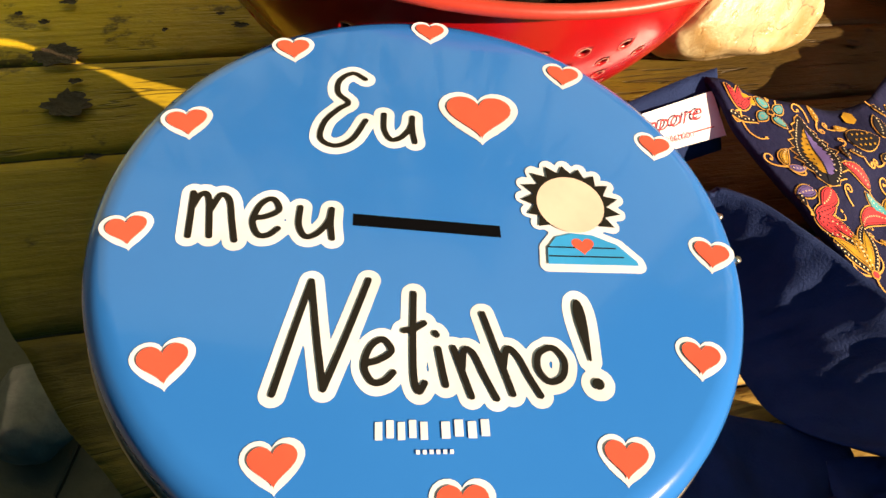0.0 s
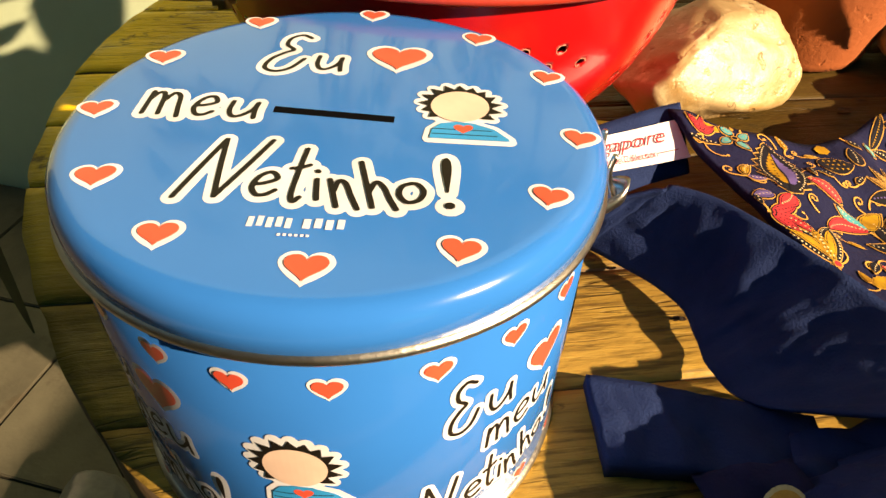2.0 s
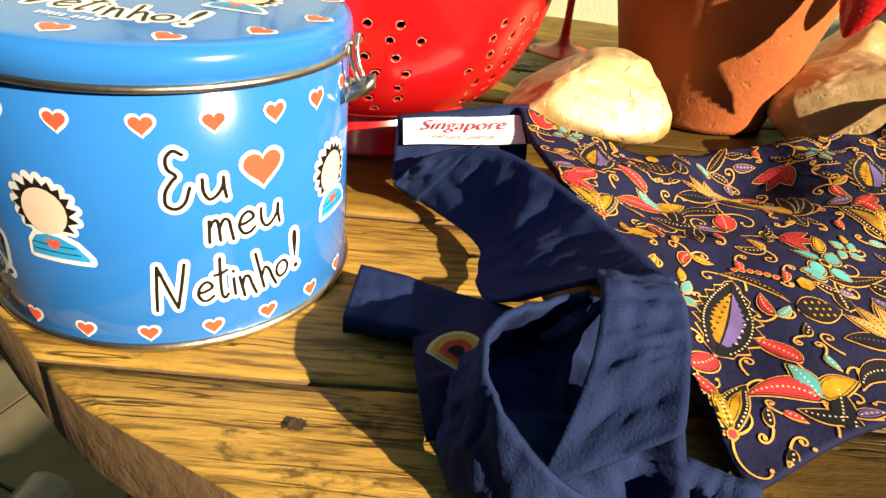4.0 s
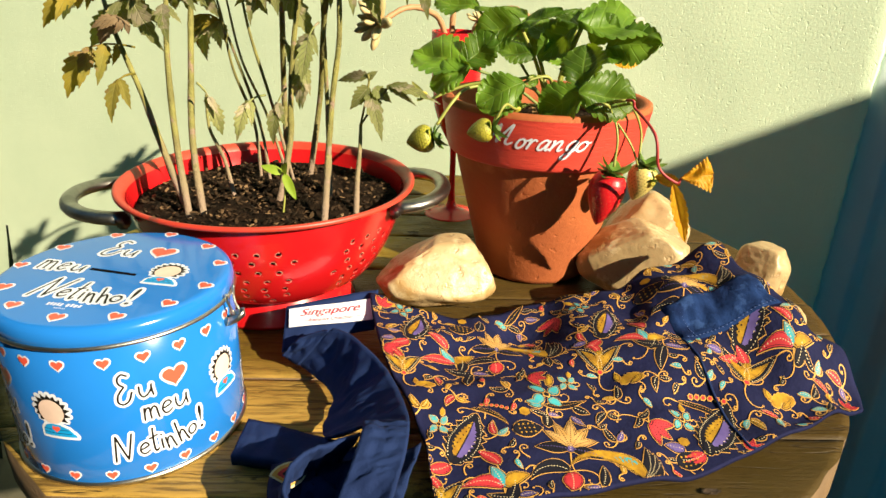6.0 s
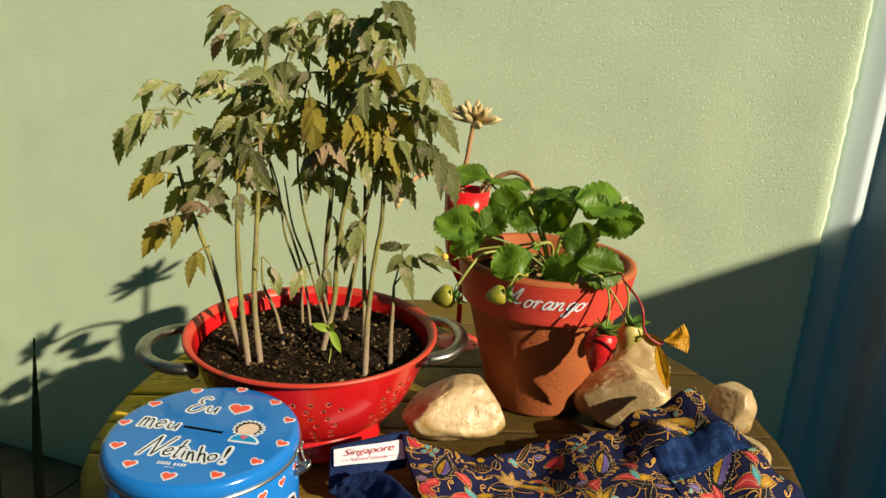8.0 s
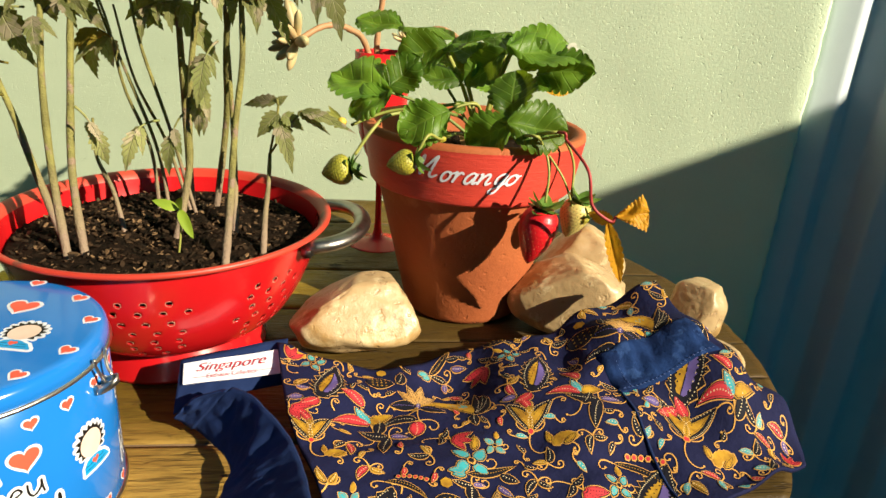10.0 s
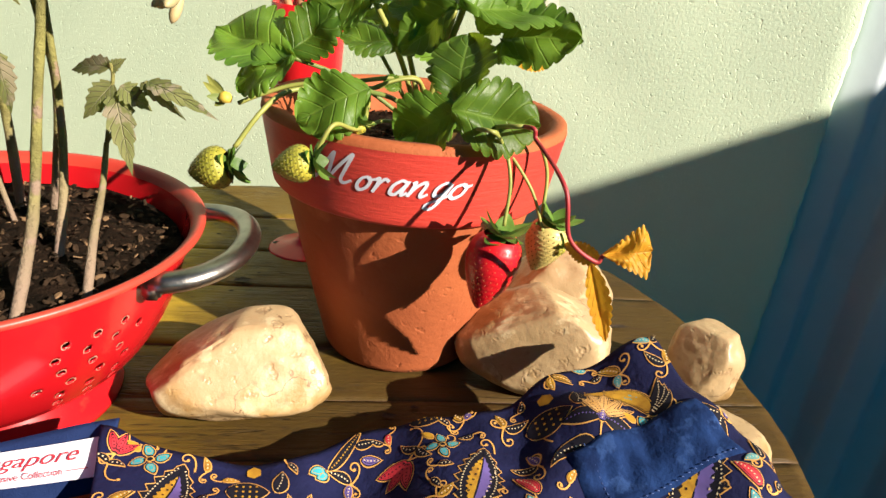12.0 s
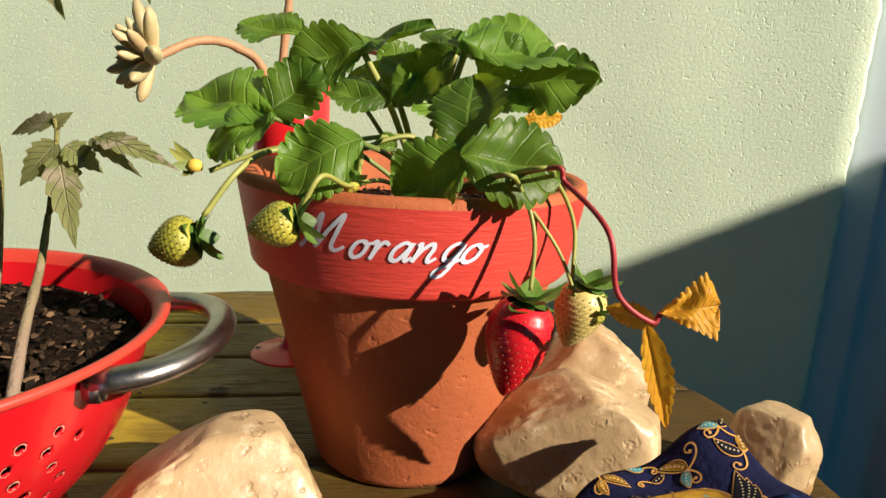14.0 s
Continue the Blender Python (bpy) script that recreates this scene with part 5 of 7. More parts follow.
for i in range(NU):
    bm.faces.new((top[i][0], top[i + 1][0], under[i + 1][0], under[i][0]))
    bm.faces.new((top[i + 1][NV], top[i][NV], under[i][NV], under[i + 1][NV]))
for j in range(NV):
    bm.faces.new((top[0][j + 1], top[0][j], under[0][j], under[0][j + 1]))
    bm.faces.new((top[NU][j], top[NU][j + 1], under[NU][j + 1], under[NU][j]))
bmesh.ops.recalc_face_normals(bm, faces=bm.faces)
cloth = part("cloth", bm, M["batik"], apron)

# Batik print: gold-lined leaves, petals, buds and tendrils laid on the cloth.
PRINT = [M["gold"], M["ochre"], M["crimson"], M["teal"], M["violet"], M["ink"], M["cream"], M["petal_print"]]
GOLD, OCHRE, CRIMSON, TEAL, VIOLET, INK, CREAM, PETAL = range(8)
pm = bmesh.new()


OUTLINE = [p for line in (EDGE_BACK, EDGE_RIGHT, EDGE_FRONT[::-1], EDGE_LEFT[::-1]) for p in line[:-1]]


def inside(x, y):
    """Whether a plan place lies on the apron."""
    odd = False
    for p, q in zip(OUTLINE, OUTLINE[1:] + OUTLINE[:1]):
        if (p.y > y) != (q.y > y) and x < (q.x - p.x) * (y - p.y) / (q.y - p.y) + p.x:
            odd = not odd
    return odd


GX, GY, CELL = 0.09, -0.08, 0.002
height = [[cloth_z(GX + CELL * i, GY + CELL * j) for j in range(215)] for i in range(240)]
taken = np.zeros((330, 300), bool)
motif_no = 0


def lay(x, y, level):
    """A vertex of the print, a hair above the cloth; each motif lies a little higher than the one before."""
    fx, fy = min(max((x - GX) / CELL, 0.0), 238.9), min(max((y - GY) / CELL, 0.0), 213.9)
    i, j = int(fx), int(fy)
    a, b = fx - i, fy - j
    z = (height[i][j] * (1 - a) + height[i + 1][j] * a) * (1 - b) + (height[i][j + 1] * (1 - a) + height[i + 1][j + 1] * a) * b
    taken[min(max(int((x - GX) / 0.0015), 0), 329), min(max(int((y - GY) / 0.0015), 0), 299)] = True
    return pm.verts.new((x - origin.x, y - origin.y, z + 0.0005 + 0.00016 * level + 0.0000016 * motif_no))


def room(x, y):
    """How far the nearest print lies from a place, up to about a centimetre."""
    i, j = int((x - GX) / 0.0015), int((y - GY) / 0.0015)
    for k in range(8):
        if taken[max(0, i - k):i + k + 1, max(0, j - k):j + k + 1].any():
            return 0.0015 * k
    return 0.012


def strip(rows, level, material):
    """A band of print between paired edge places, with more columns where it is wide."""
    vs = []
    wide = max(math.hypot(a[0] - b[0], a[1] - b[1]) for a, b in rows)
    n = 1 + int(wide / 0.0035)
    for a, b in rows:
        vs.append([lay(a[0] + (b[0] - a[0]) * k / n, a[1] + (b[1] - a[1]) * k / n, level) for k in range(n + 1)])
    for p, q in zip(vs, vs[1:]):
        for k in range(n):
            ring = (p[k], p[k + 1], q[k + 1], q[k])
            if all(inside(v.co.x + origin.x, v.co.y + origin.y) for v in ring):
                pm.faces.new(ring).material_index = material


def dot(x, y, r, material, level=3):
    if not inside(x, y):
        return
    pm.faces.new([lay(x + r * math.cos(k * math.pi / 3), y + r * math.sin(k * math.pi / 3), level) for k in range(6)]).material_index = material


def leaf_rows(x, y, turn, length, width, bend, inset, side=0, teeth=0):
    out = []
    n = 12 if not teeth else 2 * teeth
    for k in range(n + 1):
        t = k / n
        s = inset * 1.3 + (length - inset * 2.8) * t
        half = max(0.00002, width * math.sin(math.pi * min(0.999, (s / length) ** 0.8)) ** 0.8 - inset)
        if teeth and k % 2:
            half *= 1.34
        a = turn + bend * (s / length)
        left, right = (half if side >= 0 else 0.0), (half if side <= 0 else 0.0)
        out.append(((x + s * math.cos(a) - left * math.sin(a), y + s * math.sin(a) + left * math.cos(a)), (x + s * math.cos(a) + right * math.sin(a), y + s * math.sin(a) - right * math.cos(a))))
    return out


def leaf_print(x, y, turn, length, width, colour, bend=0.3, beads=CREAM, band=None, gap=0.00060, teeth=0, second=None):
    """One leaf: a gold lining, a coloured middle (two-coloured with second) and beads down its middle or round its dark margin."""
    strip(leaf_rows(x, y, turn, length, width, bend, 0.0, 0, teeth), 0, GOLD)
    inset = gap
    if band is not None:
        strip(leaf_rows(x, y, turn, length, width, bend, gap, 0, teeth), 1, band)
        inset = gap + max(0.0019, width * 0.46)
    elif width > 0.0030:
        strip(leaf_rows(x, y, turn, length, width, bend, gap, 0, teeth), 1, INK)
        inset = gap + 0.0006
    if second is None:
        strip(leaf_rows(x, y, turn, length, width, bend, inset), 2, colour)
        if colour != INK and width - inset > 0.0019:
            strip(leaf_rows(x, y, turn, length, width, bend, inset + 0.0007), 2.25, INK if colour != TEAL else OCHRE)
            strip(leaf_rows(x, y, turn, length, width, bend, inset + 0.0010), 2.5, colour)
    else:
        strip(leaf_rows(x, y, turn, length, width, bend, inset, 1, teeth + 2), 2, colour)
        strip(leaf_rows(x, y, turn, length, width, bend, inset, -1, teeth + 2), 2, second)
        strip(leaf_rows(x, y, turn, length, 0.0005, bend, 0.0), 2.5, INK)
    if beads is None:
        return
    n = max(3, int(length / 0.0021))
    for k in range(1, n):
        s = length * (0.06 + 0.88 * k / n)
        a = turn + bend * (s / length)
        mid = (x + s * math.cos(a), y + s * math.sin(a))
        if band is None:
            dot(*mid, 0.00048, beads)
        else:
            off = width * math.sin(math.pi * min(0.999, (s / length) ** 0.8)) ** 0.8 - gap - 0.0009
            if off > 0.0008:
                for side in (-1, 1):
                    dot(mid[0] - side * off * math.sin(a), mid[1] + side * off * math.cos(a), 0.00050, beads)


def tendril(x, y, turn, length, curl, width=0.00050, material=GOLD):
    rows, a = [], turn
    n = 22
    for k in range(n + 1):
        w = width * (1 - 0.3 * k / n)
        rows.append(((x - w * math.sin(a), y + w * math.cos(a)), (x + w * math.sin(a), y - w * math.cos(a))))
        x += length / n * math.cos(a)
        y += length / n * math.sin(a)
        a += curl * (0.15 + 2.0 * (k / n) ** 1.7) * 3.0 / n
    strip(rows, 0, material)
    dot(x, y, width * 1.9, material, 0)


def ahead(x, y, turn, d):
    return x + d * math.cos(turn), y + d * math.sin(turn)


def tulip(x, y, turn, s):
    for k in (-1, 1):
        leaf_print(x, y, turn + 0.26 * k, s * 1.80, s * 0.36, OCHRE, 0.34 * k, CREAM, INK)
        tendril(*ahead(x, y, turn + 0.60 * k, s * 1.75), turn + 0.9 * k, s * 1.0, 2.6 * k)
        tendril(x, y, turn + 1.5 * k, s * 1.2, -2.0 * k)
    leaf_print(x, y, turn, s * 1.4, s * 0.28, OCHRE, 0.0, INK)
    dot(x, y, s * 0.15, GOLD, 3)
    dot(x, y, s * 0.11, CRIMSON, 4)
    leaf_print(*ahead(x, y, turn, s * 1.0), turn + 0.15, s * 0.9, s * 0.24, CRIMSON, 0.4)
    tendril(x, y, turn + 2.9, s * 1.5, 1.2)


def thistle(x, y, turn, s):
    bx, by = ahead(x, y, turn, -s)
    leaf_print(bx, by, turn, s * 2.1, s * 0.50, OCHRE, 0.15, CREAM, INK, 0.00065, 8, VIOLET)
    for k in range(7):
        dot(*ahead(*ahead(bx, by, turn, s * (0.5 + 0.17 * k)), turn - 1.57, s * 0.22), 0.00055, CREAM, 4)
        dot(*ahead(*ahead(bx, by, turn, s * (0.55 + 0.17 * k)), turn + 1.57, s * 0.20), 0.0006, INK, 4)
    tendril(*ahead(bx, by, turn, s * 2.0), turn + 0.3, s * 0.9, 2.2)
    tendril(bx, by, turn + 2.6, s * 1.3, 1.8)
    leaf_print(bx, by, turn + 3.0, s * 0.8, s * 0.24, CRIMSON, -0.4)
    leaf_print(*ahead(bx, by, turn + 2.2, s * 0.5), turn + 1.9, s * 0.6, s * 0.2, VIOLET, 0.2)


def lotus(x, y, turn, s):
    for k in (-2, 2, -1, 1, 0):
        leaf_print(x, y, turn + 0.30 * k, s * (1.35 - 0.17 * abs(k)), s * 0.19, PETAL, 0.16 * k, INK)
    for k in (-1, 1):
        leaf_print(x, y, turn + 1.45 * k, s * 1.0, s * 0.24, INK, 0.25 * k, VIOLET)
    leaf_print(*ahead(x, y, turn, -0.15 * s), turn, s * 0.5, s * 0.17, VIOLET, 0.0)
    bx, by = ahead(x, y, turn, -0.75 * s)
    tendril(x, y, turn + math.pi, s * 0.8, 0.3)
    leaf_print(bx, by, turn + 0.9, s * 1.2, s * 0.26, INK, 1.2)
    leaf_print(bx, by, turn - 2.8, s * 0.75, s * 0.30, CRIMSON, -0.3)
    tendril(bx, by, turn - 1.2, s * 1.3, -1.9)
    tendril(*ahead(bx, by, turn + 1.4, s * 1.1), turn + 1.2, s * 0.9, -2.4)


def plume(x, y, turn, s):
    bx, by = ahead(x, y, turn, -0.7 * s)
    for k in range(3):
        leaf_print(bx, by, turn - 0.55 - 0.20 * k, s * (1.15 - 0.12 * k), s * 0.20, INK, 0.45)
    leaf_print(bx, by, turn + 0.10, s * 1.75, s * 0.30, OCHRE, 1.5, None)
    leaf_print(*ahead(bx, by, turn + 0.25, s * 0.35), turn + 0.55, s * 0.75, s * 0.20, TEAL, 0.9, OCHRE)
    tendril(*ahead(bx, by, turn + 0.5, s * 0.9), turn + 2.2, s * 1.0, 2.4)
    tendril(bx, by, turn - 1.6, s * 1.2, 2.2)
    leaf_print(bx, by, turn + 3.0, s * 0.55, s * 0.16, INK, 0.2)


def sprig(x, y, turn, s):
    leaf_print(x, y, turn + 0.55, s * 1.25, s * 0.25, CRIMSON, 0.9)
    leaf_print(x, y, turn + 0.15, s * 0.85, s * 0.22, TEAL, 0.2)
    leaf_print(x, y, turn - 0.65, s * 0.95, s * 0.25, OCHRE, -0.5, None)
    ux, uy = ahead(x, y, turn, s * 0.75)
    leaf_print(ux, uy, turn + 0.2, s * 0.9, s * 0.22, CRIMSON, 0.5)
    tendril(x, y, turn, s * 0.9, 0.2)
    tendril(*ahead(x, y, turn + 1.0, s * 1.15), turn + 0.3, s * 0.8, -2.6)
    tendril(*ahead(x, y, turn - 0.9, s * 0.9), turn - 0.6, s * 0.7, -2.6)
    tendril(x, y, turn + math.pi, s * 1.2, -0.8)
    leaf_print(*ahead(x, y, turn + math.pi, s * 0.5), turn - 0.7, s * 0.9, s * 0.22, INK, 0.3, CREAM)


def cloud(x, y, turn, s):
    for k in range(5):
        px, py = ahead(x, y, turn + 0.5 + 0.5 * k, s * 0.55)
        dot(px, py, s * 0.36, GOLD, 0)
        dot(px, py, s * 0.30, OCHRE, 1)
    leaf_print(*ahead(x, y, turn + 3.1, s * 0.3), turn, s * 1.2, s * 0.26, OCHRE, 0.4, None)
    tendril(x, y, turn - 0.6, s * 1.4, -2.2)
    leaf_print(*ahead(x, y, turn + 2.6, s * 0.9), turn + 1.2, s * 0.9, s * 0.22, OCHRE, 0.2, None)


def grub(x, y, turn, s):
    bx, by = ahead(x, y, turn, -s)
    leaf_print(bx, by, turn + 0.25, s * 2.1, s * 0.17, INK, -0.7, OCHRE)
    for k in range(6):
        px, py = ahead(*ahead(bx, by, turn + 0.25 - 0.055 * k, s * (0.55 + 0.24 * k)), turn + 1.3, s * 0.22)
        dot(px, py, s * 0.12, GOLD, 3)
        dot(px, py, s * 0.08, CRIMSON, 4)
    tendril(*ahead(bx, by, turn, s * 1.9), turn - 1.0, s * 0.7, 2.6)
    tendril(bx, by, turn + 3.0, s * 1.0, 1.8)


def daisy(x, y, turn, s):
    for k in range(4):
        leaf_print(*ahead(x, y, turn + k * 1.57 + 0.4, s * 0.15), turn + k * 1.57 + 0.4, s * 0.85, s * 0.30, TEAL, 0.3, None)
    dot(x, y, s * 0.20, GOLD, 3)
    dot(x, y, s * 0.14, INK, 4)
    leaf_print(*ahead(x, y, turn + 1.1, s * 0.7), turn + 0.9, s * 0.9, s * 0.22, OCHRE, 0.3, None)
    tendril(x, y, turn - 0.9, s * 1.7, 1.9)


def bird(x, y, turn, s):
    bx, by = ahead(x, y, turn, -s)
    leaf_print(bx, by, turn, s * 1.9, s * 0.19, INK, 0.15, OCHRE)
    leaf_print(*ahead(bx, by, turn, s * 1.2), turn - 0.8, s * 0.75, s * 0.20, INK, 0.2)
    leaf_print(bx, by, turn + 2.7, s * 0.7, s * 0.20, TEAL, 0.3, None)
    leaf_print(bx, by, turn - 2.7, s * 0.6, s * 0.18, TEAL, -0.3, None)
    leaf_print(*ahead(x, y, turn - 1.5, s * 0.45), turn - 1.2, s * 0.75, s * 0.18, VIOLET, 0.2)


def rose(x, y, turn, s):
    for k in (-1, 0, 1):
        leaf_print(x, y, turn + 0.50 * k, s * 1.25, s * 0.28, CRIMSON, 0.15 * k, INK)
    leaf_print(*ahead(x, y, turn + 3.14, s * 0.55), turn + 0.5, s * 0.8, s * 0.20, INK, 0.9)
    leaf_print(*ahead(x, y, turn + 3.14, s * 0.55), turn - 0.5, s * 0.8, s * 0.20, INK, -0.9)
    tendril(x, y, turn + 3.14, s * 1.8, 0.9)
    tendril(x, y, turn + 2.0, s * 1.2, 2.3)


def pod(x, y, turn, s):
    bx, by = ahead(x, y, turn, -s)
    leaf_print(bx, by, turn, s * 2.0, s * 0.66, INK, 0.0, None)
    for a in range(-1, 2):
        for b in range(4):
            dot(*ahead(*ahead(bx, by, turn, s * (0.5 + 0.30 * b)), turn + 1.57, s * 0.30 * a), 0.00075, OCHRE, 4)
    leaf_print(*ahead(bx, by, turn, s * 2.2), turn + 0.9, s * 1.3, s * 0.42, INK, 0.4, CREAM)
    dot(*ahead(x, y, turn + 1.4, s * 1.3), s * 0.36, OCHRE, 2)


def pair(x, y, turn, s):
    for k in (-1, 1):
        leaf_print(x, y, turn + 0.5 * k, s * 1.2, s * 0.26, INK, 0.3 * k)
    leaf_print(x, y, turn + 2.9, s * 0.8, s * 0.20, VIOLET, -0.3)
    tendril(x, y, turn + 2.2, s * 1.6, 1.7)
    tendril(x, y, turn - 2.0, s * 1.3, -2.0)


MOTIFS = {
    "thistle": [(0.178, 0.139, 1.57, 0.017), (0.257, 0.036, 1.37, 0.018), (0.327, 0.206, 1.46, 0.0171), (0.424, 0.123, 1.17, 0.0202), (0.441, 0.232, 1.28, 0.0195)],
    "lotus": [(0.244, 0.151, 1.79, 0.017), (0.325, 0.055, 1.77, 0.0192), (0.385, 0.25, 1.57, 0.0174)],
    "plume": [(0.28, 0.176, 1.89, 0.0236), (0.372, 0.071, 1.77, 0.0243), (0.411, 0.279, 1.57, 0.0206)],
    "tulip": [(0.192, 0.075, 2.09, 0.0166), (0.331, 0.147, 1.82, 0.0184), (0.441, 0.177, 1.57, 0.0221), (0.261, -0.025, 2.03, 0.0162)],
    "sprig": [(0.219, 0.117, 2.27, 0.0198), (0.292, 0.005, 2.03, 0.0196), (0.362, 0.186, 1.82, 0.0177)],
    "cloud": [(0.213, 0.068, 0.59, 0.0097), (0.358, 0.141, 0.64, 0.0128)],
    "grub": [(0.263, 0.068, 0.32, 0.0159), (0.41, 0.145, 0.24, 0.0208)],
    "daisy": [(0.297, 0.103, 0.59, 0.0153), (0.234, 0.039, 0.59, 0.0085), (0.396, 0.122, 0.59, 0.0101), (0.155, 0.156, 1.77, 0.0103), (0.299, 0.225, 1.48, 0.0101)],
    "bird": [(0.314, 0.099, 0.46, 0.0202), (0.245, 0.217, 1.17, 0.0191)],
    "rose": [(0.277, 0.123, 0.0, 0.0142), (0.373, 0.108, -0.32, 0.0157), (0.282, 0.216, -1.98, 0.0151), (0.138, 0.15, 1.67, 0.0119), (0.444, 0.11, 1.43, 0.0102)],
    "pod": [(0.209, 0.162, 0.46, 0.0086), (0.293, 0.062, 0.59, 0.0088), (0.356, 0.25, 0.46, 0.0096)],
    "pair": [(0.236, 0.109, -2.21, 0.0158), (0.303, 0.083, -2.11, 0.0098), (0.376, 0.184, -2.36, 0.0177), (0.302, 0.001, -2.16, 0.0139), (0.351, 0.031, 0.93, 0.0133)],
}
DRAW = {"thistle": thistle, "lotus": lotus, "plume": plume, "tulip": tulip, "sprig": sprig, "cloud": cloud, "grub": grub, "daisy": daisy, "bird": bird, "rose": rose, "pod": pod, "pair": pair}
BIGGER = {"thistle": 1.30, "lotus": 1.30, "plume": 1.20, "tulip": 0.98, "sprig": 1.20, "rose": 1.0, "daisy": 1.10, "pod": 1.35, "pair": 1.20, "cloud": 1.0, "grub": 0.95, "bird": 0.95}
placed = []
for kind, spots in MOTIFS.items():
    for x, y, turn, s in spots:
        motif_no += 1
        DRAW[kind](x, y, turn, s * BIGGER[kind])
        placed.append((x, y, s))
# The print repeats along the cloth.
for shift in ((0.112, 0.027), (-0.112, -0.027), (0.075, 0.085), (-0.075, -0.085)):
    for kind, spots in MOTIFS.items():
        for x, y, turn, s in spots:
            x, y = x + shift[0], y + shift[1]
            if inside(x, y) and all(math.hypot(x - a, y - b) > 0.85 * (s + c) for a, b, c in placed):
                motif_no += 1
                DRAW[kind](x, y, turn, s * BIGGER[kind])
                placed.append((x, y, s))
# Small leaves, buds and curls fill what is left between them.
rnd = random.Random(11)
for k in range(5200):
    p = cloth_xy(rnd.uniform(0.01, 0.99), rnd.uniform(0.01, 0.99))
    free = room(p.x, p.y)
    if free < 0.0052:
        continue
    motif_no += 1
    turn, way = rnd.uniform(0, 6.3), rnd.choice((-1, 1))
    if free > 0.0072:
        leaf_print(p.x, p.y, turn, 0.015, 0.0034, rnd.choice((CRIMSON, OCHRE, INK)), 0.6 * way)
        leaf_print(p.x, p.y, turn + 2.0 * way, 0.011, 0.0028, rnd.choice((TEAL, OCHRE, INK, VIOLET)), 0.4)
        tendril(p.x, p.y, turn - 1.6 * way, 0.020, 2.3 * way)
        tendril(p.x, p.y, turn + 3.6, 0.016, -2.3 * way)
    elif free > 0.0054:
        leaf_print(p.x, p.y, turn, 0.0095, 0.0023, rnd.choice((CRIMSON, OCHRE, INK, INK, TEAL)), 0.5 * way)
        tendril(p.x, p.y, turn + 2.6, 0.013, 2.4 * way)
    else:
        tendril(p.x, p.y, turn, 0.012, 2.6 * way, 0.00042)
bmesh.ops.delete(pm, geom=[v for v in pm.verts if not v.link_faces], context="VERTS")
tagged(part("batik_print", pm, PRINT, cloth, "gold, yellow, red and turquoise flower print"), kind="stuff")

# Blue patch pocket edge and the seam below it.
PATCH = [(0.368, 0.229), (0.436, 0.276), (0.464, 0.249), (0.391, 0.202)]
bm = bmesh.new()
grid = []
for i in range(41):
    row = []
    for j in range(19):
        a = Vector((*PATCH[0], 0)).lerp(Vector((*PATCH[1], 0)), i / 40)
        b = Vector((*PATCH[3], 0)).lerp(Vector((*PATCH[2], 0)), i / 40)
        p = a.lerp(b, j / 18)
        rim = min(i, 40 - i, j, 18 - j)
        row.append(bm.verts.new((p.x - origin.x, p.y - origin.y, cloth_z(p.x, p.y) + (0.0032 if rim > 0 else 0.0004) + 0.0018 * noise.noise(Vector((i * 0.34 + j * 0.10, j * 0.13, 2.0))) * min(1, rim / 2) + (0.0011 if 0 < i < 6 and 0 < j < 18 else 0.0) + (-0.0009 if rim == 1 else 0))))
    grid.append(row)
for i in range(40):
    for j in range(18):
        bm.faces.new((grid[i][j], grid[i][j + 1], grid[i + 1][j + 1], grid[i + 1][j]))
bmesh.ops.recalc_face_normals(bm, faces=bm.faces)
patch = part("patch", bm, M["denim"], apron, "plain blue stitched cotton patch")
for k in range(46):
    t = (k + 0.5) / 46
    for e0, e1 in ((PATCH[0], PATCH[3]), (PATCH[3], PATCH[2])):
        if (e0 is PATCH[0] and k % 3) or (k % 2 and e0 is PATCH[3]):
            continue
        c = Vector((*e0, 0)).lerp(Vector((*e1, 0)), t).lerp(Vector((0.4148, 0.2390, 0)), 0.10)
        d = (Vector((*e1, 0)) - Vector((*e0, 0))).normalized() * 0.0009
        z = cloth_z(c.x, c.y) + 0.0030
        part("stitch", tube(bmesh.new(), [Vector((*(c - d).xy, z)) - origin, Vector((*c.xy, z + 0.0004)) - origin, Vector((*(c + d).xy, z)) - origin], 0.0003, 5), M["thread"], patch)
for k in range(13):
    c = Vector((0.3765, 0.2350, 0)).lerp(Vector((0.4000, 0.2080, 0)), (k + 0.5) / 13)
    d = Vector((0.0006, -0.0007, 0))
    z = cloth_z(c.x, c.y) + 0.0044
    part("stitch", tube(bmesh.new(), [Vector((*(c - d).xy, z - 0.0006)) - origin, Vector((*c.xy, z)) - origin, Vector((*(c + d).xy, z - 0.0006)) - origin], 0.0003, 5), M["thread"], patch)
seam = [Vector((0.391, 0.202, 0)), Vector((0.415, 0.160, 0)), Vector((0.440, 0.118, 0)), Vector((0.447, 0.113, 0))]
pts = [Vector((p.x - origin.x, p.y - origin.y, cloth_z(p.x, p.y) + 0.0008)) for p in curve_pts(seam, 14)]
part("seam", tube(bmesh.new(), pts, 0.0012, 6), M["navy"], apron)

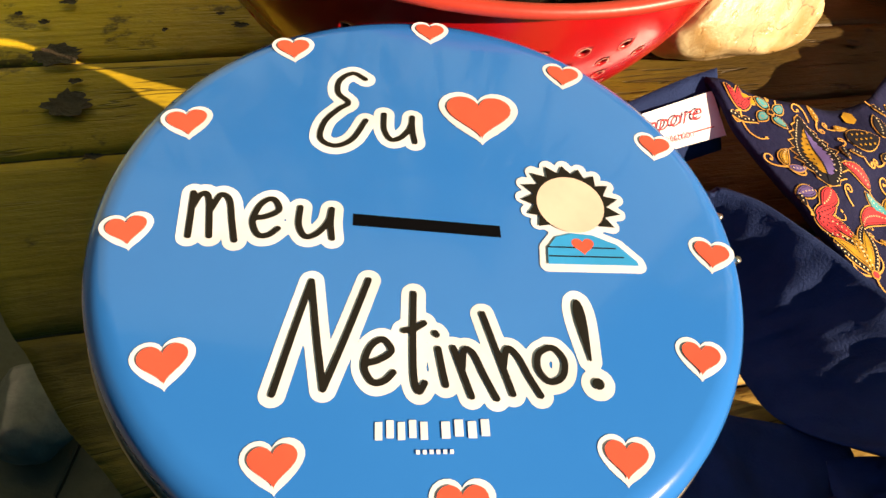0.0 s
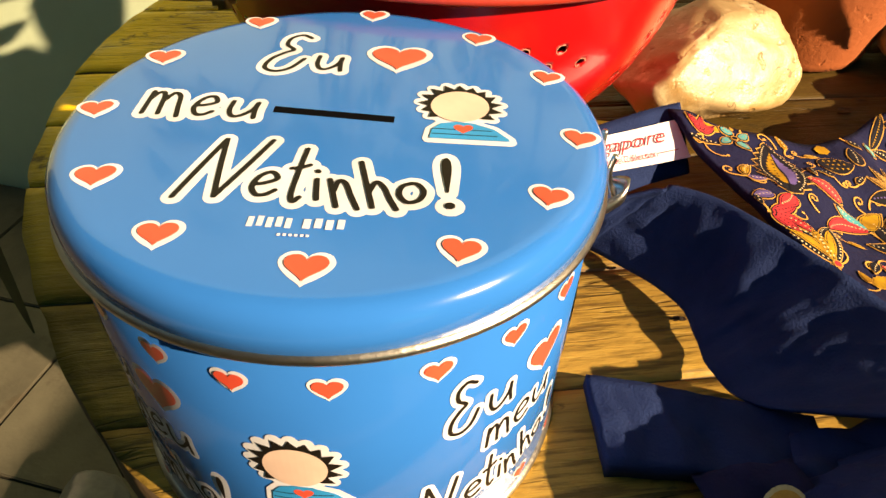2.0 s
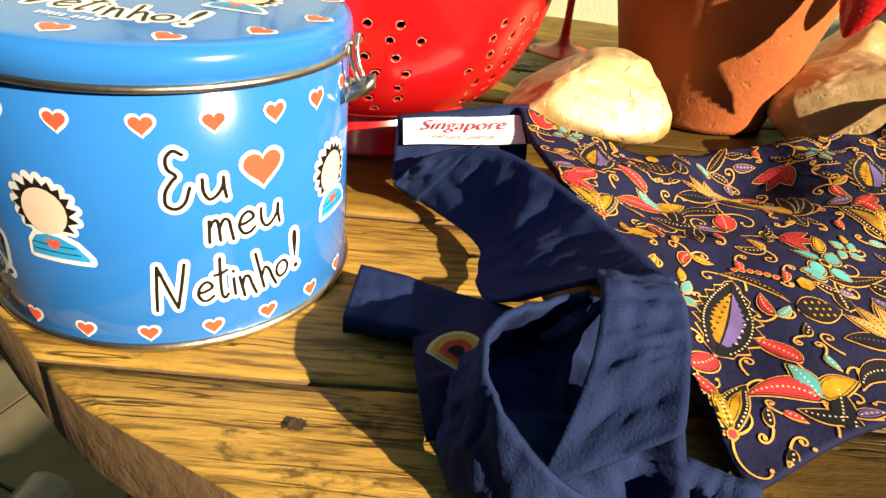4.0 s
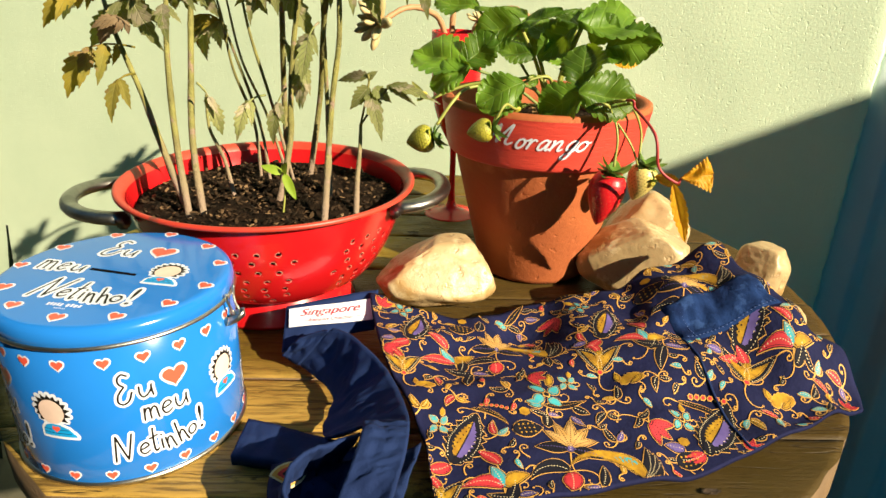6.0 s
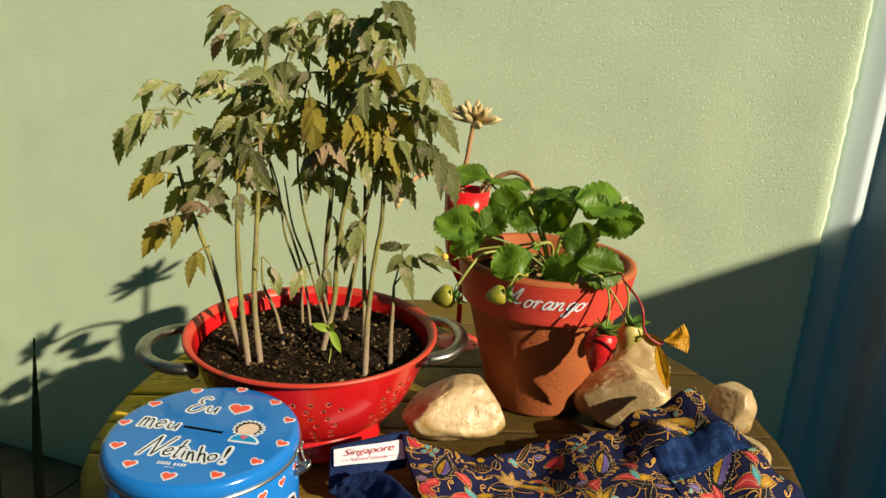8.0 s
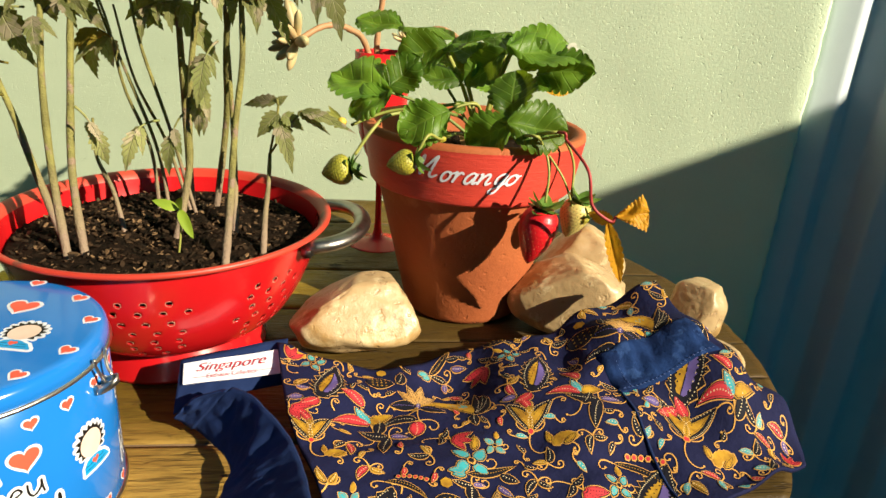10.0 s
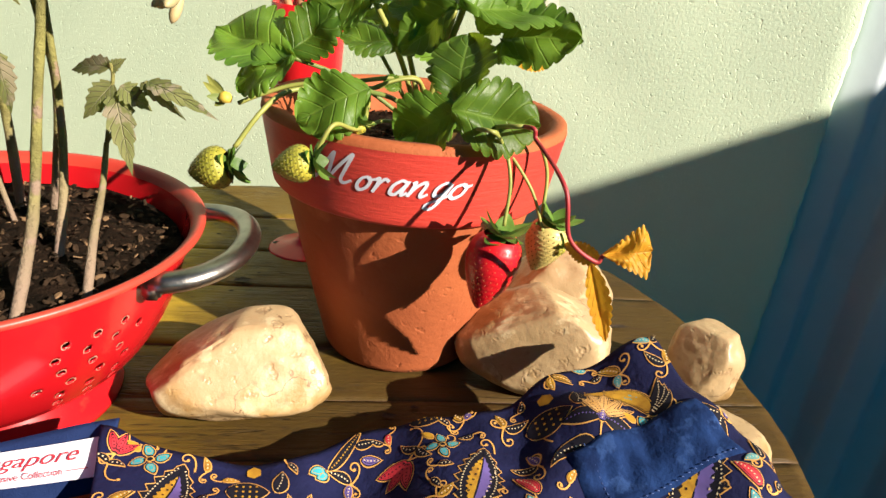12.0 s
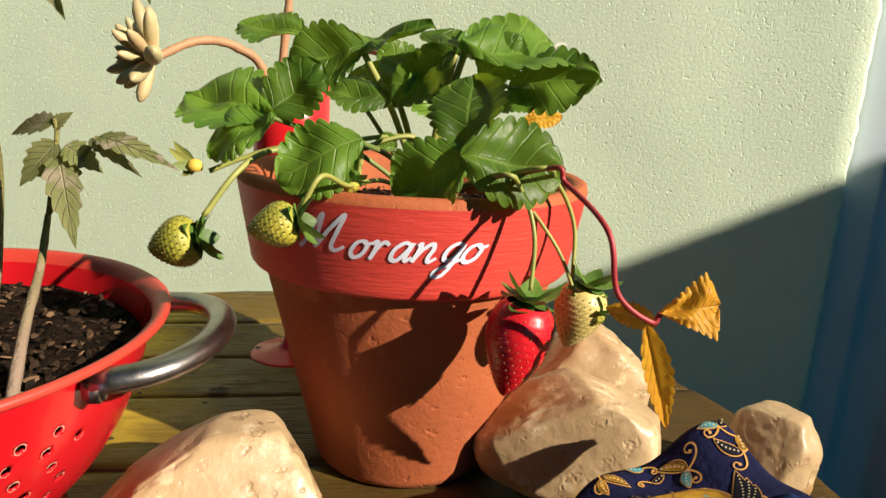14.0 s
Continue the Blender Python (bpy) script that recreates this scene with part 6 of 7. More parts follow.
# Plain navy straps: bands of cloth with some thickness.
def band(name, edge_a, edge_b, across=10, n=12, thick=0.0022, parent=apron, crease=0.0022, seed=0.0, material=None):
    a, b = curve_pts(edge_a, n), curve_pts(edge_b, n)
    bm = bmesh.new()
    rows = []
    for i, (p, q) in enumerate(zip(a, b)):
        rows.append([])
        for j in range(across + 1):
            t = j / across
            c = p.lerp(q, t)
            side = (q - p).normalized()
            ahead = (a[min(i + 1, len(a) - 1)] - a[max(i - 1, 0)]).normalized()
            nrm = side.cross(ahead)
            if nrm.z < 0:
                nrm = -nrm
            bulge = crease * (noise.noise(Vector((i * 0.16, t * 3.0, seed))) + 0.5 * noise.noise(Vector((i * 0.4, t * 7.0, seed + 3))))
            c = c + nrm.normalized() * (bulge * math.sin(math.pi * (0.1 + 0.8 * t)))
            c.z = max(c.z + table_z(c.y) * max(0.0, 1 - c.z / 0.05), table_z(c.y) + 0.0035)
            rows[-1].append((c, nrm.normalized()))
    up = [[bm.verts.new(c - origin) for c, _ in r] for r in rows]
    dn = [[bm.verts.new(c - origin - nrm * thick) for c, nrm in r] for r in rows]
    for i in range(len(rows) - 1):
        for j in range(across):
            bm.faces.new((up[i][j], up[i][j + 1], up[i + 1][j + 1], up[i + 1][j]))
            bm.faces.new((dn[i][j], dn[i + 1][j], dn[i + 1][j + 1], dn[i][j + 1]))
        bm.faces.new((up[i][0], up[i + 1][0], dn[i + 1][0], dn[i][0]))
        bm.faces.new((up[i + 1][across], up[i][across], dn[i][across], dn[i + 1][across]))
    for r in (0, -1):
        for j in range(across):
            bm.faces.new((up[r][j], up[r][j + 1], dn[r][j + 1], dn[r][j]))
    bmesh.ops.recalc_face_normals(bm, faces=bm.faces)
    return part(name, bm, material or M["navy"], parent, "plain navy cotton band")


collar = band("collar_band", [(0.126, 0.170, 0.0475), (0.110, 0.159, 0.0465), (0.085, 0.140, 0.0435), (0.060, 0.121, 0.0405)], [(0.136, 0.140, 0.026), (0.115, 0.127, 0.0235), (0.092, 0.107, 0.0205), (0.073, 0.090, 0.0165)], crease=0.0012)
band("strap", [(0.091, 0.090, 0.034), (0.115, 0.093, 0.044), (0.134, 0.092, 0.046), (0.156, 0.079, 0.046), (0.182, 0.061, 0.044), (0.199, 0.043, 0.044), (0.217, 0.019, 0.046), (0.228, -0.001, 0.050)],
     [(0.074, 0.090, 0.015), (0.084, 0.093, 0.008), (0.114, 0.080, 0.006), (0.134, 0.066, 0.005), (0.141, 0.048, 0.005), (0.146, 0.030, 0.006), (0.160, 0.010, 0.014), (0.196, -0.012, 0.046)], across=16, crease=0.004, seed=2.0)
band("strap", [(0.227, 0.002, 0.050), (0.232, -0.011, 0.050), (0.236, -0.026, 0.048), (0.238, -0.040, 0.045), (0.240, -0.062, 0.036), (0.240, -0.090, 0.012)],
     [(0.200, -0.010, 0.051), (0.205, -0.024, 0.052), (0.208, -0.041, 0.047), (0.208, -0.060, 0.036), (0.202, -0.080, 0.010)], across=14, crease=0.003, seed=7.0)
band("strap", [(0.200, -0.016, 0.046), (0.184, -0.035, 0.046), (0.177, -0.046, 0.046), (0.175, -0.060, 0.045), (0.180, -0.074, 0.042), (0.190, -0.084, 0.038), (0.205, -0.088, 0.030), (0.222, -0.082, 0.018)],
     [(0.178, -0.010, 0.012), (0.166, -0.020, 0.006), (0.160, -0.034, 0.004), (0.160, -0.052, 0.004), (0.168, -0.072, 0.004), (0.182, -0.088, 0.004), (0.203, -0.096, 0.004), (0.224, -0.090, 0.004)], across=12, crease=0.004, seed=8.0)
band("strap", [(0.206, -0.004, 0.040), (0.200, -0.030, 0.032), (0.204, -0.052, 0.022), (0.214, -0.066, 0.014)], [(0.190, -0.014, 0.010), (0.186, -0.036, 0.006), (0.192, -0.060, 0.005), (0.206, -0.074, 0.004)], crease=0.004, seed=12.0)
band("strap", [(0.096, 0.009, 0.012), (0.120, 0.011, 0.012), (0.146, 0.013, 0.010), (0.180, 0.010, 0.014)], [(0.107, -0.028, 0.010), (0.128, -0.024, 0.011), (0.152, -0.021, 0.009), (0.190, -0.030, 0.012)], thick=0.008, crease=0.003, seed=5.0)
band("strap", [(0.232, -0.078, 0.010), (0.252, -0.086, 0.012), (0.276, -0.078, 0.012)], [(0.236, -0.046, 0.016), (0.254, -0.050, 0.018), (0.270, -0.046, 0.014)], crease=0.007, seed=15.0)
band("strap", [(0.170, 0.000, 0.014), (0.170, -0.030, 0.016), (0.178, -0.060, 0.014), (0.190, -0.084, 0.006)], [(0.232, 0.010, 0.030), (0.238, -0.030, 0.028), (0.246, -0.062, 0.022), (0.250, -0.088, 0.006)], across=16, crease=0.014, seed=23.0)
tongue = band("lining", [(0.136, -0.022, 0.008), (0.148, -0.046, 0.010), (0.162, -0.068, 0.005)], [(0.166, -0.016, 0.020), (0.178, -0.036, 0.020), (0.186, -0.056, 0.010)], crease=0.003, seed=19.0, material=M["batik"])

for k, (r, m) in enumerate(((0.0125, M["cream"]), (0.0105, M["gold"]), (0.0070, M["crimson"]), (0.0035, M["ink"]))):
    bm = bmesh.new()
    ring = [bm.verts.new(Vector((0.161 + 0.75 * r * math.cos(i * 0.2618) + 0.25 * r * math.sin(i * 0.2618), -0.041 + r * math.sin(i * 0.2618), 0.0180 + 0.0004 * k - 0.28 * (0.161 - (0.161 + 0.75 * r * math.cos(i * 0.2618))) * -1 + 0.10 * r * math.sin(i * 0.2618))) - origin) for i in range(-2, 15)]
    bm.faces.new(ring)
    part("printed_shape", bm, m, tongue, smooth=False)

# Woven label on the collar.
label_bm = bmesh.new()
grid = []
LTL, LTR, LBL, LBR = Vector((0.0645, 0.1185, 0.0385)), Vector((0.1235, 0.1585, 0.0420)), Vector((0.0710, 0.1065, 0.0280)), Vector((0.1335, 0.1420, 0.0315))
LN = (LTR - LTL).cross(LTL - LBL).normalized()
LN = LN if LN.z > 0 else -LN


def on_label(s, t, lift):
    p = LTL.lerp(LTR, s).lerp(LBL.lerp(LBR, s), t)
    return p + LN * (lift + 0.0016 + 0.0006 * math.sin(s * 7)) - origin


for i in range(21):
    grid.append([label_bm.verts.new(on_label(i / 20, j / 6, 0.0004)) for j in range(7)])
for i in range(20):
    for j in range(6):
        label_bm.faces.new((grid[i][j], grid[i][j + 1], grid[i + 1][j + 1], grid[i + 1][j]))
bmesh.ops.recalc_face_normals(label_bm, faces=label_bm.faces)
tag = part("label", label_bm, M["white"], collar, "white woven label with red words")
for name, text, x0, x1, t0, t1, grow in (("label_word", "Singapore", 0.15, 0.86, 0.14, 0.62, 0.00012), ("label_word", "Exclusive Collection", 0.25, 0.76, 0.66, 0.84, 0.00004)):
    bm = letter(text, 0.0, 0.0, 1.0, 1.0, -0.002 if text == "Singapore" else 0.0, 0.10 if text == "Singapore" else 0.0)
    for v in bm.verts:
        v.co = on_label(x0 + (x1 - x0) * (v.co.x + 0.5), t1 + (t0 - t1) * (v.co.y + 0.5), 0.0016)
    part(name, bm, M["label_red"], tag, smooth=False)
for s0, s1 in ((0.10, 0.24), (0.77, 0.93)):
    bm = bmesh.new()
    bm.faces.new([bm.verts.new(on_label(a, b, 0.0009)) for a, b in ((s0, 0.74), (s1, 0.74), (s1, 0.76), (s0, 0.76))])
    part("label_line", bm, M["label_red"], tag, smooth=False)

# ---- tomato plants in the colander ----
tomato = thing("tomato_plants", "tall spindly tomato plants with dusty drooping leaves", "plant", (COL.x, COL.y, 0.098))
tom_at = Vector((COL.x, COL.y, 0.098))


leaf_spots = []


def stem(ctrl, r):
    if len(ctrl) > 4:
        leaf_spots.extend(curve_pts(ctrl, 4)[8:])
    pts = [p - tom_at for p in curve_pts(ctrl, 10)]
    n = len(pts)
    radii = [0.64 * r * (1.12 - 0.55 * i / n) * (1 + 0.10 * math.exp(-((i % 10) - 5) ** 2 / 1.5)) for i in range(n)]
    part("stem", tube(bmesh.new(), pts, radii, 10), M["tom_stem"], tomato)


def tomato_leaf(base, tip, seed, kind):
    """A compound leaf: a stalk with two or three pairs of toothed leaflets and one at the end."""
    rnd = random.Random(100 + seed)
    base, tip = Vector(base) - tom_at, Vector(tip) - tom_at
    ax = tip - base
    length = max(ax.length, 0.03)
    ax.normalize()
    bm = bmesh.new()
    sag = 0.12 * length
    stalk = [base + ax * (length * t) + Vector((0, 0, sag * math.sin(math.pi * t) - sag * 0.6 * t * t)) for t in (0, 0.2, 0.4, 0.6, 0.75)]
    tube(bm, stalk, [0.0011, 0.0010, 0.0009, 0.0007, 0.0005], 6)
    side = ax.cross(Vector((0, 0, 1)))
    side = side.normalized() if side.length > 0.1 else Vector((1, 0, 0))
    face = (Vector((0.50, -0.75, 0.42)) + Vector((rnd.uniform(-0.5, 0.5), rnd.uniform(-0.3, 0.3), rnd.uniform(-0.3, 0.3)))).normalized()
    size = min(0.050, max(0.034, length * 0.85))
    end = stalk[-1]
    down = Vector((0, 0, -1))
    blade(bm, end, end + (ax * 0.55 + down * rnd.uniform(0.45, 1.1)).normalized() * size, size * 0.21, face, 6, 0.42, 0.40, 0.16, "lance", 0.0, 24, 4, seed)
    for k, t in ((1, 0.7), (2, 0.85), (3, 1.0)) if length > 0.035 else ((3, 0.9),):
        for s in (-1, 1):
            if rnd.random() < 0.12:
                continue
            d = (side * s * rnd.uniform(0.6, 1.0) + ax * rnd.uniform(0.2, 0.6) + down * rnd.uniform(0.45, 1.2)).normalized()
            l = size * t * rnd.uniform(0.55, 0.95)
            f = (face + side * s * 0.3).normalized()
            blade(bm, stalk[k], stalk[k] + d * l, l * 0.19, f, 6, 0.42, 0.40, 0.16, "lance", 0.0, 22, 4, seed + s + k * 5)
    ob = part("leaf", bm, (M["tom_leaf"], M["tom_yellow"], M["tom_dry"])[kind], tomato)
    if kind:
        tagged(ob, ("", "yellowing leaf", "dry mauve leaf")[kind])


# ---- tomato plants ----
stem([(-0.0370, 0.1260, 0.0930), (-0.0576, 0.1432, 0.1682), (-0.0729, 0.1619, 0.2368), (-0.0813, 0.1793, 0.2945), (-0.0919, 0.1887, 0.3288)], 0.0046)
stem([(-0.0280, 0.1340, 0.0930), (-0.0475, 0.1523, 0.1669), (-0.0577, 0.1740, 0.2362), (-0.0655, 0.1928, 0.2944), (-0.0690, 0.2061, 0.3658), (-0.0661, 0.2155, 0.4361)], 0.0046)
stem([(-0.0550, 0.1480, 0.0930), (-0.0955, 0.1619, 0.1685), (-0.1157, 0.1711, 0.2023), (-0.1479, 0.1821, 0.2542), (-0.1695, 0.1930, 0.2951)], 0.0046)
stem([(-0.0250, 0.1790, 0.0930), (-0.0473, 0.1943, 0.1392), (-0.0696, 0.2043, 0.1666), (-0.0779, 0.2142, 0.1969)], 0.0030)
stem([(0.0110, 0.1870, 0.0930), (0.0169, 0.2084, 0.1598), (0.0156, 0.2159, 0.1978), (0.0192, 0.2200, 0.2498), (0.0313, 0.2248, 0.3318), (0.0404, 0.2276, 0.4088), (0.0311, 0.2292, 0.4641)], 0.0046)
stem([(-0.0300, 0.2440, 0.0930), (-0.0454, 0.2533, 0.1630), (-0.0579, 0.2371, 0.2355), (-0.0705, 0.2274, 0.2888), (-0.0895, 0.2296, 0.3628)], 0.0024)
stem([(-0.0000, 0.2460, 0.0930), (-0.0226, 0.2412, 0.1915), (-0.0340, 0.2270, 0.2672), (-0.0371, 0.2253, 0.3307), (-0.0251, 0.2271, 0.4042)], 0.0024)
stem([(-0.0420, 0.2440, 0.0930), (-0.0493, 0.2492, 0.1636), (-0.0623, 0.2386, 0.2208), (-0.0626, 0.2264, 0.2768), (-0.0807, 0.2266, 0.3263)], 0.0024)
stem([(-0.0110, 0.2540, 0.0930), (-0.0399, 0.2600, 0.1692), (-0.0521, 0.2400, 0.2288), (-0.0568, 0.2289, 0.2901)], 0.0024)
stem([(0.0790, 0.1580, 0.1030), (0.0680, 0.1850, 0.1350), (0.0633, 0.1980, 0.1584), (0.0632, 0.2090, 0.2074), (0.0688, 0.2142, 0.2579), (0.0681, 0.2182, 0.3064), (0.0685, 0.2248, 0.3767), (0.0765, 0.2272, 0.4446)], 0.0046)
stem([(0.0520, 0.2170, 0.1000), (0.0360, 0.2480, 0.1475), (0.0290, 0.2600, 0.2034), (0.0300, 0.2550, 0.3000)], 0.0044)
stem([(0.093, 0.192, 0.100), (0.084, 0.214, 0.132), (0.078, 0.232, 0.155), (0.073, 0.245, 0.178)], 0.0040)
stem([(-0.0290, 0.2750, 0.0930), (-0.0279, 0.2731, 0.1892), (0.0025, 0.2305, 0.2969), (-0.0036, 0.2325, 0.3700), (-0.0035, 0.2351, 0.4516)], 0.0046)
stem([(-0.0090, 0.2810, 0.0930), (0.0110, 0.2786, 0.1939), (0.0473, 0.2308, 0.2833), (0.0673, 0.2326, 0.3347), (0.0934, 0.2343, 0.3726)], 0.0046)
tomato_leaf((-0.1495, 0.2103, 0.3649), (-0.2231, 0.2042, 0.3871), 0, 0)
tomato_leaf((-0.1169, 0.1567, 0.3585), (-0.1686, 0.1181, 0.3535), 1, 0)
tomato_leaf((-0.1586, 0.1829, 0.3533), (-0.2359, 0.1670, 0.3239), 2, 0)
tomato_leaf((-0.1591, 0.2155, 0.3161), (-0.2197, 0.1952, 0.2924), 3, 0)
tomato_leaf((-0.1342, 0.2162, 0.2829), (-0.1847, 0.2002, 0.2628), 4, 0)
tomato_leaf((-0.1441, 0.2014, 0.2378), (-0.1921, 0.1598, 0.2299), 5, 1)
tomato_leaf((-0.0846, 0.1359, 0.2652), (-0.1198, 0.1417, 0.2715), 6, 2)
tomato_leaf((-0.0996, 0.1499, 0.2231), (-0.1014, 0.1262, 0.2164), 7, 1)
tomato_leaf((-0.1099, 0.2265, 0.3361), (-0.0997, 0.2268, 0.2920), 8, 0)
tomato_leaf((-0.0925, 0.2006, 0.3429), (-0.1231, 0.2024, 0.3274), 9, 0)
tomato_leaf((-0.0869, 0.2138, 0.3362), (-0.0525, 0.2179, 0.3250), 10, 0)
tomato_leaf((-0.0990, 0.2015, 0.3990), (-0.1427, 0.2026, 0.3930), 11, 0)
tomato_leaf((-0.1074, 0.2256, 0.4341), (-0.1382, 0.2265, 0.4353), 12, 2)
tomato_leaf((-0.1022, 0.2288, 0.4462), (-0.1117, 0.2274, 0.4574), 13, 1)
tomato_leaf((-0.0793, 0.2143, 0.4180), (-0.0543, 0.2128, 0.4535), 14, 0)
tomato_leaf((-0.0513, 0.2020, 0.3851), (-0.0561, 0.1830, 0.4106), 15, 0)
tomato_leaf((-0.0315, 0.2142, 0.3980), (-0.0555, 0.2090, 0.3757), 16, 0)
tomato_leaf((-0.0092, 0.1981, 0.3885), (0.0034, 0.1906, 0.3383), 17, 1)
tomato_leaf((-0.0013, 0.2200, 0.4001), (-0.0268, 0.2118, 0.4041), 18, 0)
tomato_leaf((0.0001, 0.2298, 0.4117), (0.0280, 0.2289, 0.3729), 19, 0)
tomato_leaf((0.0098, 0.2230, 0.4238), (-0.0153, 0.2202, 0.4458), 20, 0)
tomato_leaf((-0.0005, 0.2293, 0.4459), (-0.0160, 0.2269, 0.4685), 21, 0)
tomato_leaf((0.0230, 0.2340, 0.4530), (0.0079, 0.2311, 0.4660), 22, 0)
tomato_leaf((0.0310, 0.2310, 0.4477), (0.0561, 0.2333, 0.4574), 23, 0)
tomato_leaf((0.0642, 0.2137, 0.4326), (0.0786, 0.2228, 0.4617), 24, 0)
tomato_leaf((0.0665, 0.2257, 0.4107), (0.0916, 0.2266, 0.4192), 25, 0)
tomato_leaf((0.0859, 0.2107, 0.3901), (0.1321, 0.2074, 0.4112), 26, 0)
tomato_leaf((0.0887, 0.2201, 0.3843), (0.1345, 0.2256, 0.3643), 27, 0)
tomato_leaf((0.0831, 0.2196, 0.3782), (0.1019, 0.2238, 0.3682), 28, 0)
tomato_leaf((0.0928, 0.2321, 0.3433), (0.1190, 0.2343, 0.3352), 29, 0)
tomato_leaf((0.0955, 0.2244, 0.3473), (0.1463, 0.2230, 0.3160), 30, 0)
tomato_leaf((0.0684, 0.2265, 0.3650), (0.0549, 0.2265, 0.3489), 31, 0)
tomato_leaf((0.0702, 0.2090, 0.3433), (0.0885, 0.2139, 0.3418), 32, 0)
tomato_leaf((0.0282, 0.2290, 0.3670), (0.0176, 0.2287, 0.3249), 33, 1)
tomato_leaf((0.0186, 0.1965, 0.3393), (-0.0112, 0.1986, 0.3151), 34, 0)
tomato_leaf((-0.0038, 0.1900, 0.3140), (0.0233, 0.1933, 0.3430), 35, 2)
tomato_leaf((0.0455, 0.2252, 0.3027), (0.0950, 0.2283, 0.3080), 36, 0)
tomato_leaf((-0.0023, 0.2028, 0.2051), (-0.0126, 0.1787, 0.1959), 44, 0)
tomato_leaf((0.0075, 0.2226, 0.2541), (0.0190, 0.2328, 0.2125), 45, 0)
tomato_leaf((0.0377, 0.2173, 0.2466), (0.0316, 0.2103, 0.2248), 46, 0)
tomato_leaf((-0.0319, 0.1470, 0.2217), (-0.0259, 0.1591, 0.1994), 47, 0)
tomato_leaf((-0.0475, 0.1846, 0.3688), (-0.0655, 0.1684, 0.3538), 48, 0)
tomato_leaf((-0.0521, 0.2266, 0.3478), (-0.0650, 0.2246, 0.3621), 49, 0)
tomato_leaf((0.0086, 0.2279, 0.3773), (0.0022, 0.2285, 0.3497), 50, 0)
tomato_leaf((-0.0518, 0.2259, 0.4139), (-0.0394, 0.2278, 0.4380), 51, 0)
tomato_leaf((-0.0163, 0.2100, 0.4387), (-0.0279, 0.2072, 0.4545), 52, 0)
tomato_leaf((-0.0645, 0.2013, 0.3899), (-0.0927, 0.2020, 0.3819), 53, 0)
tomato_leaf((0.0435, 0.2220, 0.3919), (0.0622, 0.2222, 0.3991), 54, 0)
tomato_leaf((0.0344, 0.2314, 0.3496), (0.0547, 0.2325, 0.3273), 55, 1)
tomato_leaf((-0.0467, 0.2293, 0.3726), (-0.0525, 0.2274, 0.3353), 56, 0)
tomato_leaf((-0.0085, 0.2226, 0.3582), (-0.0005, 0.2218, 0.3226), 57, 2)
tomato_leaf((-0.1044, 0.2068, 0.3195), (-0.1215, 0.1945, 0.3097), 58, 0)
tomato_leaf((-0.0552, 0.2081, 0.3184), (-0.0664, 0.1922, 0.3098), 59, 0)
tomato_leaf((0.0162, 0.2243, 0.4071), (0.0398, 0.2274, 0.4258), 60, 0)
tomato_leaf((0.0123, 0.2150, 0.2108), (0.0084, 0.2028, 0.1936), 62, 0)
tomato_leaf((0.0596, 0.1964, 0.2726), (0.0585, 0.1722, 0.2534), 63, 0)
rnd = random.Random(33)
for k, p in enumerate(leaf_spots):
    if p.z < 0.245 or p.z > 0.455 or p.x > (0.075 if p.z > 0.30 else 0.02) or rnd.random() < (0.10 if p.z > 0.30 else 0.60):
        continue
    for side in range(2 if p.z > 0.33 and rnd.random() < 0.55 else 1):
        a, l = rnd.uniform(0, 6.28), rnd.uniform(0.030, 0.066)
        tomato_leaf(p, p + Vector((l * math.cos(a), 0.6 * l * math.sin(a), rnd.uniform(-0.015, 0.035))), 200 + 2 * k + side, 1 if rnd.random() < 0.28 else 0)
# The short plant near the rim carries a few single leaflets.
for k, (base, tip, half, kind) in enumerate((
    ((0.081, 0.245, 0.223), (0.039, 0.255, 0.218), 0.009, 0),
    ((0.082, 0.245, 0.214), (0.067, 0.233, 0.194), 0.01, 0),
    ((0.082, 0.245, 0.209), (0.107, 0.221, 0.174), 0.0105, 0),
    ((0.086, 0.245, 0.213), (0.105, 0.245, 0.203), 0.009, 0),
    ((0.1, 0.245, 0.217), (0.133, 0.233, 0.207), 0.0055, 0),
    ((0.104, 0.245, 0.218), (0.157, 0.221, 0.216), 0.0075, 0),
    ((0.08, 0.245, 0.221), (0.09, 0.245, 0.229), 0.005, 0),
)):
    bm = bmesh.new()
    blade(bm, Vector(base) - tom_at, Vector(tip) - tom_at, half * 0.8, (0.45, -0.7, 0.55), 6, 0.36, 0.25, 0.14, "lance", 0.0, 24, 3, k * 1.7)
    part("leaf", bm, M["tom_leaf"], tomato)
for ctrl in ([(0.073, 0.245, 0.178), (0.079, 0.245, 0.204), (0.082, 0.245, 0.219), (0.081, 0.245, 0.225)], [(0.072, 0.245, 0.176), (0.088, 0.245, 0.199), (0.104, 0.245, 0.218)]):
    part("stem", tube(bmesh.new(), [p - tom_at for p in curve_pts(ctrl, 8)], 0.0011, 8), M["tom_stem"], tomato)
# Small bright seedling between the stems.
sprout = thing("seedling", "small bright green seedling in the dark soil", "plant", (0.034, 0.164, 0.106))
bm = tube(bmesh.new(), curve_pts([(0, 0, 0), (0.001, 0.004, 0.022), (-0.002, 0.008, 0.040)], 6), 0.0009, 6)
part("stem", bm, M["lime"], sprout)
for bx, tx, tz in ((-0.002, -0.020, 0.045), (-0.001, 0.014, 0.018), (-0.001, 0.006, 0.050)):
    bm = bmesh.new()
    blade(bm, (bx, 0.007, 0.038), (tx, 0.0, tz), 0.0042, (0.2, -0.8, 0.6), 2, 0.0, 0.15, 0.3, "oval", 0, 10, 2, bx)
    part("leaf", bm, M["sprout"], sprout)

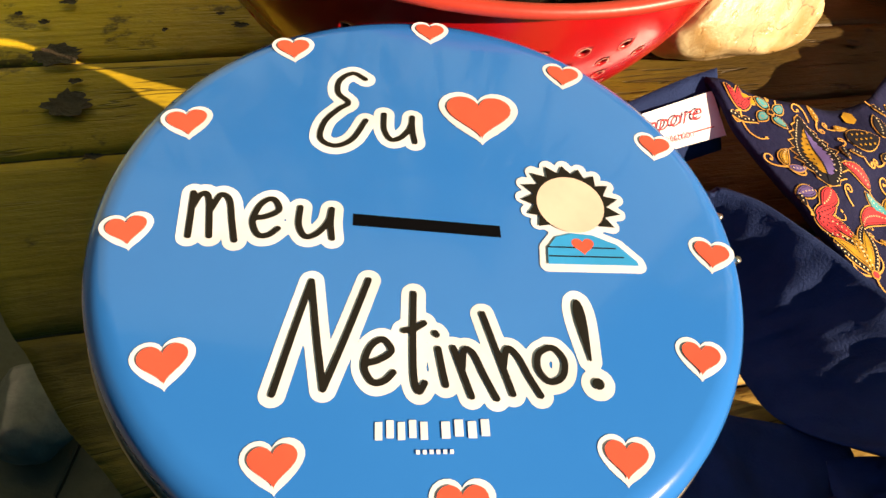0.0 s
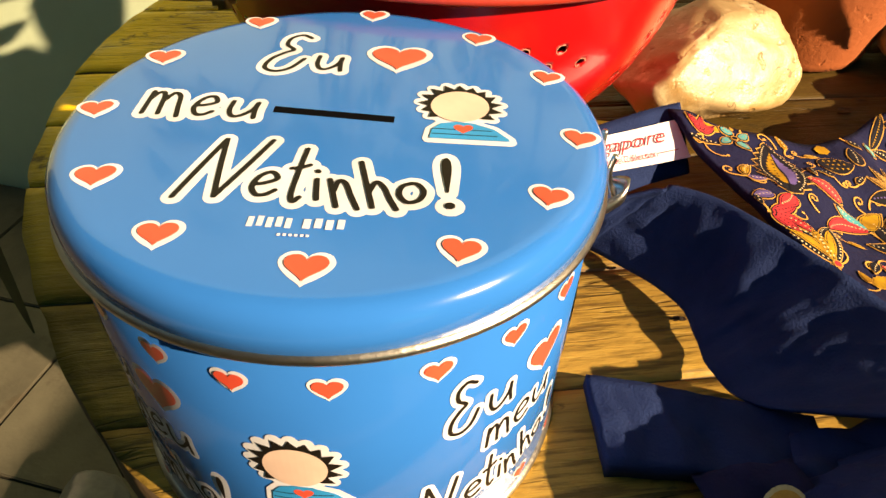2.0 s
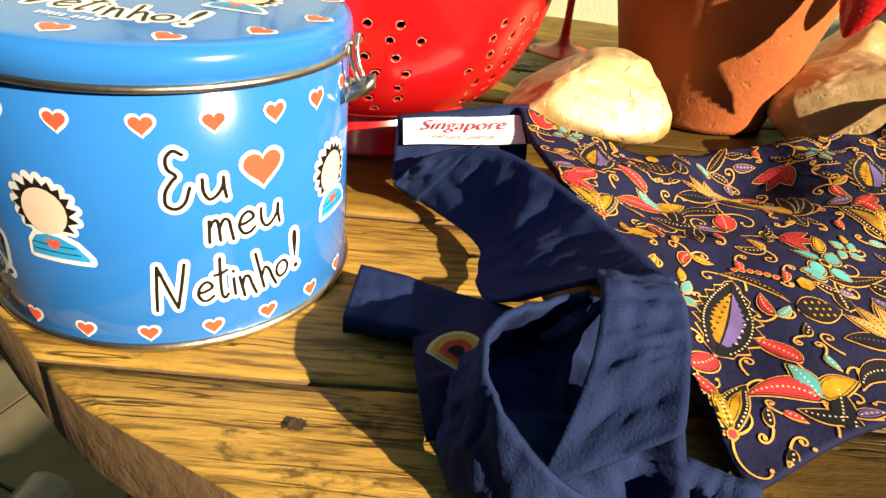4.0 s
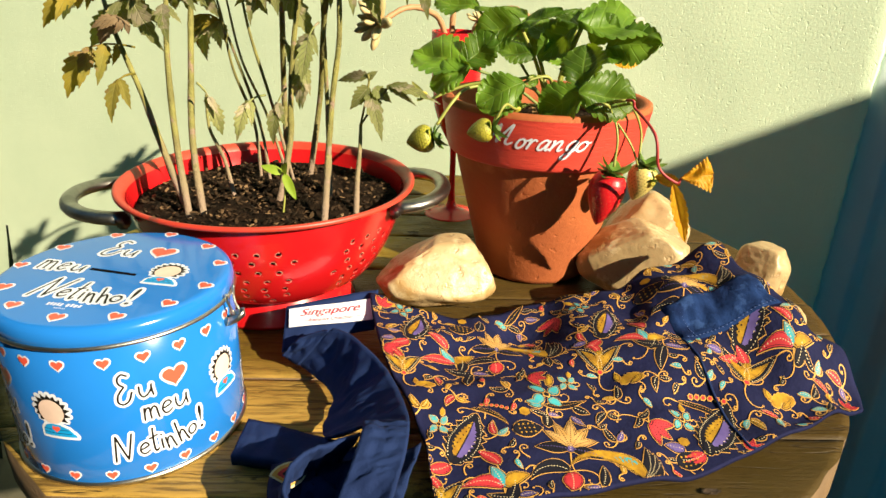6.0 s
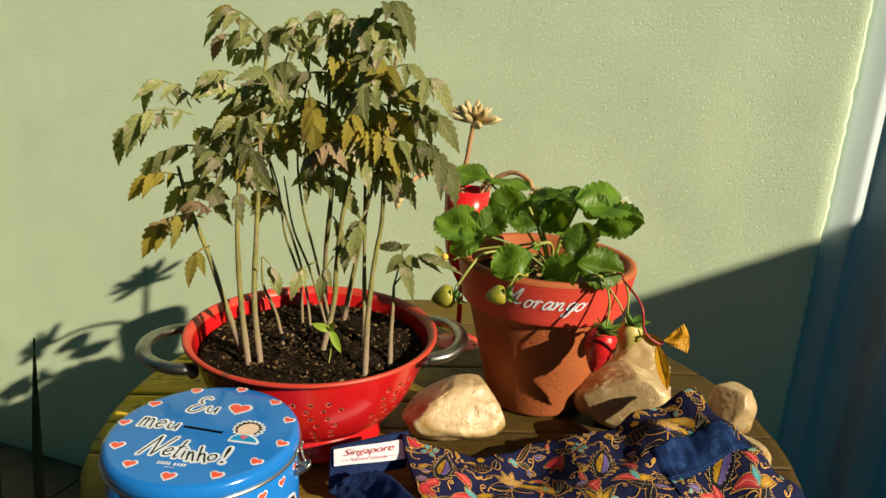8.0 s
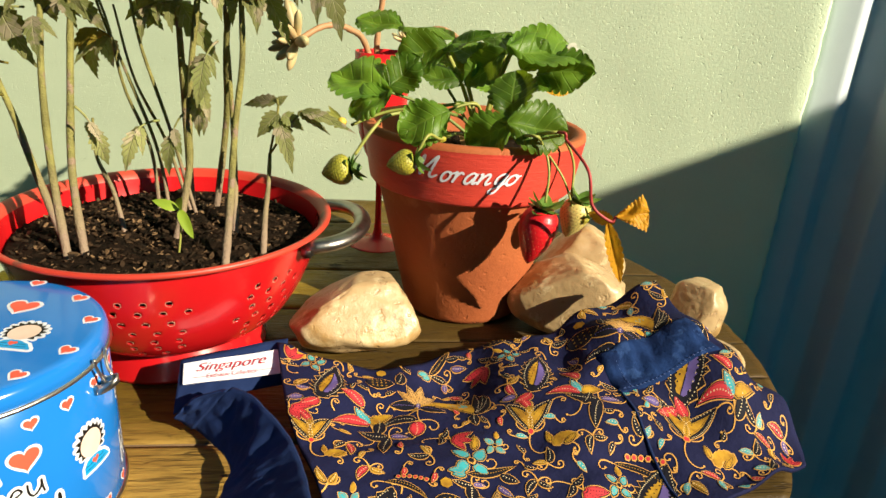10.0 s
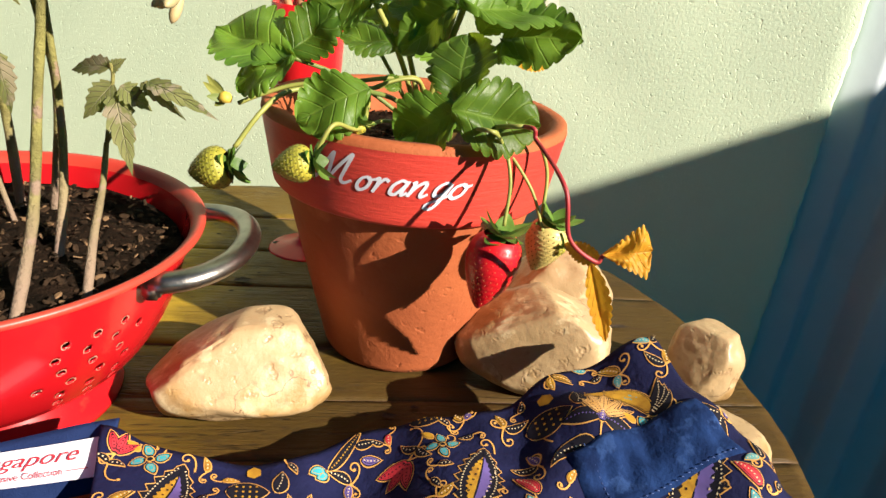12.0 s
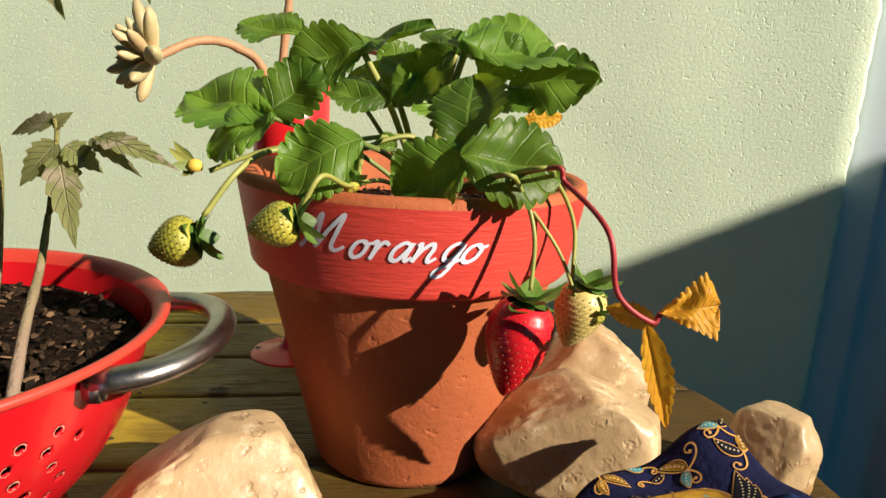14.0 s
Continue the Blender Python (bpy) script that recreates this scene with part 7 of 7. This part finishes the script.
# ---- strawberry plant in the pot ----
berry_plant = thing("strawberry_plant", "strawberry plant with green leaves and hanging fruit in the pot", "plant", (POT.x, POT.y, 0.172))
berry_at = Vector((POT.x, POT.y, 0.172))
leaf_no = 0


# Direction towards the camera; leaflet tilt is fitted to this view.
BERRY_VIEW = Vector((0.24, -0.94, 0.24))
BERRY_LIFT = (Vector((0.05, 0.0, 1.0)) - BERRY_VIEW * BERRY_VIEW.z).normalized()


def berry_leaflet(base, tip, half, colour="green", shape="obovate", fold=0.22, lean=0):
    """A broad toothed leaflet; the flatter its look from the camera, the more its face is turned up."""
    global leaf_no
    leaf_no += 1
    base, tip = Vector(base) - berry_at, Vector(tip) - berry_at
    length = (tip - base).length
    bm = bmesh.new()
    if colour == "green":
        wide = max(half * 1.25, 0.50 * length)
        c = min(1.0, half * 1.30 / wide)
        up = BERRY_VIEW * c + BERRY_LIFT * math.sqrt(max(0.05, 1 - c * c)) + Vector((0.40 * lean + 0.10 * math.sin(leaf_no * 1.9), 0, 0))
        blade(bm, base - (tip - base) * 0.06, tip + (tip - base) * 0.08, wide, up, 8, 0.17, 0.18, fold * 0.8, shape, 0.0, 96, 8, leaf_no * 0.7, True, 0.30)
    else:
        up = Vector((0.10, -0.9, 0.35))
        blade(bm, base, tip, half, up, 9, 0.20, 0.12, fold, shape, 0.0003, 90, 6, leaf_no * 0.7, True, 0.35)
    ob = part("leaflet", bm, M["leaf"] if colour == "green" else M["leaf_yellow"], berry_plant)
    if colour != "green":
        tagged(ob, "yellow-orange dying leaf")


def berry_stem(pts, r, colour):
    p = [q - berry_at for q in curve_pts(pts, 10)]
    part("stalk", tube(bmesh.new(), p, r, 8), {"green": M["petiole"], "lime": M["lime"], "red": M["runner"]}[colour], berry_plant)


# leaflets: base, tip, half width
berry_leaflet((0.1450, 0.3350, 0.2270), (0.0880, 0.3450, 0.2400), 0.0166, "green", "obovate", 0.22, -1)
berry_leaflet((0.1520, 0.3250, 0.2270), (0.1140, 0.3200, 0.2100), 0.0114, "green", "obovate", 0.22, 1)
berry_leaflet((0.1450, 0.3400, 0.2280), (0.1700, 0.3450, 0.2570), 0.0145, "green", "obovate", 0.22, 0)
berry_leaflet((0.2130, 0.3000, 0.2200), (0.1780, 0.2840, 0.2010), 0.0134, "green", "obovate", 0.22, 1)
berry_leaflet((0.1910, 0.3600, 0.2690), (0.1500, 0.3550, 0.2560), 0.0170, "green", "obovate", 0.22, 1)
berry_leaflet((0.1930, 0.3600, 0.2660), (0.2290, 0.3600, 0.2860), 0.0090, "green", "obovate", 0.22, -1)
berry_leaflet((0.2090, 0.3600, 0.2380), (0.1750, 0.3550, 0.2450), 0.0099, "green", "obovate", 0.22, -1)
berry_leaflet((0.1280, 0.4200, 0.2780), (0.0820, 0.4200, 0.2850), 0.0127, "green", "obovate", 0.22, 0)
berry_leaflet((0.1290, 0.4200, 0.2760), (0.1810, 0.4200, 0.2780), 0.0066, "green", "obovate", 0.22, 1)
berry_leaflet((0.2540, 0.3600, 0.2720), (0.3100, 0.3950, 0.2740), 0.0120, "green", "obovate", 0.22, 1)
berry_leaflet((0.2800, 0.3800, 0.2500), (0.3240, 0.3640, 0.2610), 0.0171, "green", "obovate", 0.22, 1)
berry_leaflet((0.2240, 0.3800, 0.2780), (0.2590, 0.3750, 0.2710), 0.0076, "green", "obovate", 0.22, 0)
berry_leaflet((0.2490, 0.3550, 0.2680), (0.2160, 0.3500, 0.2410), 0.0139, "green", "obovate", 0.22, -1)
berry_leaflet((0.2430, 0.3700, 0.2480), (0.2280, 0.3600, 0.2420), 0.0075, "green", "obovate", 0.22, 1)
berry_leaflet((0.2680, 0.3050, 0.2220), (0.2630, 0.3300, 0.2570), 0.0153, "green", "obovate", 0.22, -1)
berry_leaflet((0.2690, 0.3000, 0.2160), (0.3150, 0.3100, 0.2140), 0.0181, "green", "obovate", 0.22, 1)
berry_leaflet((0.2680, 0.3000, 0.2160), (0.2330, 0.3050, 0.1930), 0.0146, "green", "obovate", 0.22, 1)
berry_leaflet((0.1980, 0.4000, 0.2500), (0.2260, 0.4000, 0.2700), 0.0073, "green", "obovate", 0.22, 1)
berry_leaflet((0.2150, 0.3600, 0.2120), (0.2060, 0.3550, 0.2180), 0.0046, "green", "obovate", 0.22, -1)
berry_leaflet((0.3664, 0.2673, 0.1580), (0.3925, 0.2745, 0.1630), 0.0175, 'yellow', 'fan', 0.35)
berry_leaflet((0.3613, 0.2648, 0.1529), (0.3819, 0.2880, 0.0902), 0.0066, 'yellow', 'oval', 0.7)
berry_leaflet((0.3668, 0.2758, 0.1498), (0.3434, 0.2921, 0.1511), 0.0060, 'yellow', 'oval', 0.5)
berry_leaflet((0.2828, 0.4215, 0.2293), (0.3081, 0.4283, 0.2343), 0.0070, 'yellow')
berry_leaflet((0.2120, 0.3850, 0.2430), (0.1800, 0.3800, 0.2550), 0.0112, "green", "obovate", 0.22, 0)
berry_leaflet((0.2240, 0.3950, 0.2540), (0.1950, 0.3900, 0.2690), 0.0104, "green", "obovate", 0.22, 0)
berry_leaflet((0.2640, 0.3750, 0.2540), (0.2800, 0.3800, 0.2800), 0.0113, "green", "obovate", 0.22, 0)
berry_leaflet((0.2420, 0.3650, 0.2340), (0.2240, 0.3600, 0.2550), 0.0097, "green", "obovate", 0.22, -1)
berry_leaflet((0.2580, 0.4000, 0.2660), (0.2320, 0.4000, 0.2820), 0.0088, "green", "obovate", 0.22, 1)
berry_leaflet((0.2750, 0.3700, 0.2380), (0.2950, 0.3700, 0.2480), 0.0067, "green", "obovate", 0.22, 0)
berry_stem([(0.226, 0.388, 0.176), (0.1855, 0.3615, 0.2095), (0.1450, 0.3350, 0.2270)], 0.0016, 'green')
berry_stem([(0.226, 0.388, 0.176), (0.2195, 0.3440, 0.2060), (0.2130, 0.3000, 0.2200)], 0.0016, 'green')
berry_stem([(0.226, 0.388, 0.176), (0.2090, 0.3740, 0.2300), (0.1920, 0.3600, 0.2680)], 0.0021, 'lime')
berry_stem([(0.226, 0.388, 0.176), (0.1775, 0.4040, 0.2345), (0.1290, 0.4200, 0.2770)], 0.0016, 'green')
berry_stem([(0.226, 0.388, 0.176), (0.2400, 0.3740, 0.2310), (0.2540, 0.3600, 0.2700)], 0.0021, 'lime')
berry_stem([(0.226, 0.388, 0.176), (0.2530, 0.3840, 0.2210), (0.2800, 0.3800, 0.2500)], 0.0016, 'green')
berry_stem([(0.226, 0.388, 0.176), (0.2375, 0.3715, 0.2295), (0.2490, 0.3550, 0.2670)], 0.0021, 'lime')
berry_stem([(0.226, 0.388, 0.176), (0.2475, 0.3440, 0.2050), (0.2690, 0.3000, 0.2180)], 0.0016, 'green')
berry_stem([(0.226, 0.388, 0.176), (0.2120, 0.3940, 0.2210), (0.1980, 0.4000, 0.2500)], 0.0021, 'lime')
berry_stem([(0.226, 0.388, 0.176), (0.3077, 0.2987, 0.2136), (0.3195, 0.2895, 0.2089), (0.3405, 0.263, 0.1934), (0.3475, 0.2614, 0.1666), (0.3631, 0.2656, 0.1542), (0.3671, 0.2674, 0.1581)], 0.0013, 'red')
berry_stem([(0.226, 0.388, 0.176), (0.2867, 0.2932, 0.2098), (0.2986, 0.3044, 0.1995), (0.3063, 0.301, 0.1793), (0.3072, 0.2945, 0.1532)], 0.0012, 'lime')
berry_stem([(0.226, 0.388, 0.176), (0.2894, 0.2937, 0.2094), (0.2958, 0.3178, 0.1972), (0.3169, 0.3257, 0.1689), (0.3294, 0.3125, 0.1475)], 0.0011, 'lime')
berry_stem([(0.226, 0.388, 0.176), (0.3024, 0.2975, 0.2133), (0.3138, 0.3234, 0.2039), (0.3244, 0.3305, 0.181), (0.3266, 0.3236, 0.1523)], 0.0012, 'lime')
berry_stem([(0.226, 0.388, 0.176), (0.2240, 0.3720, 0.2170), (0.1980, 0.3500, 0.2110), (0.1730, 0.3300, 0.2110), (0.1560, 0.3100, 0.2090), (0.1490, 0.2900, 0.1990), (0.1380, 0.2770, 0.1780)], 0.0016, 'lime')
berry_stem([(0.226, 0.388, 0.176), (0.2180, 0.3300, 0.1960), (0.2120, 0.2900, 0.1985), (0.2080, 0.2640, 0.2060), (0.2005, 0.2567, 0.1891)], 0.0013, 'lime')
berry_stem([(0.226, 0.388, 0.176), (0.2260, 0.3680, 0.2170), (0.2000, 0.3450, 0.2120), (0.2060, 0.3250, 0.2080), (0.2130, 0.3000, 0.1990)], 0.0013, 'lime')
berry_stem([(0.226, 0.388, 0.176), (0.2250, 0.3700, 0.2160), (0.1830, 0.3450, 0.2140), (0.1510, 0.3350, 0.2090), (0.1320, 0.3250, 0.2020), (0.1180, 0.3160, 0.1950)], 0.0015, 'lime')
def strawberry(name, label, top, tip, half, skin, seeds, rows=11, calyx=0.013, sunk=True, count=9, grain=1.0):
    """A strawberry from its top to its tip, with seeds, sunk in dimples, and a leafy cap."""
    top, tip = Vector(top) - berry_at, Vector(tip) - berry_at
    ax = tip - top
    length = ax.length
    m = Matrix.Translation(top) @ ax.to_track_quat("Z", "Y").to_matrix().to_4x4()
    bm = bmesh.new()
    NA, NZ = 56, 44
    def radius(t):
        return half * (math.sin(math.pi * min(1, (0.06 + 0.94 * t)) ** 0.62) ** 0.72 if t < 1 else 0.0)
    spots = []
    for j in range(rows):
        t = 0.10 + 0.84 * j / (rows - 1)
        k = max(3, int(2 * math.pi * radius(t) / (0.0042 if half > 0.014 else 0.0034)))
        for i in range(k):
            spots.append((t, 2 * math.pi * (i + 0.5 * (j % 2)) / k))
    rings = []
    for j in range(NZ + 1):
        t = j / NZ
        ring = []
        for i in range(NA):
            a = 2 * math.pi * i / NA
            r = radius(t)
            dent = 0.0
            for st, sa in spots:
                d2 = ((t - st) * length) ** 2 + (min(abs(a - sa), 2 * math.pi - abs(a - sa)) * max(r, 1e-4)) ** 2
                if d2 < 6e-6:
                    dent = max(dent, math.exp(-d2 / 7e-7))
            r = max(1e-5, r - 0.0008 * dent) * (1 + 0.03 * noise.noise(Vector((math.cos(a), math.sin(a), t * 2))))
            ring.append(bm.verts.new(m @ Vector((r * math.cos(a), r * math.sin(a), length * t))))
        rings.append(ring)
    for a, b in zip(rings, rings[1:]):
        for i in range(NA):
            bm.faces.new((a[i], a[(i + 1) % NA], b[(i + 1) % NA], b[i]))
    bmesh.ops.remove_doubles(bm, verts=bm.verts, dist=2e-5)
    bmesh.ops.recalc_face_normals(bm, faces=bm.faces)
    fruit = part(name, bm, skin, berry_plant, label)
    bm = bmesh.new()
    for t, a in spots:
        r = radius(t) - 0.0001
        c = m @ Vector((r * math.cos(a), r * math.sin(a), length * t))
        vs = [bm.verts.new(c + m.to_3x3() @ (Vector((math.cos(a), math.sin(a), 0)) * (0.00045 if k % 2 else 0.0001) + Vector((-math.sin(a), math.cos(a), 0)) * (0.00028 * grain * math.cos(k * 1.047)) + Vector((0, 0, 1)) * (0.00045 * grain * math.sin(k * 1.047)))) for k in range(6)]
        mid = bm.verts.new(c + m.to_3x3() @ Vector((math.cos(a), math.sin(a), 0)) * 0.0006)
        for k in range(6):
            bm.faces.new((vs[k], vs[(k + 1) % 6], mid))
    tagged(part("seed_coat", bm, seeds, fruit), kind="stuff")
    for k in range(count):
        a = 2 * math.pi * k / count
        out = m.to_3x3() @ Vector((math.cos(a), math.sin(a), -0.15 + 0.55 * math.sin(k * 2.1)))
        bm = bmesh.new()
        c = m @ Vector((0, 0, -0.0006))
        blade(bm, c, c + out.normalized() * calyx * (0.85 + 0.25 * math.sin(k * 3.3)), calyx * 0.27, m.to_3x3() @ Vector((0, 0, -1)), 3, 0.05, -0.35, 0.3, "oval", 0, 10, 2, k)
        part("sepal", bm, M["sepal"], fruit)
    return fruit


strawberry("ripe_strawberry", "glossy ripe red strawberry", (0.3065, 0.2935, 0.1465), (0.2980, 0.2900, 0.0965), 0.0172, M["berry"], M["seed"], 12, 0.023)
strawberry("pale_strawberry", "pale unripe strawberry with a pink shoulder", (0.3350, 0.3225, 0.1500), (0.3260, 0.3230, 0.1150), 0.0138, M["berry_pale"], M["seed_dark"], 11, 0.019, True, 9, 1.4)
strawberry("green_strawberry", "small hard green strawberry", (0.1345, 0.2755, 0.1660), (0.1100, 0.2690, 0.1590), 0.0135, M["berry_green"], M["seed_dark"], 10, 0.018, True, 9, 1.7)
strawberry("green_strawberry", "small hard green strawberry", (0.1990, 0.2560, 0.1850), (0.1775, 0.2490, 0.1800), 0.0108, M["berry_green"], M["seed_dark"], 10, 0.0165, True, 9, 1.5)
strawberry("green_strawberry", "tiny strawberry bud", (0.3420, 0.3150, 0.1390), (0.3400, 0.3120, 0.1330), 0.0040, M["berry_green"], M["seed_dark"], 4, 0.010, True, 8)
strawberry("green_strawberry", "tiny strawberry bud", (0.2110, 0.2980, 0.2000), (0.2090, 0.2950, 0.1930), 0.0048, M["berry_green"], M["seed_dark"], 4, 0.012, True, 8)
# Fading flower bud and one open flower.
bud = part("flower_bud", lathe([(0.0, -0.003), (0.004, -0.002), (0.0048, 0.001), (0.003, 0.004), (0.0, 0.005)], 20), M["ochre_bud"], berry_plant, "yellow flower heart")
bud.location = Vector((0.1085, 0.3165, 0.1965)) - berry_at
for k in range(7):
    a = 2 * math.pi * k / 7
    bm = bmesh.new()
    blade(bm, (0, 0, 0), (-0.010 - 0.004 * math.cos(a), 0.008 * math.sin(a), 0.010 * math.cos(a) + 0.004), 0.0028, (0, -1, 0.3), 2, 0, 0.1, 0.3, "oval", 0, 8, 2, k)
    part("sepal", bm, M["petiole"] if k % 2 else M["lime"], bud)
flower = part("flower", lathe([(0.0, -0.002), (0.003, -0.001), (0.003, 0.001), (0.0, 0.003)], 16), M["ochre_bud"], berry_plant, "small white flower")
flower.location = Vector((0.3010, 0.4020, 0.2700)) - berry_at
for k in range(5):
    a = 2 * math.pi * k / 5
    bm = bmesh.new()
    blade(bm, (0, 0, 0), (0.003 + 0.009 * math.cos(a), 0.003, 0.009 * math.sin(a)), 0.0045, (0, -1, 0.2), 1, 0, 0.1, 0.2, "round", 0, 8, 2, k)
    part("petal", bm, M["petal"], flower)
# Crown: brown scales and short new shoots at the middle of the pot.
bm = bmesh.new()
rnd = random.Random(21)
for k in range(34):
    a, r = rnd.uniform(0, 6.28), rnd.uniform(0.0, 0.018)
    b = Vector((0.008 + r * math.cos(a), -0.006 + r * math.sin(a), -0.003))
    blade(bm, b, b + Vector((rnd.uniform(-0.012, 0.012), rnd.uniform(-0.012, 0.012), rnd.uniform(0.008, 0.022))), rnd.uniform(0.0015, 0.0035), (0, -1, 0.4), 2, 0, 0.1, 0.3, "oval", 0, 6, 1, k)
part("crown_scales", bm, M["scale"], berry_plant, "tan papery crown scales")
pot_soil = tagged(part("potting_soil", lathe([(0.0, 0.172), (0.03, 0.1735), (0.06, 0.170), (0.0962, 0.166)], 64, wobble=0.0), M["soil"]), "dark potting soil in the clay pot", "soil", kind="stuff")
pot_soil.location = POT
chips("bark_chips", (0, 0), 0.090, 0.1725, 260, pot_soil, 9, 0.005)

# ---- red flute with succulent cuttings ----
flute = thing("champagne_flute", "red plastic champagne flute used as a vase", "glass", (0.076, 0.512, 0.0))
part("foot", lathe([(0.0, 0.0), (0.0365, 0.0), (0.0372, 0.0012), (0.034, 0.0028), (0.016, 0.0062), (0.0075, 0.0115), (0.005, 0.02)], 64), M["plastic"], flute)
part("stem", lathe([(0.005, 0.02), (0.0040, 0.035), (0.0040, 0.085), (0.0052, 0.097)], 24), M["plastic"], flute)
part("bowl", lathe([(0.0052, 0.097), (0.011, 0.108), (0.0195, 0.124), (0.0268, 0.147), (0.0305, 0.175), (0.0322, 0.205), (0.0328, 0.243), (0.0316, 0.243), (0.0308, 0.205), (0.029, 0.176), (0.025, 0.150), (0.016, 0.125), (0.0, 0.112)], 64), M["plastic"], flute)


def rosette(parent, centre, axis, size, count, seed):
    rnd = random.Random(seed)
    q = Vector(axis).to_track_quat("Z", "Y").to_matrix()
    centre = Vector(centre)
    for k in range(count):
        t = k / count
        a = k * 2.4
        d = q @ Vector((math.cos(a) * (1.05 - 0.75 * t), math.sin(a) * (1.05 - 0.75 * t), 0.05 + 0.95 * t)).normalized()
        l = size * (1.0 - 0.45 * t) * rnd.uniform(0.85, 1.15)
        bm = bmesh.new()
        pts = [centre + d * (l * s) + Vector((0, 0, 0.10 * l * s * s)) for s in (0, 0.15, 0.35, 0.6, 0.8, 0.93, 1.0)]
        tube(bm, pts, [l * w for w in (0.050, 0.080, 0.110, 0.130, 0.115, 0.070, 0.012)], 10)
        part("leaf", bm, M["succulent"], parent)


def cutting(label, ctrl, axis, size, count, seed):
    ob = thing("succulent", label, "plant", tuple(ctrl[0]), "succulent cuttings")
    o = Vector(ctrl[0])
    pts = [p - o for p in curve_pts(ctrl, 10)]
    part("stem", tube(bmesh.new(), pts, [0.0038 - 0.0008 * i / len(pts) + 0.0004 * (i % 4 == 0) for i in range(len(pts))], 10), M["succulent_stem"], ob)
    rosette(ob, pts[-1], axis, size, count, seed)


cutting("upright succulent cutting with a pale pink rosette", [(0.070, 0.520, 0.130), (0.068, 0.512, 0.240), (0.074, 0.511, 0.300), (0.079, 0.510, 0.340)], (0.1, -0.25, 1), 0.044, 20, 1)
cutting("arching succulent cutting with a pale pink rosette", [(0.082, 0.512, 0.140), (0.064, 0.494, 0.244), (0.050, 0.472, 0.268), (0.032, 0.446, 0.271), (0.014, 0.416, 0.256)], (-0.75, -0.6, 0.15), 0.044, 20, 2)
cutting("short succulent cutting with a small rosette", [(0.090, 0.510, 0.150), (0.098, 0.508, 0.240), (0.104, 0.512, 0.256)], (0.2, -0.3, 1), 0.020, 16, 3)
cutting("bare curved succulent cutting leaning over the pot", [(0.084, 0.520, 0.150), (0.105, 0.520, 0.245), (0.135, 0.522, 0.272), (0.162, 0.518, 0.266), (0.172, 0.512, 0.252)], (0.6, -0.2, -0.6), 0.014, 12, 4)

# Strap leaves at the side of the table.
snake = thing("strap_leaf_plant", "dark strap-leaved plant standing beside the table", "plant", (-0.78, 0.42, FLOOR_Z))
for k, (x, y, tx, ty, tz, w) in enumerate(((0.02, 0.02, -0.02, 0.04, 0.54, 0.012), (-0.10, 0.0, 0.03, 0.0, 0.66, 0.012), (-0.12, 0.03, 0.02, 0.03, 0.80, 0.02))):
    bm = bmesh.new()
    blade(bm, (x, y, 0), (x + tx, y + ty, tz), w, (0.2, -1, 0.1), 1, 0.0, 0.05, 0.3, "oval", 0, 20, 2, k)
    part("leaf", bm, M["blade"], snake)
